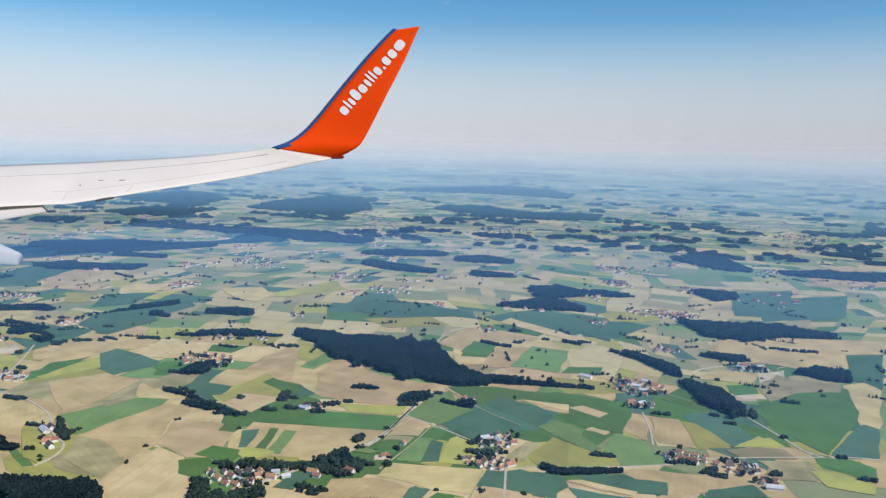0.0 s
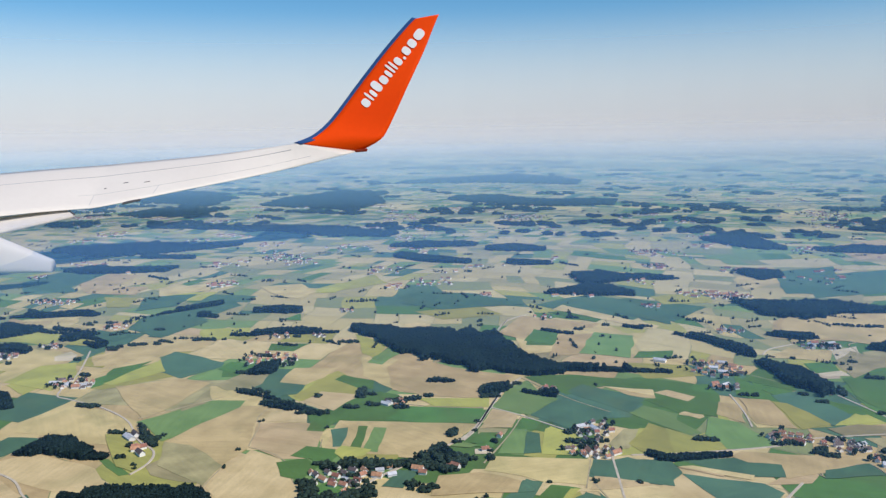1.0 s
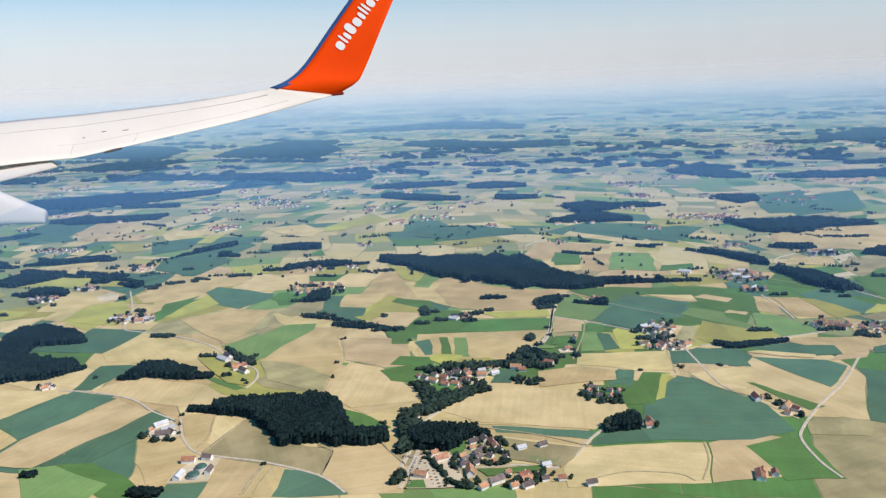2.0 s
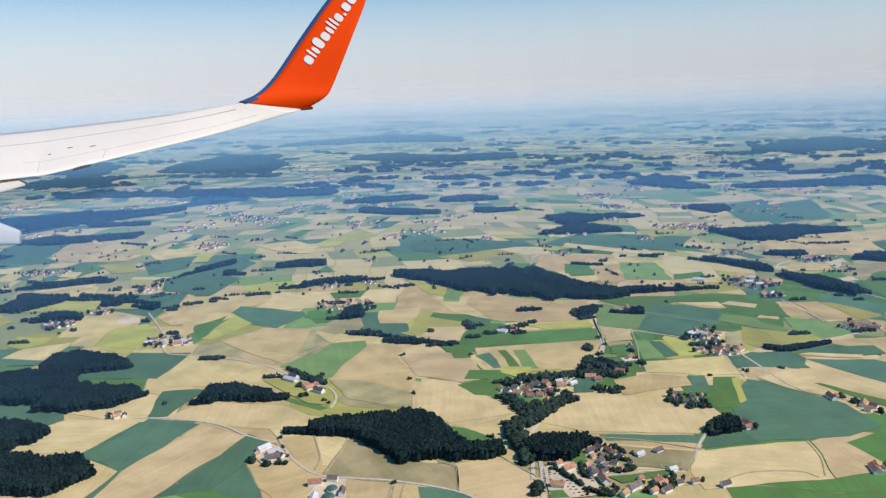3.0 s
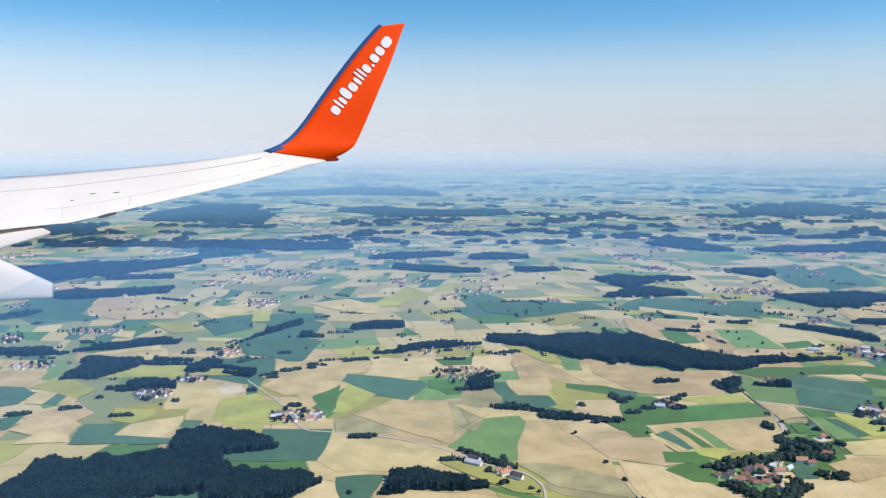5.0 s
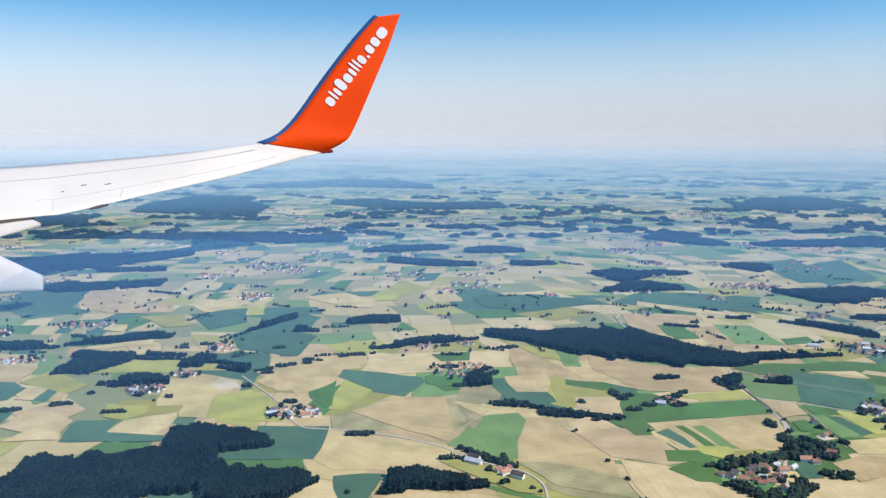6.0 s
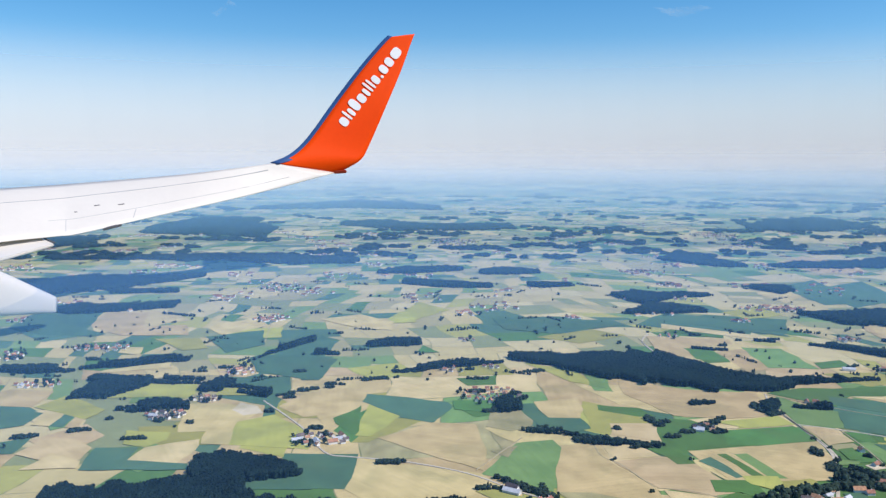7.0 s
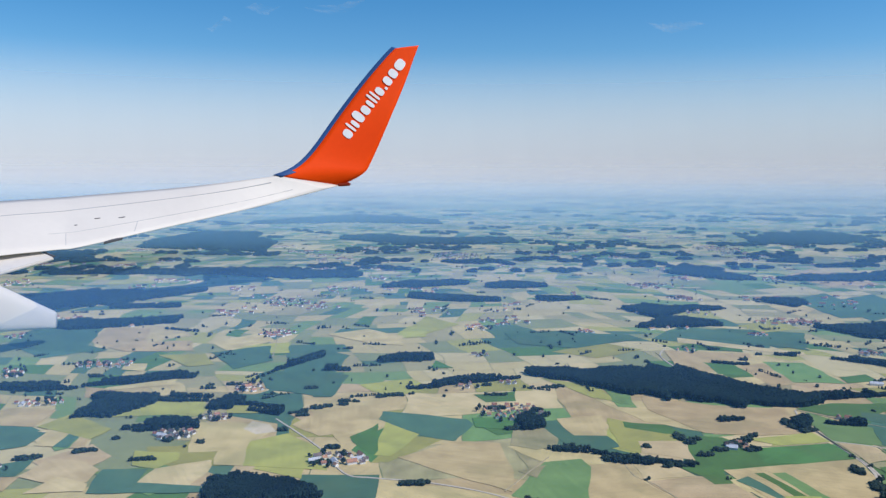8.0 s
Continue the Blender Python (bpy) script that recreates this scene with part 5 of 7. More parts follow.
wood((108.1, 223.5, 0.6), (113.5, 217.4, 5.9), (118.4, 211.4, 6.1), (118.9, 204.3, 5.6))
wood((74.4, 256.2, 0.7), (79.8, 255.6, 0.6))
wood((49.1, 246.9, 0.6), (58.7, 244.8, 0.9))
wood((117.8, 364.6, 0.6), (133.5, 356.5, 5.6))
wood((-128.6, 231.4, 0.6), (-118.4, 234.8, 2.8), (-102.1, 239.4, 1.1))
wood((-123.9, 219.3, 0.6), (-115.8, 215.7, 4.6), (-108.1, 216.2, 1.6), (-101.7, 214.8, 0.6))
wood((-100.9, 214.8, 0.6), (-93.5, 214.3, 0.6))
wood((-91.2, 208.6, 0.6), (-86.6, 210.2, 3.1), (-85.2, 215.4, 0.6))
wood((-104.2, 192.4, 0.7), (-99.5, 194.6, 1.8), (-91.4, 196.0, 1.3))
wood((-81.9, 206.3, 0.6), (-73.5, 203.8, 1.8))
wood((-156.5, 320.5, 1.5), (-130.8, 329.3, 3.1))
wood((-402.3, 727.2, 51.7), (-363.8, 712.2, 58.4), (-299.9, 669.9, 24.7))
wood((-316.7, 569.1, 24.5), (-287.7, 576.3, 37.1), (-257.6, 573.2, 20.9))
wood((-250.8, 692.7, 18.1), (-231.3, 741.7, 63.6), (-172.2, 736.1, 53.1))
wood((-100.8, 451.3, 5.5), (-71.2, 471.0, 7.7))
wood((-92.8, 726.9, 20.4), (-66.9, 725.4, 35.9), (-9.7, 683.2, 31.4), (54.2, 694.3, 29.7))
wood((254.9, 664.5, 16.3), (306.4, 696.3, 55.6), (375.5, 735.4, 53.0))
wood((80.2, 156.7, 0.6), (84.0, 155.5, 0.9), (92.2, 158.0, 0.6))
wood((44.7, 187.3, 3.4), (48.0, 189.4, 2.6))
wood((52.6, 188.1, 0.6), (57.8, 186.8, 0.6))
wood((29.2, 191.9, 0.6), (34.3, 192.6, 0.6))
wood((-5.3, 167.8, 0.6), (3.5, 165.8, 0.6))
wood((-14.0, 174.4, 0.6), (-9.3, 173.4, 0.6))
wood((-87.2, 225.2, 0.6), (-82.0, 245.5, 0.9), (-68.3, 263.4, 2.6))
wood((-66.5, 245.1, 1.7), (-60.8, 243.8, 0.9))
wood((56.7, 115.5, 1.6), (61.2, 116.5, 1.8))
wood((-18.1, 192.6, 4.9), (-13.9, 194.6, 5.3))
wood((-155.1, 229.8, 0.6), (-142.1, 228.6, 2.6), (-131.1, 227.0, 0.6))
wood((-130.2, 230.0, 0.6), (-116.9, 234.5, 0.6), (-102.4, 238.0, 0.9))
wood((-123.1, 202.3, 0.6), (-119.3, 208.7, 5.6), (-114.2, 210.9, 8.8), (-107.7, 213.4, 2.0))
wood((-104.1, 220.0, 0.6), (-92.9, 217.8, 0.6))
wood((-91.7, 208.8, 1.4), (-89.5, 212.3, 6.2), (-87.2, 215.8, 1.3))
wood((-86.3, 211.8, 0.6), (-74.5, 207.1, 0.6))
wood((-106.9, 193.1, 0.6), (-99.9, 196.3, 1.7), (-91.3, 194.7, 1.7))
wood((-229.5, 375.0, 8.7), (-205.7, 379.1, 20.3), (-193.5, 381.1, 26.7), (-168.8, 385.8, 18.5), (-138.7, 406.3, 3.8))
wood((-165.2, 359.1, 3.9), (-140.2, 358.6, 1.5))
wood((-176.7, 313.5, 0.6), (-167.7, 320.5, 8.8), (-157.9, 317.6, 6.8), (-131.1, 324.4, 3.4))
wood((-131.2, 308.9, 0.6), (-118.3, 304.3, 0.6))
wood((-239.8, 475.2, 3.6), (-199.2, 480.8, 6.6), (-142.7, 482.3, 15.3), (-107.2, 469.8, 17.2), (-67.0, 462.8, 10.0))
wood((-244.1, 648.9, 13.0), (-210.5, 658.3, 37.3), (-185.3, 692.6, 62.1), (-145.3, 652.7, 31.6))
wood((-399.9, 722.7, 35.8), (-337.1, 668.4, 19.3), (-288.5, 636.8, 17.1))
wood((-181.4, 629.6, 7.2), (-141.9, 603.4, 8.5))
wood((-211.0, 950.3, 29.4), (-94.9, 1039.4, 89.5), (4.3, 951.5, 41.2))
wood((140.2, 243.1, 1.4), (145.2, 245.0, 6.3), (152.7, 243.8, 5.5))
wood((135.8, 270.5, 0.6), (149.7, 269.5, 0.6))
wood((82.4, 154.5, 0.6), (86.9, 155.9, 0.7), (95.0, 158.9, 0.6))
wood((118.2, 358.9, 1.7), (124.5, 352.0, 8.8), (132.6, 355.7, 4.3))
wood((265.3, 689.9, 19.4), (274.6, 683.0, 61.2))
wood((-6.0, 236.4, 1.0), (9.1, 231.8, 8.7), (25.7, 225.1, 16.3), (38.8, 220.9, 18.1), (48.0, 210.3, 8.7), (59.5, 206.4, 3.3))
wood((57.8, 188.2, 1.7), (59.2, 187.8, 1.7))
wood((-8.3, 173.3, 0.6), (3.1, 166.9, 0.6), (11.7, 164.1, 0.6))
wood((-12.1, 88.2, 0.6), (-10.2, 88.7, 1.3), (-6.7, 88.2, 0.7))
wood((-30.3, 92.1, 0.6), (-28.4, 92.4, 0.6))
wood((55.4, 113.8, 0.6), (58.0, 115.0, 1.0), (60.2, 116.7, 1.5))
copse(-19.2, 189.3, 1.3, 0.7)
copse(-12.8, 201.6, 1.4, 0.7)
copse(-22.0, 203.8, 2.7, 0.7)
copse(20.4, 172.0, 1.7, 0.7)
copse(26.8, 171.9, 1.4, 1.0)
copse(28.8, 178.4, 1.3, 0.7)
copse(66.6, 159.8, 1.9, 0.7)
copse(65.0, 164.5, 1.1, 0.7)
copse(52.7, 128.1, 0.9, 0.7)
copse(58.6, 127.3, 0.7, 0.7)
copse(55.2, 127.7, 1.2, 0.7)
copse(-60.8, 169.8, 1.3, 0.7)
copse(-57.7, 174.2, 1.1, 0.7)
copse(93.7, 218.7, 1.6, 0.7)
copse(100.3, 210.9, 1.8, 0.7)
copse(15.7, 176.7, 1.2, 0.7)
copse(12.5, 164.9, 0.6, 0.7)
copse(9.2, 164.1, 1.0, 0.7)
copse(-43.2, 157.7, 1.4, 0.7)
copse(-44.1, 131.4, 0.4, 0.7)
copse(42.0, 159.2, 0.9, 2.1)
copse(45.5, 166.8, 0.6, 0.7)
copse(79.2, 144.3, 0.6, 0.7)
copse(43.4, 133.0, 1.2, 0.7)
copse(52.0, 148.8, 0.7, 1.1)
copse(-16.3, 142.9, 0.9, 2.0)
copse(47.1, 190.4, 1.9, 0.7)
copse(45.7, 183.5, 1.6, 0.7)
copse(112.5, 165.7, 1.3, 0.7)
copse(119.4, 169.3, 1.1, 0.7)
copse(124.2, 167.4, 0.9, 0.7)
copse(90.4, 166.0, 1.1, 0.7)
copse(108.0, 167.8, 2.2, 0.7)
copse(84.0, 128.6, 0.7, 0.7)
copse(85.5, 125.8, 0.9, 0.7)
copse(69.4, 157.7, 1.6, 0.7)
copse(55.6, 125.1, 0.7, 0.7)
copse(59.1, 130.2, 0.6, 0.7)
copse(71.6, 143.0, 0.6, 0.7)
copse(60.1, 249.7, 1.4, 0.7)
copse(-89.8, 229.3, 2.3, 0.7)
copse(-69.0, 224.4, 1.6, 0.7)
copse(-130.2, 240.1, 2.1, 0.7)
copse(-154.2, 242.3, 2.8, 0.7)
copse(-95.2, 184.6, 1.1, 0.7)
copse(-87.7, 182.7, 0.8, 0.7)
copse(-59.6, 178.1, 1.5, 0.7)
copse(-20.6, 188.1, 1.6, 0.7)
copse(16.3, 169.4, 1.7, 0.8)
copse(6.0, 175.3, 0.8, 0.9)
copse(-41.0, 158.4, 1.6, 0.5)
copse(-15.7, 145.0, 0.5, 2.4)
copse(-23.8, 144.7, 1.3, 0.5)
copse(-10.6, 176.0, 1.3, 0.5)
copse(-7.7, 174.8, 1.4, 0.5)
copse(0.7, 169.4, 2.2, 0.5)
copse(4.3, 168.1, 1.5, 0.5)
copse(11.1, 164.4, 1.1, 0.5)
copse(11.8, 166.3, 0.5, 0.5)
copse(2.9, 142.4, 0.6, 0.5)
copse(17.8, 178.8, 1.4, 0.5)
copse(15.7, 156.8, 0.5, 0.5)
copse(17.4, 169.8, 0.3, 0.5)
copse(-65.1, 207.2, 2.8, 0.5)
copse(-47.4, 216.3, 3.2, 0.5)
copse(-68.7, 202.5, 1.1, 0.5)
copse(-59.3, 211.9, 1.6, 0.5)
copse(-3.2, 222.6, 1.8, 0.5)
copse(-22.0, 224.8, 1.5, 0.5)
copse(4.5, 134.4, 0.4, 0.5)
copse(31.1, 180.5, 1.5, 0.5)
copse(27.7, 177.2, 1.5, 0.5)
copse(27.6, 171.9, 1.2, 0.5)
copse(46.1, 184.7, 1.3, 0.5)
copse(47.0, 187.5, 1.2, 0.5)
copse(48.1, 190.6, 1.3, 0.5)
copse(49.7, 193.5, 1.3, 0.5)
copse(58.2, 188.8, 2.4, 1.2)
copse(71.3, 161.6, 1.5, 0.6)
copse(67.9, 165.8, 1.1, 0.5)
copse(68.4, 196.4, 0.5, 0.5)
copse(90.7, 166.7, 0.8, 0.5)
copse(43.9, 134.5, 1.6, 0.5)
copse(64.0, 140.9, 0.4, 0.5)
copse(44.4, 218.9, 1.1, 0.5)
copse(40.2, 230.4, 1.0, 0.6)
copse(56.9, 264.7, 2.0, 0.5)
copse(79.7, 257.2, 2.4, 0.5)
copse(67.9, 256.3, 1.4, 0.5)
copse(102.7, 195.7, 2.4, 0.5)
copse(91.9, 166.1, 1.9, 0.5)
copse(140.4, 169.7, 1.8, 0.5)
copse(114.8, 171.2, 1.1, 0.5)
copse(116.8, 171.4, 0.7, 0.5)
copse(111.5, 163.9, 1.3, 0.5)
copse(113.4, 163.0, 1.5, 0.5)
copse(120.2, 168.3, 0.6, 0.5)
copse(123.9, 166.9, 1.0, 0.5)
copse(122.0, 163.3, 0.9, 0.5)
copse(104.6, 166.7, 1.0, 0.5)
copse(133.7, 214.5, 2.6, 0.5)
copse(128.8, 188.7, 0.8, 0.5)
copse(138.3, 180.1, 0.9, 0.5)
copse(123.8, 202.1, 0.8, 3.2)
copse(115.1, 198.6, 1.2, 0.5)
copse(118.2, 193.8, 1.4, 0.5)
copse(131.9, 228.2, 1.3, 0.5)
copse(130.0, 241.6, 2.7, 0.5)
copse(-111.7, 178.1, 0.7, 0.5)
copse(-110.2, 178.2, 0.5, 0.5)
copse(-108.6, 178.9, 0.7, 0.5)
copse(-120.6, 175.3, 0.9, 0.5)
copse(-118.5, 175.8, 1.1, 0.5)
copse(-107.0, 186.4, 1.0, 0.5)
copse(-90.3, 180.4, 0.4, 0.5)
copse(-63.1, 169.1, 0.5, 0.5)
copse(-68.6, 200.6, 1.8, 0.5)
copse(-108.8, 201.2, 0.6, 0.5)
copse(-96.3, 225.8, 1.7, 0.5)
copse(-71.6, 190.1, 1.3, 0.5)
copse(-44.3, 157.9, 1.9, 0.5)
copse(-12.8, 174.9, 2.5, 0.5)
copse(-2.3, 168.9, 3.6, 0.5)
copse(-20.7, 215.4, 3.0, 0.5)
copse(-5.1, 221.9, 2.8, 0.5)
copse(-19.8, 106.3, 0.7, 0.5)
copse(-17.2, 105.1, 0.8, 0.5)
copse(-14.8, 105.5, 0.8, 0.5)
copse(-14.3, 107.9, 0.3, 0.5)
copse(-16.0, 111.3, 0.3, 0.5)
copse(-19.6, 110.5, 0.3, 0.5)
copse(-17.3, 114.9, 0.4, 0.5)
copse(4.2, 98.1, 0.3, 0.5)
copse(35.5, 102.4, 0.3, 0.5)
copse(39.3, 107.1, 0.3, 0.5)
copse(37.7, 101.2, 0.5, 0.5)
copse(35.0, 95.8, 0.4, 0.5)
copse(32.1, 96.9, 0.3, 0.5)
copse(32.6, 94.3, 0.3, 0.5)
copse(31.1, 99.3, 0.3, 0.5)
copse(28.3, 103.3, 0.5, 0.5)
copse(28.4, 102.0, 0.5, 0.5)
copse(26.1, 96.0, 0.6, 0.5)
copse(25.9, 95.0, 0.5, 0.5)
copse(37.3, 107.3, 0.4, 0.5)
copse(38.2, 105.7, 0.5, 0.5)
copse(34.7, 105.8, 0.4, 0.5)
copse(36.8, 96.4, 0.4, 0.5)
copse(37.1, 95.3, 0.5, 0.5)
copse(42.4, 97.0, 0.3, 0.5)
copse(45.1, 97.5, 0.3, 0.5)
copse(46.1, 99.9, 0.3, 0.5)
copse(44.8, 98.8, 0.3, 0.5)
copse(40.9, 102.2, 0.4, 0.5)
copse(33.4, 100.7, 0.3, 0.5)
copse(33.3, 99.1, 0.3, 0.5)
copse(41.5, 106.9, 0.3, 0.5)
copse(23.9, 114.5, 0.7, 0.7)
copse(24.4, 111.8, 0.7, 0.5)
copse(25.0, 107.8, 0.8, 0.5)
copse(25.2, 105.8, 0.7, 0.5)
copse(24.8, 118.5, 0.9, 0.5)
copse(25.7, 119.1, 0.9, 0.5)
copse(58.3, 116.8, 1.6, 0.5)
copse(54.0, 133.1, 0.4, 0.5)
copse(40.0, 102.1, 0.4, 0.5)
copse(40.8, 103.9, 0.3, 0.5)
copse(38.7, 105.9, 0.3, 0.5)
copse(36.7, 104.4, 0.3, 0.5)
copse(35.2, 101.6, 0.3, 0.5)
copse(36.8, 108.2, 0.3, 0.5)
copse(35.9, 107.5, 0.3, 0.5)
copse(38.8, 108.4, 0.3, 0.5)
copse(34.3, 100.2, 0.3, 0.5)
copse(33.4, 102.6, 0.3, 0.5)
copse(40.3, 104.9, 0.3, 0.5)
copse(42.1, 96.1, 0.3, 0.5)
copse(46.0, 96.8, 0.3, 0.5)
copse(47.6, 98.5, 0.3, 0.5)
copse(50.1, 97.4, 0.3, 0.5)
copse(38.9, 95.2, 0.4, 0.5)
copse(41.2, 97.4, 0.3, 0.5)
copse(35.6, 94.9, 0.4, 0.5)
copse(21.4, 139.1, 1.0, 0.5)
copse(22.9, 138.7, 0.8, 0.5)
copse(26.4, 142.1, 1.2, 0.5)
copse(28.3, 141.6, 1.6, 0.5)
copse(30.8, 141.6, 1.4, 0.5)
copse(35.3, 142.2, 1.0, 0.5)
copse(41.2, 151.1, 1.4, 2.3)
copse(44.1, 154.8, 0.9, 0.5)
copse(41.1, 144.0, 1.6, 0.8)
copse(39.2, 143.8, 1.2, 0.5)
copse(45.2, 147.9, 2.3, 1.1)
copse(47.9, 147.7, 1.7, 0.6)
copse(42.8, 141.8, 1.1, 0.5)
copse(46.1, 142.5, 1.1, 0.5)
copse(21.5, 131.0, 1.0, 0.5)
copse(22.9, 130.0, 1.0, 0.5)
copse(23.9, 128.9, 1.0, 0.5)
copse(24.7, 126.4, 0.7, 0.5)
copse(24.5, 123.6, 0.5, 0.5)
copse(22.1, 119.2, 1.0, 0.5)
copse(24.0, 120.4, 0.8, 0.6)
copse(25.8, 124.3, 0.8, 0.6)
copse(27.8, 127.5, 0.9, 1.1)
copse(27.0, 124.2, 0.9, 1.0)
copse(25.3, 120.3, 0.9, 1.0)
copse(28.3, 124.9, 0.5, 2.2)
copse(27.1, 121.0, 0.5, 1.0)
copse(32.4, 134.5, 0.5, 0.9)
copse(31.0, 132.3, 0.8, 0.5)
copse(33.8, 131.2, 1.0, 0.5)
copse(40.8, 134.8, 1.4, 0.5)
copse(19.1, 114.1, 0.6, 0.5)
copse(33.9, 133.9, 0.5, 0.5)
copse(46.1, 161.6, 0.5, 0.5)
copse(51.0, 156.7, 1.0, 0.5)
copse(51.2, 152.0, 0.6, 0.5)
copse(25.2, 175.3, 2.2, 1.7)
copse(23.9, 174.9, 1.5, 0.5)
copse(-23.5, 149.7, 0.7, 0.5)
copse(-22.1, 148.2, 0.7, 0.5)
copse(-20.4, 146.5, 1.1, 0.5)
copse(-18.7, 143.5, 1.1, 0.5)
copse(-16.5, 142.7, 1.2, 0.5)
copse(-26.7, 145.0, 1.4, 0.5)
copse(-25.3, 146.4, 0.5, 0.5)
copse(-19.1, 139.5, 0.7, 0.5)
copse(-11.7, 130.3, 0.3, 0.5)
copse(-12.6, 131.4, 0.5, 0.5)
copse(-17.2, 134.1, 0.7, 0.5)
copse(-71.0, 202.7, 1.0, 0.5)
copse(-68.6, 204.0, 1.0, 0.5)
copse(-65.7, 205.9, 1.3, 0.5)
copse(-63.3, 207.8, 1.1, 0.5)
copse(-59.6, 208.7, 1.1, 0.5)
copse(-56.1, 211.2, 0.8, 0.5)
copse(-50.3, 215.3, 1.2, 0.5)
copse(-45.7, 216.7, 0.8, 0.5)
copse(6.3, 163.6, 1.1, 0.5)
copse(14.8, 180.5, 1.1, 2.3)
copse(7.9, 164.9, 1.0, 0.5)
copse(-12.5, 174.1, 2.1, 0.5)
copse(0.3, 157.5, 0.5, 0.5)
copse(-97.0, 173.1, 2.7, 0.5)
copse(-110.2, 178.9, 2.3, 0.5)
copse(-120.7, 174.7, 2.3, 0.5)
copse(31.1, 193.0, 2.3, 0.5)
copse(43.0, 187.7, 1.1, 3.5)
copse(44.0, 182.9, 0.8, 1.5)
copse(-44.8, 157.7, 1.4, 0.5)
copse(-41.9, 157.5, 0.9, 0.5)

# rows of trees along lanes and round gardens: half width, height, then places
tree_row(1.5, 1.7, (39.0, 145.3), (41.7, 147.3), (44.5, 145.0), (47.5, 145.2))
tree_row(0.8, 1.3, (38.6, 141.6), (42.7, 142.5), (45.5, 141.6))
tree_row(1.0, 1.4, (25.6, 138.4), (28.7, 141.0), (32.2, 139.7))
tree_row(0.6, 1.2, (33.4, 140.2), (36.5, 141.7))
tree_row(0.9, 1.2, (21.8, 131.0), (23.4, 128.5), (24.9, 125.0))
tree_row(1.0, 1.4, (34.2, 131.4), (31.5, 128.2), (29.6, 125.3), (27.4, 121.0))
tree_row(1.0, 1.4, (25.6, 123.3), (26.0, 120.5), (24.0, 117.7), (22.6, 118.1), (23.2, 115.2))
tree_row(0.9, 1.5, (22.6, 117.2), (22.9, 113.3), (23.6, 110.2), (24.0, 106.7), (24.6, 103.4))
tree_row(0.6, 1.0, (40.5, 135.6), (41.0, 133.0))
tree_row(0.75, 1.3, (35.4, 130.1), (32.1, 126.8), (27.7, 120.8), (24.7, 117.5), (24.2, 111.4), (25.8, 104.1))
tree_row(1.1, 1.3, (27.3, 139.7), (30.6, 141.6), (33.8, 141.2), (36.9, 142.5), (38.7, 142.1))
tree_row(0.9, 1.3, (22.4, 138.6), (24.5, 137.7))
tree_row(0.7, 1.2, (23.4, 130.7), (25.1, 127.9), (26.9, 125.0))
tree_row(0.3, 0.8, (54.0, 131.7), (53.4, 128.3), (53.3, 125.0))
tree_row(0.16, 0.5, (54.2, 131.3), (56.8, 131.1), (60.0, 130.3))
tree_row(0.5, 1.0, (55.0, 125.5), (56.9, 125.0), (59.1, 125.1))
tree_row(0.8, 1.5, (56.1, 114.1), (57.6, 117.3), (59.6, 118.7), (61.1, 119.3))
tree_row(0.7, 1.0, (-22.1, 148.2), (-18.2, 144.1), (-13.9, 140.3))
tree_row(0.25, 0.8, (27.9, 103.0), (30.0, 100.0), (32.3, 96.7))
tree_row(0.7, 1.2, (24.9, 94.0), (25.6, 95.6), (25.2, 97.0))
tree_row(0.35, 0.9, (32.5, 95.6), (34.4, 94.2), (36.6, 94.2))
tree_row(0.30, 0.8, (35.5, 102.9), (35.6, 101.3), (37.4, 100.4), (39.8, 100.6), (41.0, 101.6))
tree_row(0.25, 0.8, (35.9, 106.7), (37.2, 104.6), (38.6, 104.6), (40.3, 104.0))
tree_row(0.30, 0.9, (37.2, 109.7), (39.2, 108.4), (40.2, 106.4))
tree_row(0.35, 0.9, (40.6, 94.6), (42.4, 95.6), (45.2, 95.6), (46.2, 98.6))
tree_row(0.30, 0.8, (33.2, 104.0), (32.6, 101.0), (33.3, 98.8))
tree_row(0.30, 0.8, (27.6, 133.4), (29.9, 133.2), (32.2, 134.6))
tree_row(0.30, 0.8, (26.6, 136.2), (29.8, 136.0), (33.0, 138.4))

prototypes((96.0, 200.0))
# villages: x, y, half width, half depth, houses
village(-18.8, 200.6, 7.5, 6.5, 28)
village(-57.8, 171.0, 5.5, 3.7, 16)
village(25.0, 174.0, 2.3, 2.5, 5)
village(70.0, 166.3, 3.4, 5.7, 16)
village(70.6, 155.7, 5.2, 2.5, 16)
village(97.3, 215.1, 6.5, 6.7, 24)
village(-51.1, 125.9, 1.8, 0.9, 4)
village(56.3, 129.1, 2.9, 2.0, 7)
village(62.2, 115.9, 2.0, 1.3, 4)
village(-93.4, 367.1, 10.4, 10.4, 22)
village(-88.7, 298.3, 6.3, 5.9, 14)
village(-84.9, 225.3, 3.8, 3.5, 9)
village(-95.3, 188.6, 4.6, 3.1, 13)
village(-88.8, 200.1, 2.8, 2.3, 9)
village(-136.9, 253.9, 4.3, 3.7, 8)
village(-16.2, 304.6, 4.9, 4.7, 7)
village(-19.8, 259.7, 2.7, 2.6, 4)
village(22.7, 296.3, 3.0, 3.3, 4)
village(47.5, 263.4, 3.1, 2.7, 5)
village(82.9, 286.2, 3.7, 3.2, 5)
village(102.6, 256.0, 3.3, 2.7, 6)
village(-4.3, 562.9, 16.3, 23.6, 60)
village(199.9, 584.9, 11.9, 22.2, 30)
village(85.1, 370.8, 3.7, 5.2, 6)
village(109.7, 309.6, 3.9, 5.1, 8)
village(128.5, 243.9, 3.8, 2.6, 7)
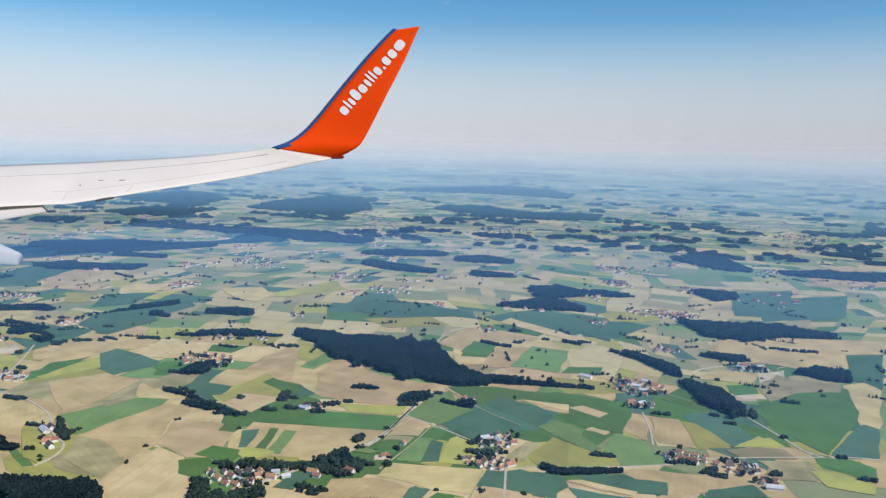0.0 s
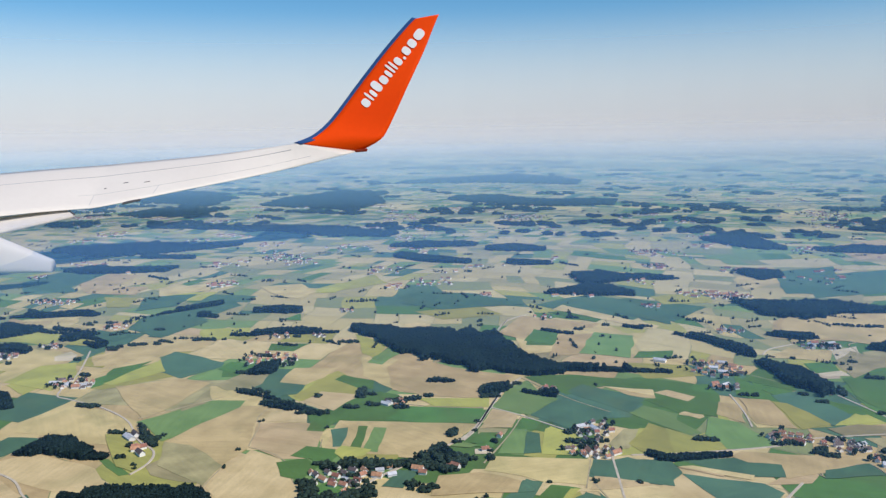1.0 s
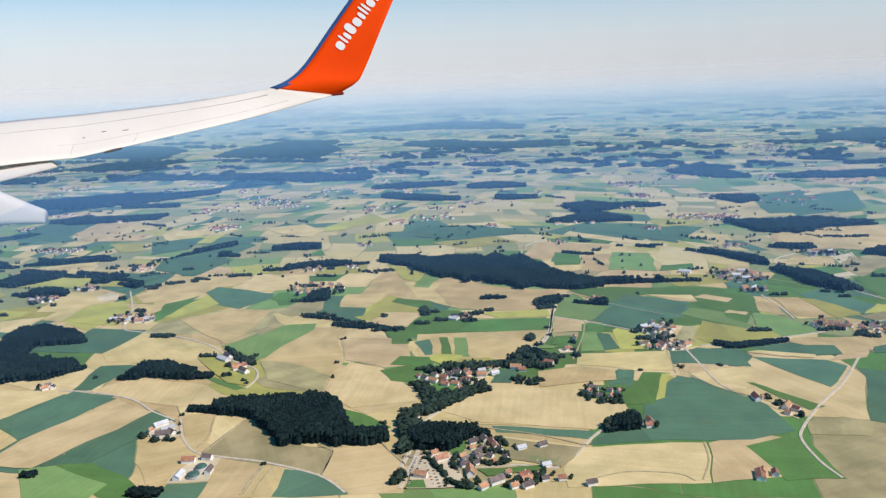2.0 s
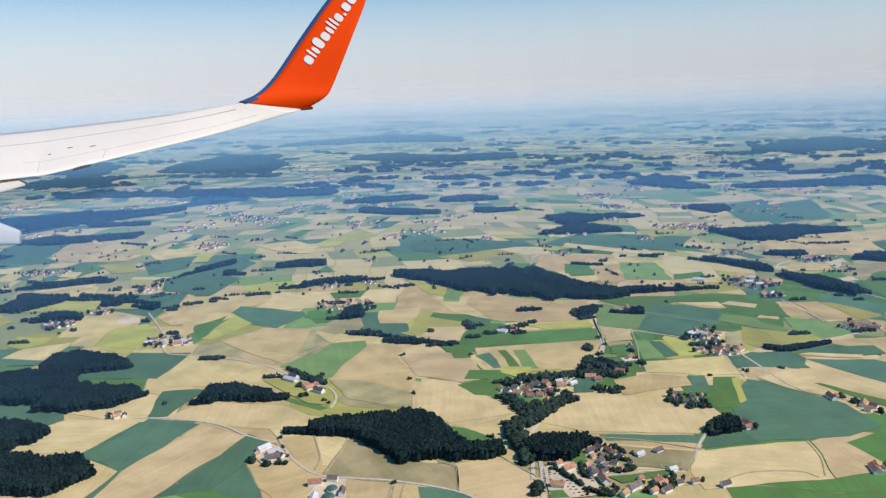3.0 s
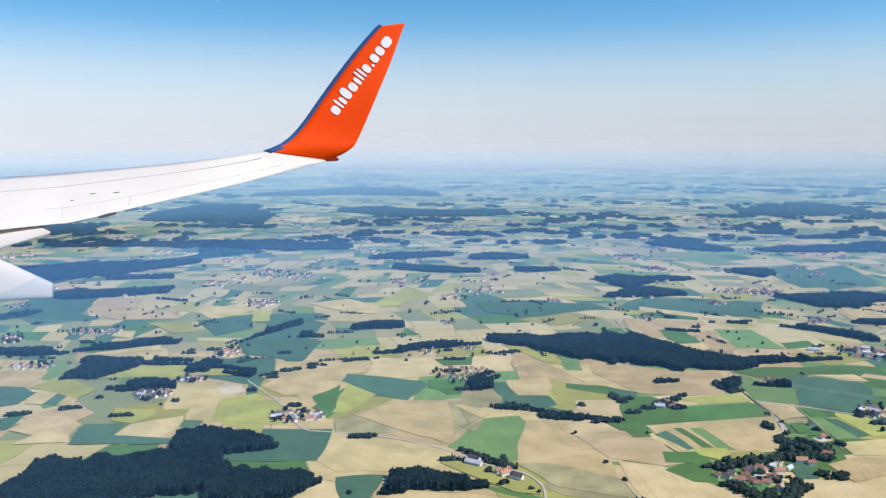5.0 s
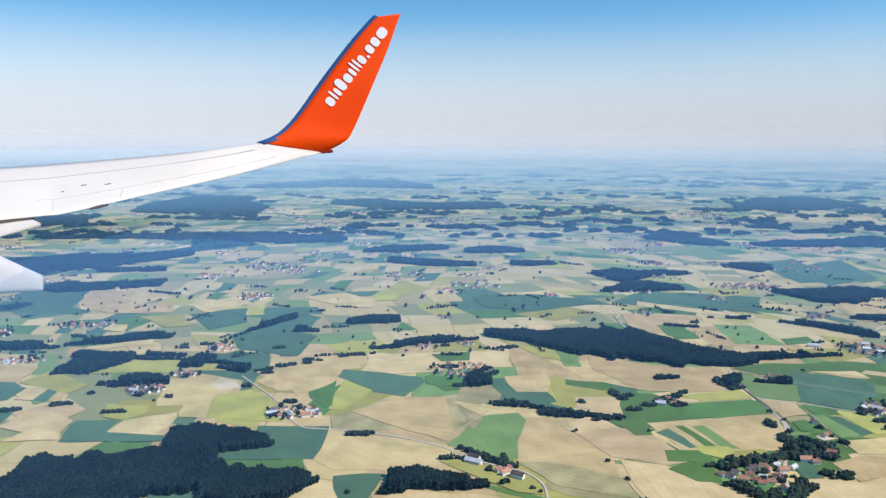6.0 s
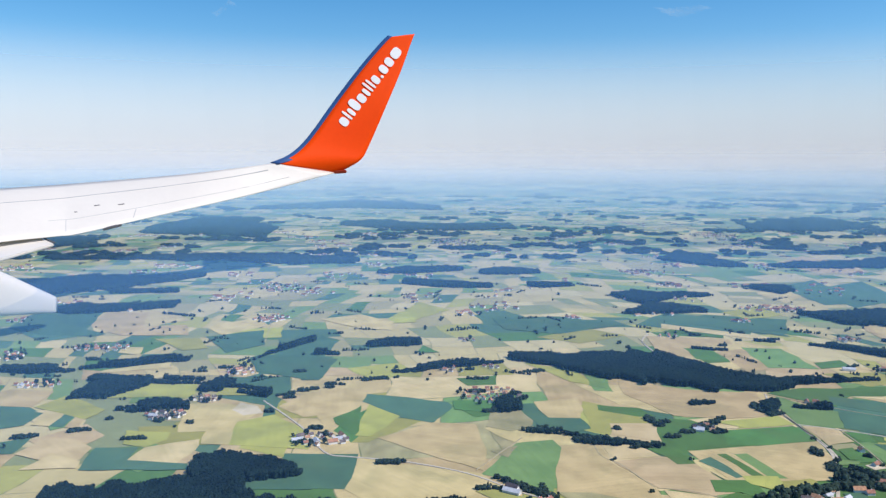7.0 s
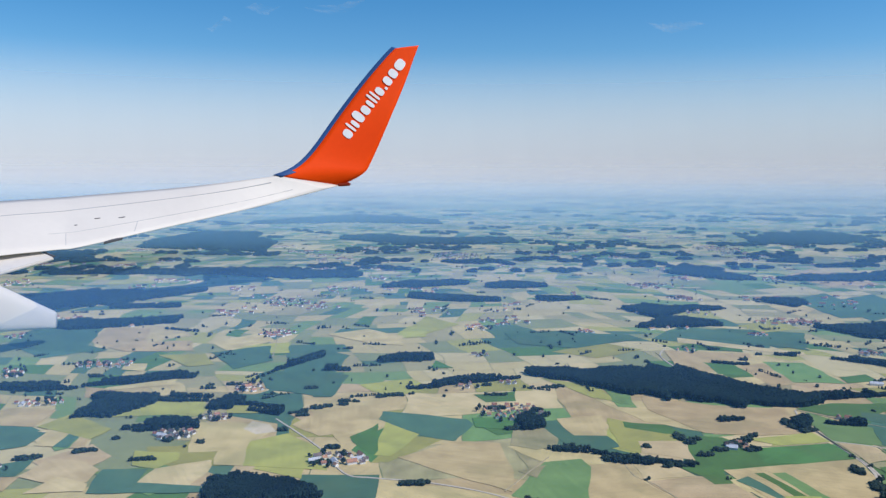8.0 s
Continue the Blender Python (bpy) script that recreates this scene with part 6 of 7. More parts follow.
village(-27.3, 224.3, 3.4, 2.6, 4)
village(-15.9, 226.7, 2.0, 2.0, 4)
village(-160.3, 244.0, 8.7, 6.5, 22)
village(-130.2, 254.3, 5.1, 4.2, 12)
village(-134.7, 214.4, 5.5, 2.4, 9)
village(-126.0, 168.6, 3.6, 2.7, 10)
village(-177.3, 297.5, 4.3, 4.7, 6)
village(107.1, 170.5, 4.6, 2.7, 13)
village(116.8, 168.1, 4.4, 2.6, 12)
village(122.5, 162.2, 2.3, 2.1, 5)
village(97.4, 200.5, 1.1, 1.3, 2)
village(126.5, 240.9, 4.6, 2.4, 6)
village(105.7, 255.7, 3.2, 2.1, 5)
village(83.9, 370.4, 4.8, 4.5, 6)
village(83.3, 414.0, 11.9, 5.6, 15)
village(112.8, 309.0, 4.7, 3.0, 8)
village(80.0, 286.8, 2.0, 1.8, 2)
village(199.0, 608.1, 18.0, 20.0, 40)
village(86.2, 123.2, 1.6, 1.6, 3)
village(82.9, 128.5, 1.1, 1.1, 2)
village(76.9, 100.7, 1.5, 0.8, 3)
# single houses: pattern, x, y, turn, size
house_at(1, 26.8, 132.5, -25, 1.44)
house_at(1, 26.5, 134.8, -16, 1.44)
house_at(1, 29.0, 131.8, -12, 1.44)
house_at(1, 27.2, 131.3, -12, 1.44)
house_at(2, 28.6, 137.7, -12, 1.44)
house_at(1, 30.9, 133.9, -10, 1.44)
house_at(3, 33.6, 136.5, -1, 0.93)
house_at(1, 34.5, 140.5, 18, 1.32)
house_at(4, 36.0, 137.7, 33, 0.72)
house_at(2, 30.7, 132.6, -13, 1.44)
house_at(1, 41.2, 139.6, 1, 1.44)
house_at(2, 27.4, 136.3, -22, 1.44)
house_at(1, 30.9, 136.5, 49, 1.27)
house_at(1, 56.9, 191.6, 62, 1.44)
house_at(1, 59.0, 191.2, -42, 1.44)
house_at(4, 122.9, 160.3, 3, 1.40)
house_at(4, 83.7, 219.7, -19, 1.44)
house_at(5, -16.6, 106.9, 18, 1.44)
house_at(4, -17.0, 109.2, 43, 1.00)
house_at(4, -19.0, 110.8, 50, 1.07)
house_at(2, -15.5, 107.8, -33, 1.42)
house_at(1, -19.6, 108.4, 60, 0.83)
house_at(3, 28.6, 96.5, -14, 0.98)
house_at(3, 30.8, 101.7, 36, 1.06)
house_at(1, 29.5, 103.5, 31, 1.11)
house_at(3, 35.6, 98.0, -80, 1.23)
house_at(5, 39.6, 95.6, 41, 1.44)
house_at(1, 43.4, 97.6, 30, 1.44)
house_at(0, 43.9, 96.3, 34, 1.32)
house_at(2, 46.4, 96.7, 22, 0.97)
house_at(0, 48.8, 97.1, 13, 0.88)
house_at(5, 52.9, 96.0, 23, 0.90)
house_at(2, 35.0, 107.7, 35, 1.39)
house_at(2, 36.7, 108.7, -63, 1.43)
house_at(1, 38.0, 107.6, -63, 1.44)
house_at(1, 38.6, 106.5, -68, 1.37)
house_at(2, 36.0, 103.9, 47, 1.23)
house_at(2, 38.1, 103.2, -30, 0.93)
house_at(2, 36.4, 102.5, 42, 1.01)
house_at(2, 34.5, 101.6, 44, 1.28)
house_at(2, 34.5, 100.2, 37, 1.15)
house_at(2, 36.4, 100.9, 40, 1.04)
house_at(1, 38.6, 101.3, 32, 1.00)
house_at(1, 33.9, 102.8, 38, 1.06)
house_at(2, 40.4, 102.7, -34, 0.83)
house_at(2, 39.4, 105.3, -42, 0.90)
house_at(2, 36.7, 105.5, 38, 0.99)
house_at(1, 35.1, 105.6, 36, 0.93)
house_at(4, 42.6, 106.2, 33, 0.69)
house_at(2, 45.8, 107.4, 32, 1.26)
house_at(4, 46.5, 101.0, 27, 0.63)
house_at(1, 37.9, 93.8, 48, 1.40)
house_at(4, 57.4, 114.5, 28, 0.63)
cars(27.0, 101.7, 26.8, 97.4, 7)
cars(27.8, 101.4, 27.7, 97.2, 7)
cars(32.4, 102.5, 33.4, 98.6, 8)
cars(33.2, 102.6, 33.9, 97.9, 8)
cars(28.6, 100.3, 30.8, 94.3, 7)
cars(30.2, 98.1, 31.8, 93.6, 6)
cars(28.9, 102.0, 30.3, 99.4, 4)
cars(37.9, 105.2, 40.3, 104.1, 4)
cars(45.0, 102.3, 47.9, 101.2, 5)
cars(27.3, 94.9, 27.1, 92.9, 3)
house_at(1, 42.2, 94.4, 34, 1.21)
house_at(2, 44.1, 94.7, 36, 1.40)
house_at(1, 41.1, 98.2, 33, 0.92)
house_at(5, 25.1, 138.4, -30, 1.01)
house_at(0, 24.8, 133.0, -31, 1.44)
house_at(2, 22.9, 134.4, -46, 1.44)
house_at(0, 30.7, 138.0, -48, 1.29)
house_at(1, 21.6, 135.1, -58, 1.32)
house_at(2, 24.5, 135.9, -36, 1.22)
house_at(4, 28.6, 133.9, -18, 0.63)
house_at(4, 33.3, 138.9, 25, 0.70)
house_at(2, 23.6, 131.6, -35, 1.18)
house_at(3, 39.9, 140.8, -4, 1.05)
house_at(3, 46.0, 143.5, -22, 1.21)
house_at(1, 50.1, 152.3, 25, 1.44)
house_at(1, 51.6, 159.8, -95, 1.44)
house_at(0, 24.4, 116.1, -36, 1.20)
house_at(2, 22.9, 115.3, -34, 0.96)
house_at(1, 30.1, 129.1, -100, 1.44)
house_at(4, 23.9, 173.7, -35, 0.71)
cars(30.2, 129.9, 30.0, 128.0, 3)
cars(28.3, 135.2, 28.4, 134.4, 2)
house_at(4, -21.7, 143.0, -33, 1.44)
house_at(5, -21.4, 144.6, -41, 1.44)
house_at(0, -16.0, 139.0, 46, 1.44)
house_at(5, -14.5, 136.4, -35, 1.44)
house_at(3, -16.6, 137.9, 34, 0.86)
house_at(1, -17.6, 139.1, 43, 1.27)


def far_country():
    """Strips of wood, copses and hamlets far out, too many to count."""
    rng = random.Random(23)
    spots = []
    for _ in range(520):
        y = 470 + 2300 * rng.random() ** 1.5
        x = rng.uniform(-0.78, 0.78) * y + 20
        gap = 2.4 + y / 330
        for _ in range(rng.randint(1, 5)):
            long, deep = rng.uniform(2, 13) * (0.5 + y / 1600), rng.uniform(2, 7) * (0.5 + y / 1600)
            n = int(min(300, 4 * long * deep / gap ** 2 * 0.8))
            lean = rng.uniform(-0.7, 0.7)
            for _ in range(n):
                a, q = rng.uniform(0, 6.283), rng.random() ** 0.5
                q *= 0.75 + 0.5 * noise.noise(Vector((x * 0.3 + math.cos(a) * 1.7, y, math.sin(a) * 1.7)))
                u, v = math.cos(a) * q * long, math.sin(a) * q * deep
                spots.append((x + u, y + v + lean * u, gap * rng.uniform(0.6, 1.0), rng.uniform(1.2, 2.3) * (1 + y / 4000), rng.choice(FARTREE)))
            x += rng.uniform(-22, 22) * (0.6 + y / 1500)
            y += rng.uniform(-14, 14) * (0.6 + y / 1500)
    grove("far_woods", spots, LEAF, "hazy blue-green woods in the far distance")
    spots = []
    for _ in range(1250):
        y = 215 + 800 * rng.random() ** 1.3
        x = rng.uniform(-0.72, 0.72) * y + 15
        lean, n = rng.uniform(0, 3.14), rng.choice((1, 1, 1, 2, 2, 3, 5, 9, 14))
        for k in range(n):
            along = (k - n / 2) * 0.55
            spots.append((x + along * math.cos(lean) + rng.uniform(-0.4, 0.4), y + along * math.sin(lean) + rng.uniform(-0.4, 0.4), rng.uniform(0.16, 0.5), rng.uniform(0.35, 1.1), rng.choice(ROUND)))
    spots += far_trees
    grove("field_trees", spots, BROADLEAF, "scattered hedge trees and bushes along field edges", "trees")
    for _ in range(230):
        y = 300 + 900 * rng.random()
        x = rng.uniform(-0.72, 0.72) * y + 20
        for _ in range(rng.randint(3, 16)):
            far_walls.append((x + rng.gauss(0, 5), y + rng.gauss(0, 5), rng.uniform(0, 180), rng.randrange(6)))
    far_houses()


def digester(x, y, r, h):
    tank = new("digester_tank")
    bm = bmesh.new()
    bmesh.ops.create_cone(bm, cap_ends=True, segments=24, radius1=r, radius2=r, depth=h, matrix=Matrix.Translation((0, 0, h / 2)))
    part("wall", bm, SHEET, tank, "grey concrete ring wall")
    bm = bmesh.new()
    bmesh.ops.create_uvsphere(bm, u_segments=24, v_segments=10, radius=1, matrix=Matrix.LocRotScale((0, 0, h), None, (r * 1.03, r * 1.03, r * 0.42)))
    bmesh.ops.delete(bm, geom=[v for v in bm.verts if v.co.z < h - 0.02], context="VERTS")
    part("dome", bm, TANK, tank, "dark green domed cover", True)
    tank.location = (x, y, 0.1)
    tagged(tank, "round biogas tank with a dark green dome", "tank", "tanks of the biogas yard")


digester(-5.0, 96.4, 0.85, 0.4)
digester(-5.1, 93.9, 0.95, 0.4)
for pick, x, y, turn in ((5, -3.3, 95.4, 93), (4, -7.2, 93.6, 92), (5, -5.4, 99.4, -6), (3, -7.9, 98.2, 8)):
    copy_thing(HOUSES[pick], pose(x, y, 0.1, 0, 0, turn))


far_country()


def cirrus(x, y, z, long, lean, seed):
    """A faint streak of high cloud: a thin, ragged sheet."""
    m = CIRRUS
    rng = random.Random(seed)
    verts, faces = [], []
    n = 24
    for i in range(n + 1):
        q = i / n
        wide = 22 * math.sin(math.pi * q) ** 0.7 * rng.uniform(0.7, 1.2)
        mx, mz = x + long * (q - 0.5), z + lean * long * (q - 0.5) + 14 * math.sin(5 * q + seed)
        verts += [(mx, y, mz - wide), (mx + 5, y + 30, mz + wide)]
        if i:
            a = 2 * i
            faces.append((a - 2, a, a + 1, a - 1))
    tagged(mesh_object("cirrus_cloud", verts, faces, m), "faint white wisp of cirrus cloud", "cloud", kind="structure")


def cirrus_material():
    m = bpy.data.materials.new("cirrus")
    m.use_nodes = True
    n, link = m.node_tree.nodes, m.node_tree.links.new
    n.remove(n["Principled BSDF"])
    dif, tra, both, clear, mix = (n.new("ShaderNode" + k) for k in ("BsdfDiffuse", "BsdfTranslucent", "MixShader", "BsdfTransparent", "MixShader"))
    both.inputs[0].default_value = 0.5
    for k in (dif, tra):
        k.inputs["Color"].default_value = (0.95, 0.95, 0.95, 1)
    link(dif.outputs[0], both.inputs[1])
    link(tra.outputs[0], both.inputs[2])
    co, stretch, tex, thin = n.new("ShaderNodeNewGeometry"), n.new("ShaderNodeMapping"), n.new("ShaderNodeTexNoise"), n.new("ShaderNodeMapRange")
    stretch.inputs["Scale"].default_value = (0.012, 0.02, 0.05)
    tex.inputs["Detail"].default_value = 4
    tex.inputs["Scale"].default_value = 1.0
    link(co.outputs["Position"], stretch.inputs["Vector"])
    link(stretch.outputs["Vector"], tex.inputs["Vector"])
    for key, value in (("From Min", 0.36), ("From Max", 0.85), ("To Min", 0.0), ("To Max", 0.22)):
        thin.inputs[key].default_value = value
    link(tex.outputs["Fac"], thin.inputs["Value"])
    link(thin.outputs["Result"], mix.inputs[0])
    link(clear.outputs[0], mix.inputs[1])
    link(both.outputs[0], mix.inputs[2])
    link(mix.outputs[0], n["Material Output"].inputs["Surface"])
    return m


CIRRUS = cirrus_material()
cirrus(-580, 3300, 720, 137, 0.17, 1)
cirrus(-274, 3300, 735, 258, 0.20, 2)
cirrus(1121, 3300, 675, 253, -0.05, 3)
cirrus(-752, 3300, 654, 91, 0.10, 4)


# ---- the aircraft's wing ----
WING_STATIONS = [   # leading edge, trailing edge
    ((-224.2, 320.0, 43.8), (-197.2, 272.0, 27.4)),
    ((-205.1, 345.0, 45.5), (-185.1, 302.0, 28.1)),
    ((-189.1, 361.0, 46.5), (-173.6, 322.0, 28.2)),
    ((-179.8, 368.0, 47.3), (-167.8, 329.0, 28.6)),
    ((-148.5, 388.0, 50.0), (-146.3, 357.0, 33.5)),
    ((-124.9, 400.0, 52.8), (-112.5, 396.0, 41.1)),
    ((-105.9, 410.0, 55.5), (-75.5, 425.0, 50.9)),
]
WINGLET = [
    ((-104.4, 411.0, 55.8), (-74.2, 426.0, 50.9)),
    ((-95.4, 416.0, 59.5), (-63.1, 428.0, 56.8)),
    ((-86.9, 422.0, 68.2), (-58.4, 431.0, 63.9)),
    ((-73.9, 431.0, 87.5), (-48.1, 437.0, 87.6)),
    ((-60.9, 438.0, 105.5), (-40.9, 443.0, 105.1)),
    ((-50.5, 443.0, 118.3), (-36.0, 447.0, 118.8)),
    ((-46.0, 445.0, 123.1), (-33.5, 449.0, 125.4)),
]


def loft(stations, thick, outward, start=0.0, stop=1.0, steps=10, refine=4):
    """A blade: an airfoil section run along its stations. outward gives the way of its lower face at each."""
    bm = bmesh.new()
    fine = []
    n = len(stations)
    for i in range(n - 1):
        for k in range(refine):
            t = k / refine
            pick = [stations[min(max(i + j, 0), n - 1)] for j in (-1, 0, 1, 2)]
            row = []
            for e in (0, 1):
                a, b, c, d = (Vector(p[e]) for p in pick)
                row.append(0.5 * (2 * b + (c - a) * t + (2 * a - 5 * b + 4 * c - d) * t * t + (3 * b - a - 3 * c + d) * t ** 3))
            fine.append((row, i + t))
    fine.append(([Vector(p) for p in stations[-1]], n - 1))
    rings = []
    mids = [(r[0] + r[1]) / 2 for r, _ in fine]
    for i, ((le, te), at) in enumerate(fine):
        chord = te - le
        if outward:
            low = outward(at / (n - 1)).normalized()
        else:
            low = chord.cross(mids[min(i + 1, len(mids) - 1)] - mids[max(i - 1, 0)]).normalized()
            if low.y - low.z < 0:
                low = -low
        th = thick * chord.length
        ring = []
        for side in (-1, 1):
            for j in range(steps + 1):
                s = j / steps if side < 0 else 1 - j / steps
                q = start + (stop - start) * s
                camber = 2.2 * (math.sqrt(max(q, 0)) * (1 - q)) if q < 1 else 0
                h = th * camber * (0.45 if side < 0 else 0.65) + 0.15
                ring.append(bm.verts.new(le + chord * q + low * h * side))
        rings.append(ring)
    for a, b in zip(rings, rings[1:]):
        k = len(a)
        for j in range(k):
            bm.faces.new((a[j], a[(j + 1) % k], b[(j + 1) % k], b[j]))
    bm.faces.new(rings[0])
    bm.faces.new(list(reversed(rings[-1])))
    bmesh.ops.recalc_face_normals(bm, faces=bm.faces)
    return bm


def strip(points, width, up, lift):
    bm = bmesh.new()
    rows = []
    for i, p in enumerate(points):
        p = Vector(p)
        way = (Vector(points[min(i + 1, len(points) - 1)]) - Vector(points[max(i - 1, 0)])).normalized()
        side = way.cross(up).normalized() * width / 2
        rows.append([bm.verts.new(p + side + up * lift), bm.verts.new(p - side + up * lift), bm.verts.new(p - side + up * (lift - 0.4)), bm.verts.new(p + side + up * (lift - 0.4))])
    for a, b in zip(rows, rows[1:]):
        for j in range(4):
            bm.faces.new((a[j], a[(j + 1) % 4], b[(j + 1) % 4], b[j]))
    bm.faces.new(rows[0])
    bm.faces.new(list(reversed(rows[-1])))
    bmesh.ops.recalc_face_normals(bm, faces=bm.faces)
    return bm


def slab(corners, thick):
    """A plate with bevelled edges."""
    bm = bmesh.new()
    a = [Vector(c) for c in corners]
    n = (a[1] - a[0]).cross(a[2] - a[0]).normalized()
    if n.z < 0:
        n = -n
    lo = [bm.verts.new(p - n * thick) for p in a]
    hi = [bm.verts.new(p) for p in a]
    k = len(a)
    bm.faces.new(hi)
    bm.faces.new(list(reversed(lo)))
    for i in range(k):
        bm.faces.new((lo[i], lo[(i + 1) % k], hi[(i + 1) % k], hi[i]))
    bmesh.ops.recalc_face_normals(bm, faces=bm.faces)
    bmesh.ops.bevel(bm, geom=list(bm.edges), offset=min(thick * 0.3, 0.5), segments=2, affect="EDGES")
    return bm


def build_wing():
    wing = tagged(new("aircraft_wing"), "white airliner wing with an upturned orange-red winglet", "aircraft wing")
    down = lambda t: Vector((0.05, 0.30, -1))
    body = part("wing_panel", loft(WING_STATIONS, 0.055, down), WHITE, wing, "", True)
    fin = part("winglet", loft(WINGLET, 0.035, None), ORANGE, wing, "orange-red painted winglet", True)
    edge = [((l[0] - 1.9, l[1] + 0.2, l[2] + 0.8), tuple(l[i] + (t[i] - l[i]) * q for i in range(3))) for (l, t), q in zip(WINGLET[1:], (0.12, 0.17, 0.19, 0.18, 0.14, 0.06))]
    part("leading_edge", loft([(tuple(WINGLET[0][0][i] + d for i, d in enumerate((-1.6, -0.2, 0.4))), tuple(WINGLET[0][0][i] + d for i, d in enumerate((2.2, 0.0, -0.3))))] + edge, 0.10, None), BLUE, fin, "deep blue leading edge", True)
    # white mark along the winglet: plain upright blocks on its inner face
    def face(v, u):
        i = min(int(v * (len(WINGLET) - 1)), len(WINGLET) - 2)
        q = v * (len(WINGLET) - 1) - i
        le, te = (Vector(WINGLET[i][e]).lerp(Vector(WINGLET[i + 1][e]), q) for e in (0, 1))
        return le + (te - le) * u, te - le
    a, b, chord = face(0.405, 0.345)[0], face(0.822, 0.655)[0], face(0.62, 0.5)[1]
    way = (b - a).normalized()
    into = chord.cross(way).normalized()
    if into.y > 0:
        into = -into
    a, b = a + into * 0.66, b + into * 0.45
    way = (b - a).normalized()
    across = way.cross(into).normalized()
    if across.x < 0:
        across = -across
    at, total = 0.0, (b - a).length
    sizes = ((5.0, 5.2), (1.6, 6.8), (2.6, 5.2), (5.0, 7.2), (5.0, 5.2), (2.6, 5.2), (1.6, 7.2), (1.6, 6.8), (4.4, 5.2), (1.7, 1.7), (4.8, 5.2), (5.2, 5.2), (7.6, 5.2))
    shrink = total / sum(w + 1.3 for w, _ in sizes)
    for width, tall in sizes:
        width *= shrink
        bm = bmesh.new()
        low = a + way * at + across * 2.7
        def rounded(keep):
            ring = []
            for k in range(20):
                q = 2 * math.pi * (k + 0.5) / 20
                sx, sy = (abs(math.cos(q)) ** 0.7) * math.copysign(1, math.cos(q)), (abs(math.sin(q)) ** 0.7) * math.copysign(1, math.sin(q))
                ring.append(low + way * (width / 2 + sx * (width / 2 - keep)) - across * (tall / 2 + sy * (tall / 2 - keep)))
            return ring
        loops = [rounded(0)]
        top = [[bm.verts.new(p + into * 0.06) for p in ring] for ring in loops]
        base = [[bm.verts.new(p - into * 1.0) for p in ring] for ring in loops]
        bm.faces.new(top[0])
        for up_ring, low_ring in zip(top, base):
            for k in range(20):
                n = (k + 1) % 20
                bm.faces.new((up_ring[k], low_ring[k], low_ring[n], up_ring[n]))
        bmesh.ops.recalc_face_normals(bm, faces=bm.faces)
        part("white_mark", bm, MARKWHITE, fin, "plain white painted mark")
        at += width + 1.3 * shrink
    up = Vector((-0.05, -0.30, 1)).normalized()
    def top_of_wing(v, u, lift):
        i = min(int(v * (len(WING_STATIONS) - 1)), len(WING_STATIONS) - 2)
        n = len(WING_STATIONS)
        q = v * (n - 1) - i
        ends = []
        for e in (0, 1):
            p0, p1, p2, p3 = (Vector(WING_STATIONS[min(max(i + j, 0), n - 1)][e]) for j in (-1, 0, 1, 2))
            ends.append(0.5 * (2 * p1 + (p2 - p0) * q + (2 * p0 - 5 * p1 + 4 * p2 - p3) * q * q + (3 * p1 - p0 - 3 * p2 + p3) * q ** 3))
        chord = ends[1] - ends[0]
        return ends[0] + chord * u - down(v).normalized() * (0.055 * chord.length * 2.2 * math.sqrt(u) * (1 - u) * 0.45 + 0.15 + lift)
    part("spoiler_gap", strip([top_of_wing(0.02 + 0.90 * i / 30, 0.36 - 0.06 * i / 30, 0) for i in range(31)], 0.55, up, 0.06), GREYPAINT, body, "thin grey panel joint")
    part("aileron_gap", strip([top_of_wing(0.30 + 0.62 * i / 24, 0.74, 0) for i in range(25)], 0.22, up, 0.05), GREYPAINT, body, "thin grey panel joint")
    for v in (0.40, 0.62, 0.84):
        part("panel_joint", strip([top_of_wing(v, 0.74 + 0.05 * i, 0) for i in range(5)], 0.22, up, 0.05), GREYPAINT, body, "thin grey panel joint")
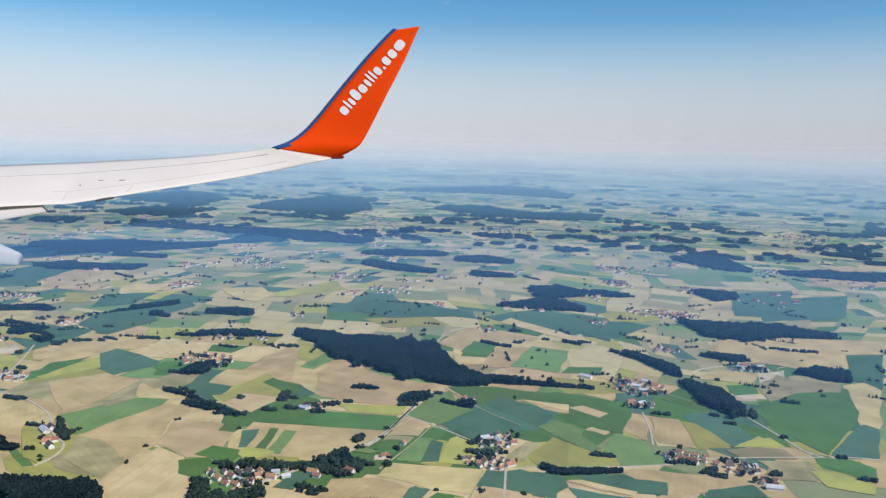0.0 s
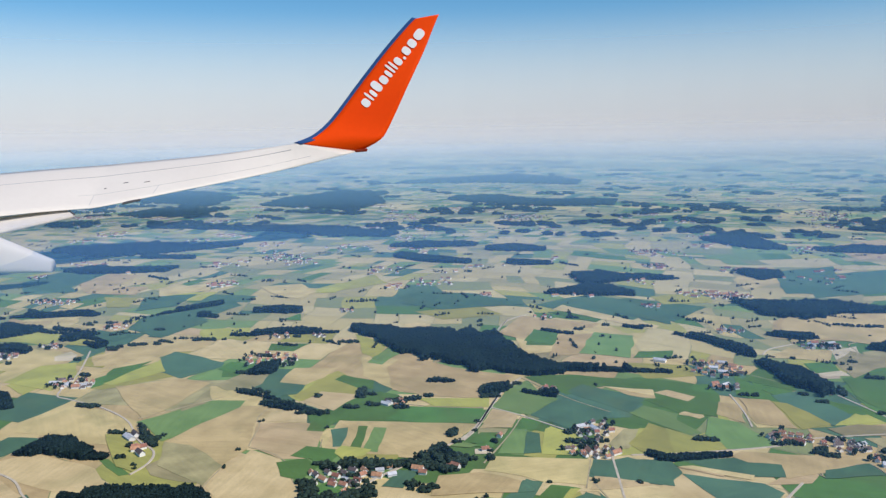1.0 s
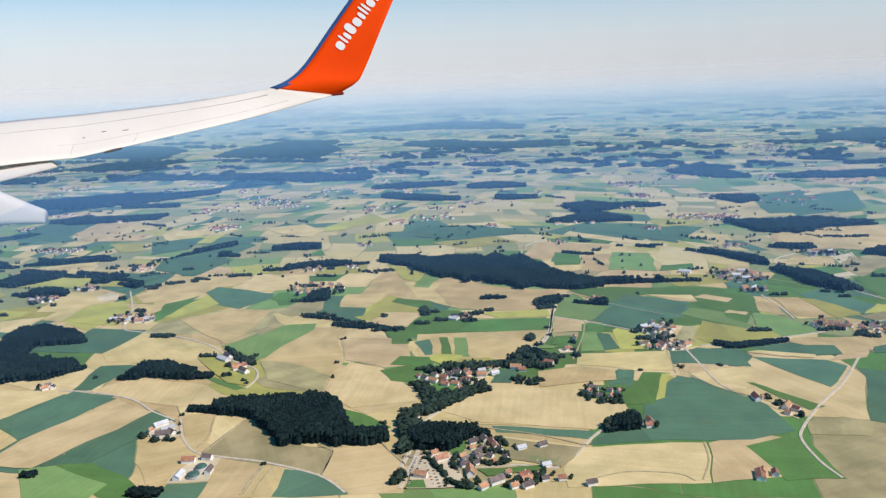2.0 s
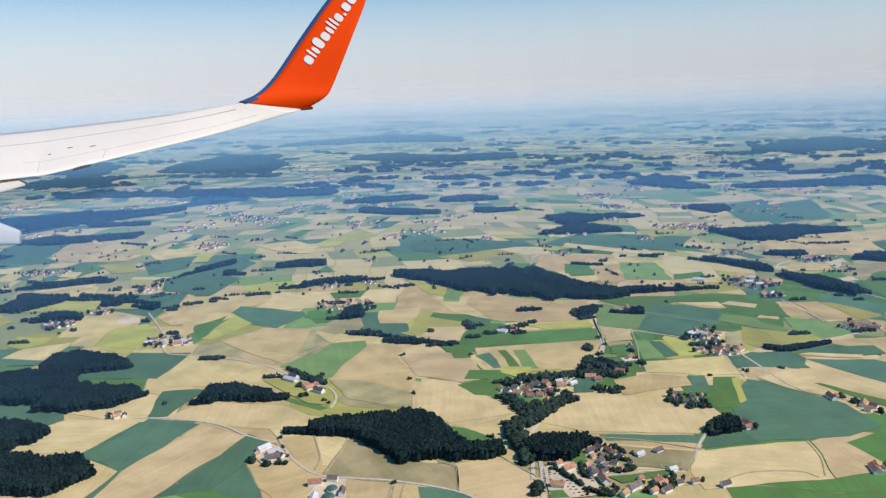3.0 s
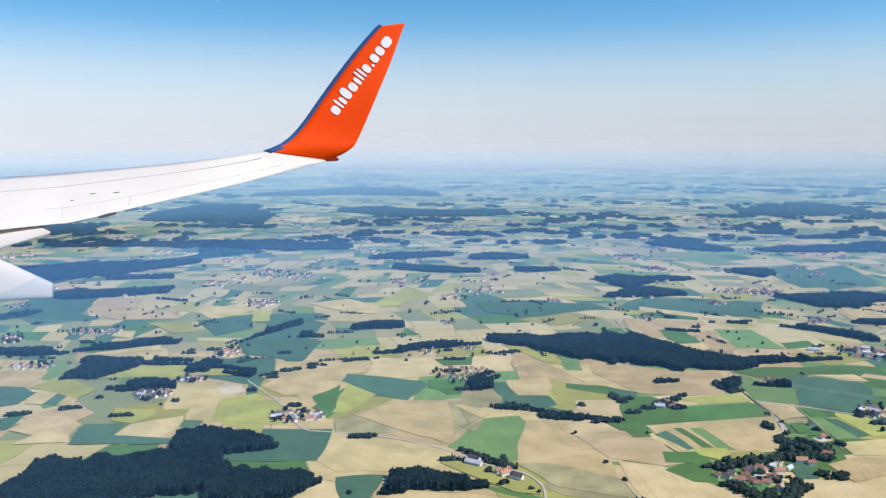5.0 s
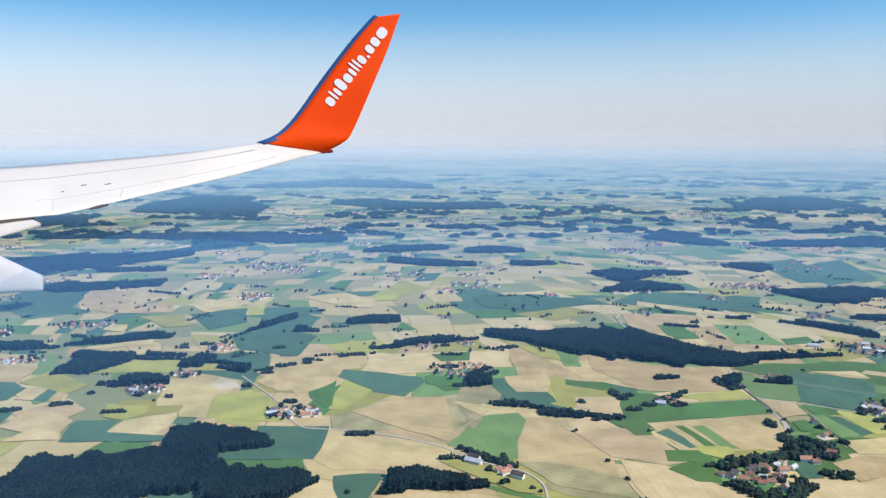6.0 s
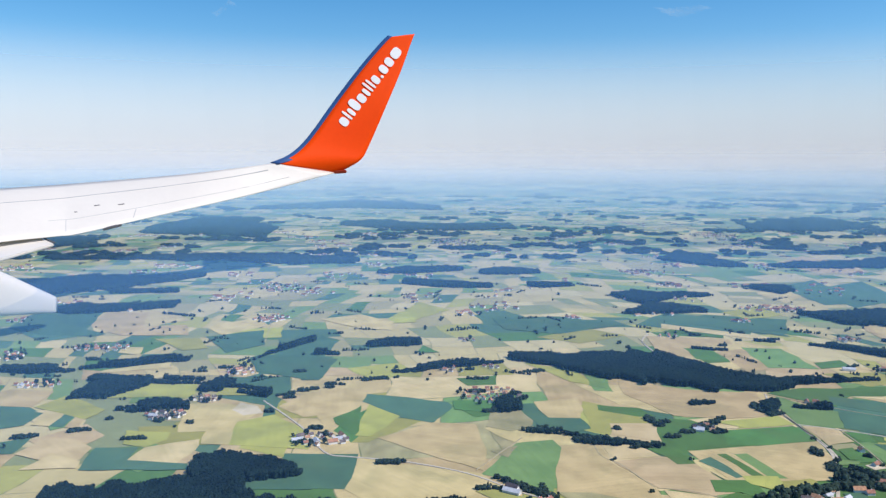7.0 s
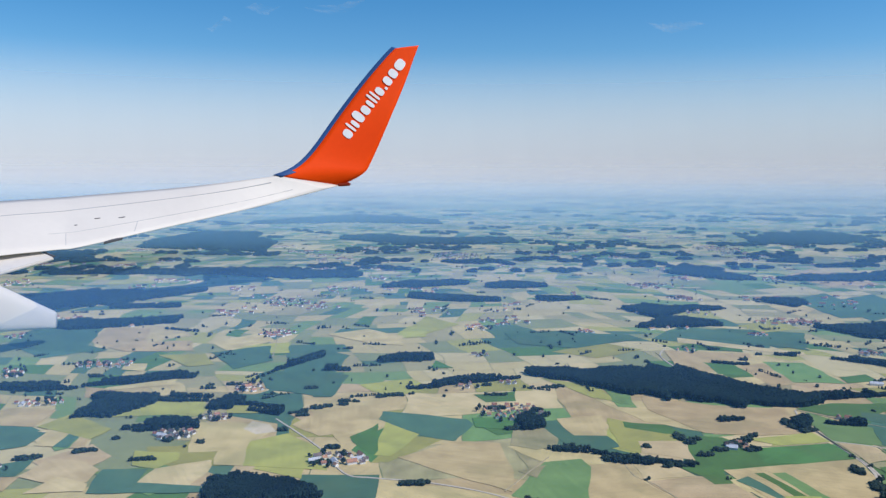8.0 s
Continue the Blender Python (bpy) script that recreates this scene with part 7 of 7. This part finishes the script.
    for v, u in ((0.47, 0.62), (0.53, 0.55), (0.58, 0.60)):
        part("vent", strip([top_of_wing(v, u, 0), top_of_wing(v + 0.012, u, 0)], 0.9, up, 0.05), DARKGAP, body, "small dark vent")
    part("discharger", slab([top_of_wing(0.56, 0.985, 0), top_of_wing(0.60, 0.985, 0), top_of_wing(0.60, 1.03, 0), top_of_wing(0.56, 1.03, 0)], 0.9), DARKGAP, wing, "dark trailing edge fitting")
    part("flap_gap", strip([(-202.6, 281.0, 25.9), (-181.5, 322.0, 28.6), (-172.7, 317.0, 26.0)], 0.7, up, 0.35), DARKGAP, wing, "dark gap ahead of the flap")
    part("flap", slab([(-202.6, 281.0, 25.7), (-181.7, 322.0, 28.4), (-172.7, 317.0, 25.9), (-191.8, 262.0, 19.5)], 1.2), WHITE, wing, "white extended flap")
    bm = bmesh.new()
    rings = []
    for q, wide, tall in ((0, 6.4, 10.6), (0.3, 5.8, 8.6), (0.6, 4.8, 6.2), (0.85, 3.6, 3.9), (0.98, 2.9, 2.8), (1.0, 2.5, 2.4)):
        c = Vector((-178.3, 250.0, 21.9)).lerp(Vector((-159.9, 286.0, 7.9)), q)
        ring = []
        for k in range(20):
            w = 2 * math.pi * k / 20
            sx, sz = (abs(math.cos(w)) ** 0.6) * math.copysign(1, math.cos(w)), (abs(math.sin(w)) ** 0.6) * math.copysign(1, math.sin(w))
            ring.append(bm.verts.new(c + Vector((-0.25, 0.9, 0)) * sx * wide + Vector((0, 0, 1)) * sz * tall))
        rings.append(ring)
    for a, b in zip(rings, rings[1:]):
        for k in range(20):
            bm.faces.new((a[k], a[(k + 1) % 20], b[(k + 1) % 20], b[k]))
    bm.faces.new(rings[0])
    bm.faces.new(list(reversed(rings[-1])))
    bmesh.ops.recalc_face_normals(bm, faces=bm.faces)
    part("flap_track_fairing", bm, WHITE, wing, "blunt white flap track fairing", True)
    part("tip_lamp", slab([(-75.7, 424.0, 52.1), (-69.6, 427.0, 52.7), (-69.0, 424.0, 52.0), (-75.5, 422.0, 51.6)], 1.3), MAROON, wing, "dark orange tip lamp housing")


build_wing()
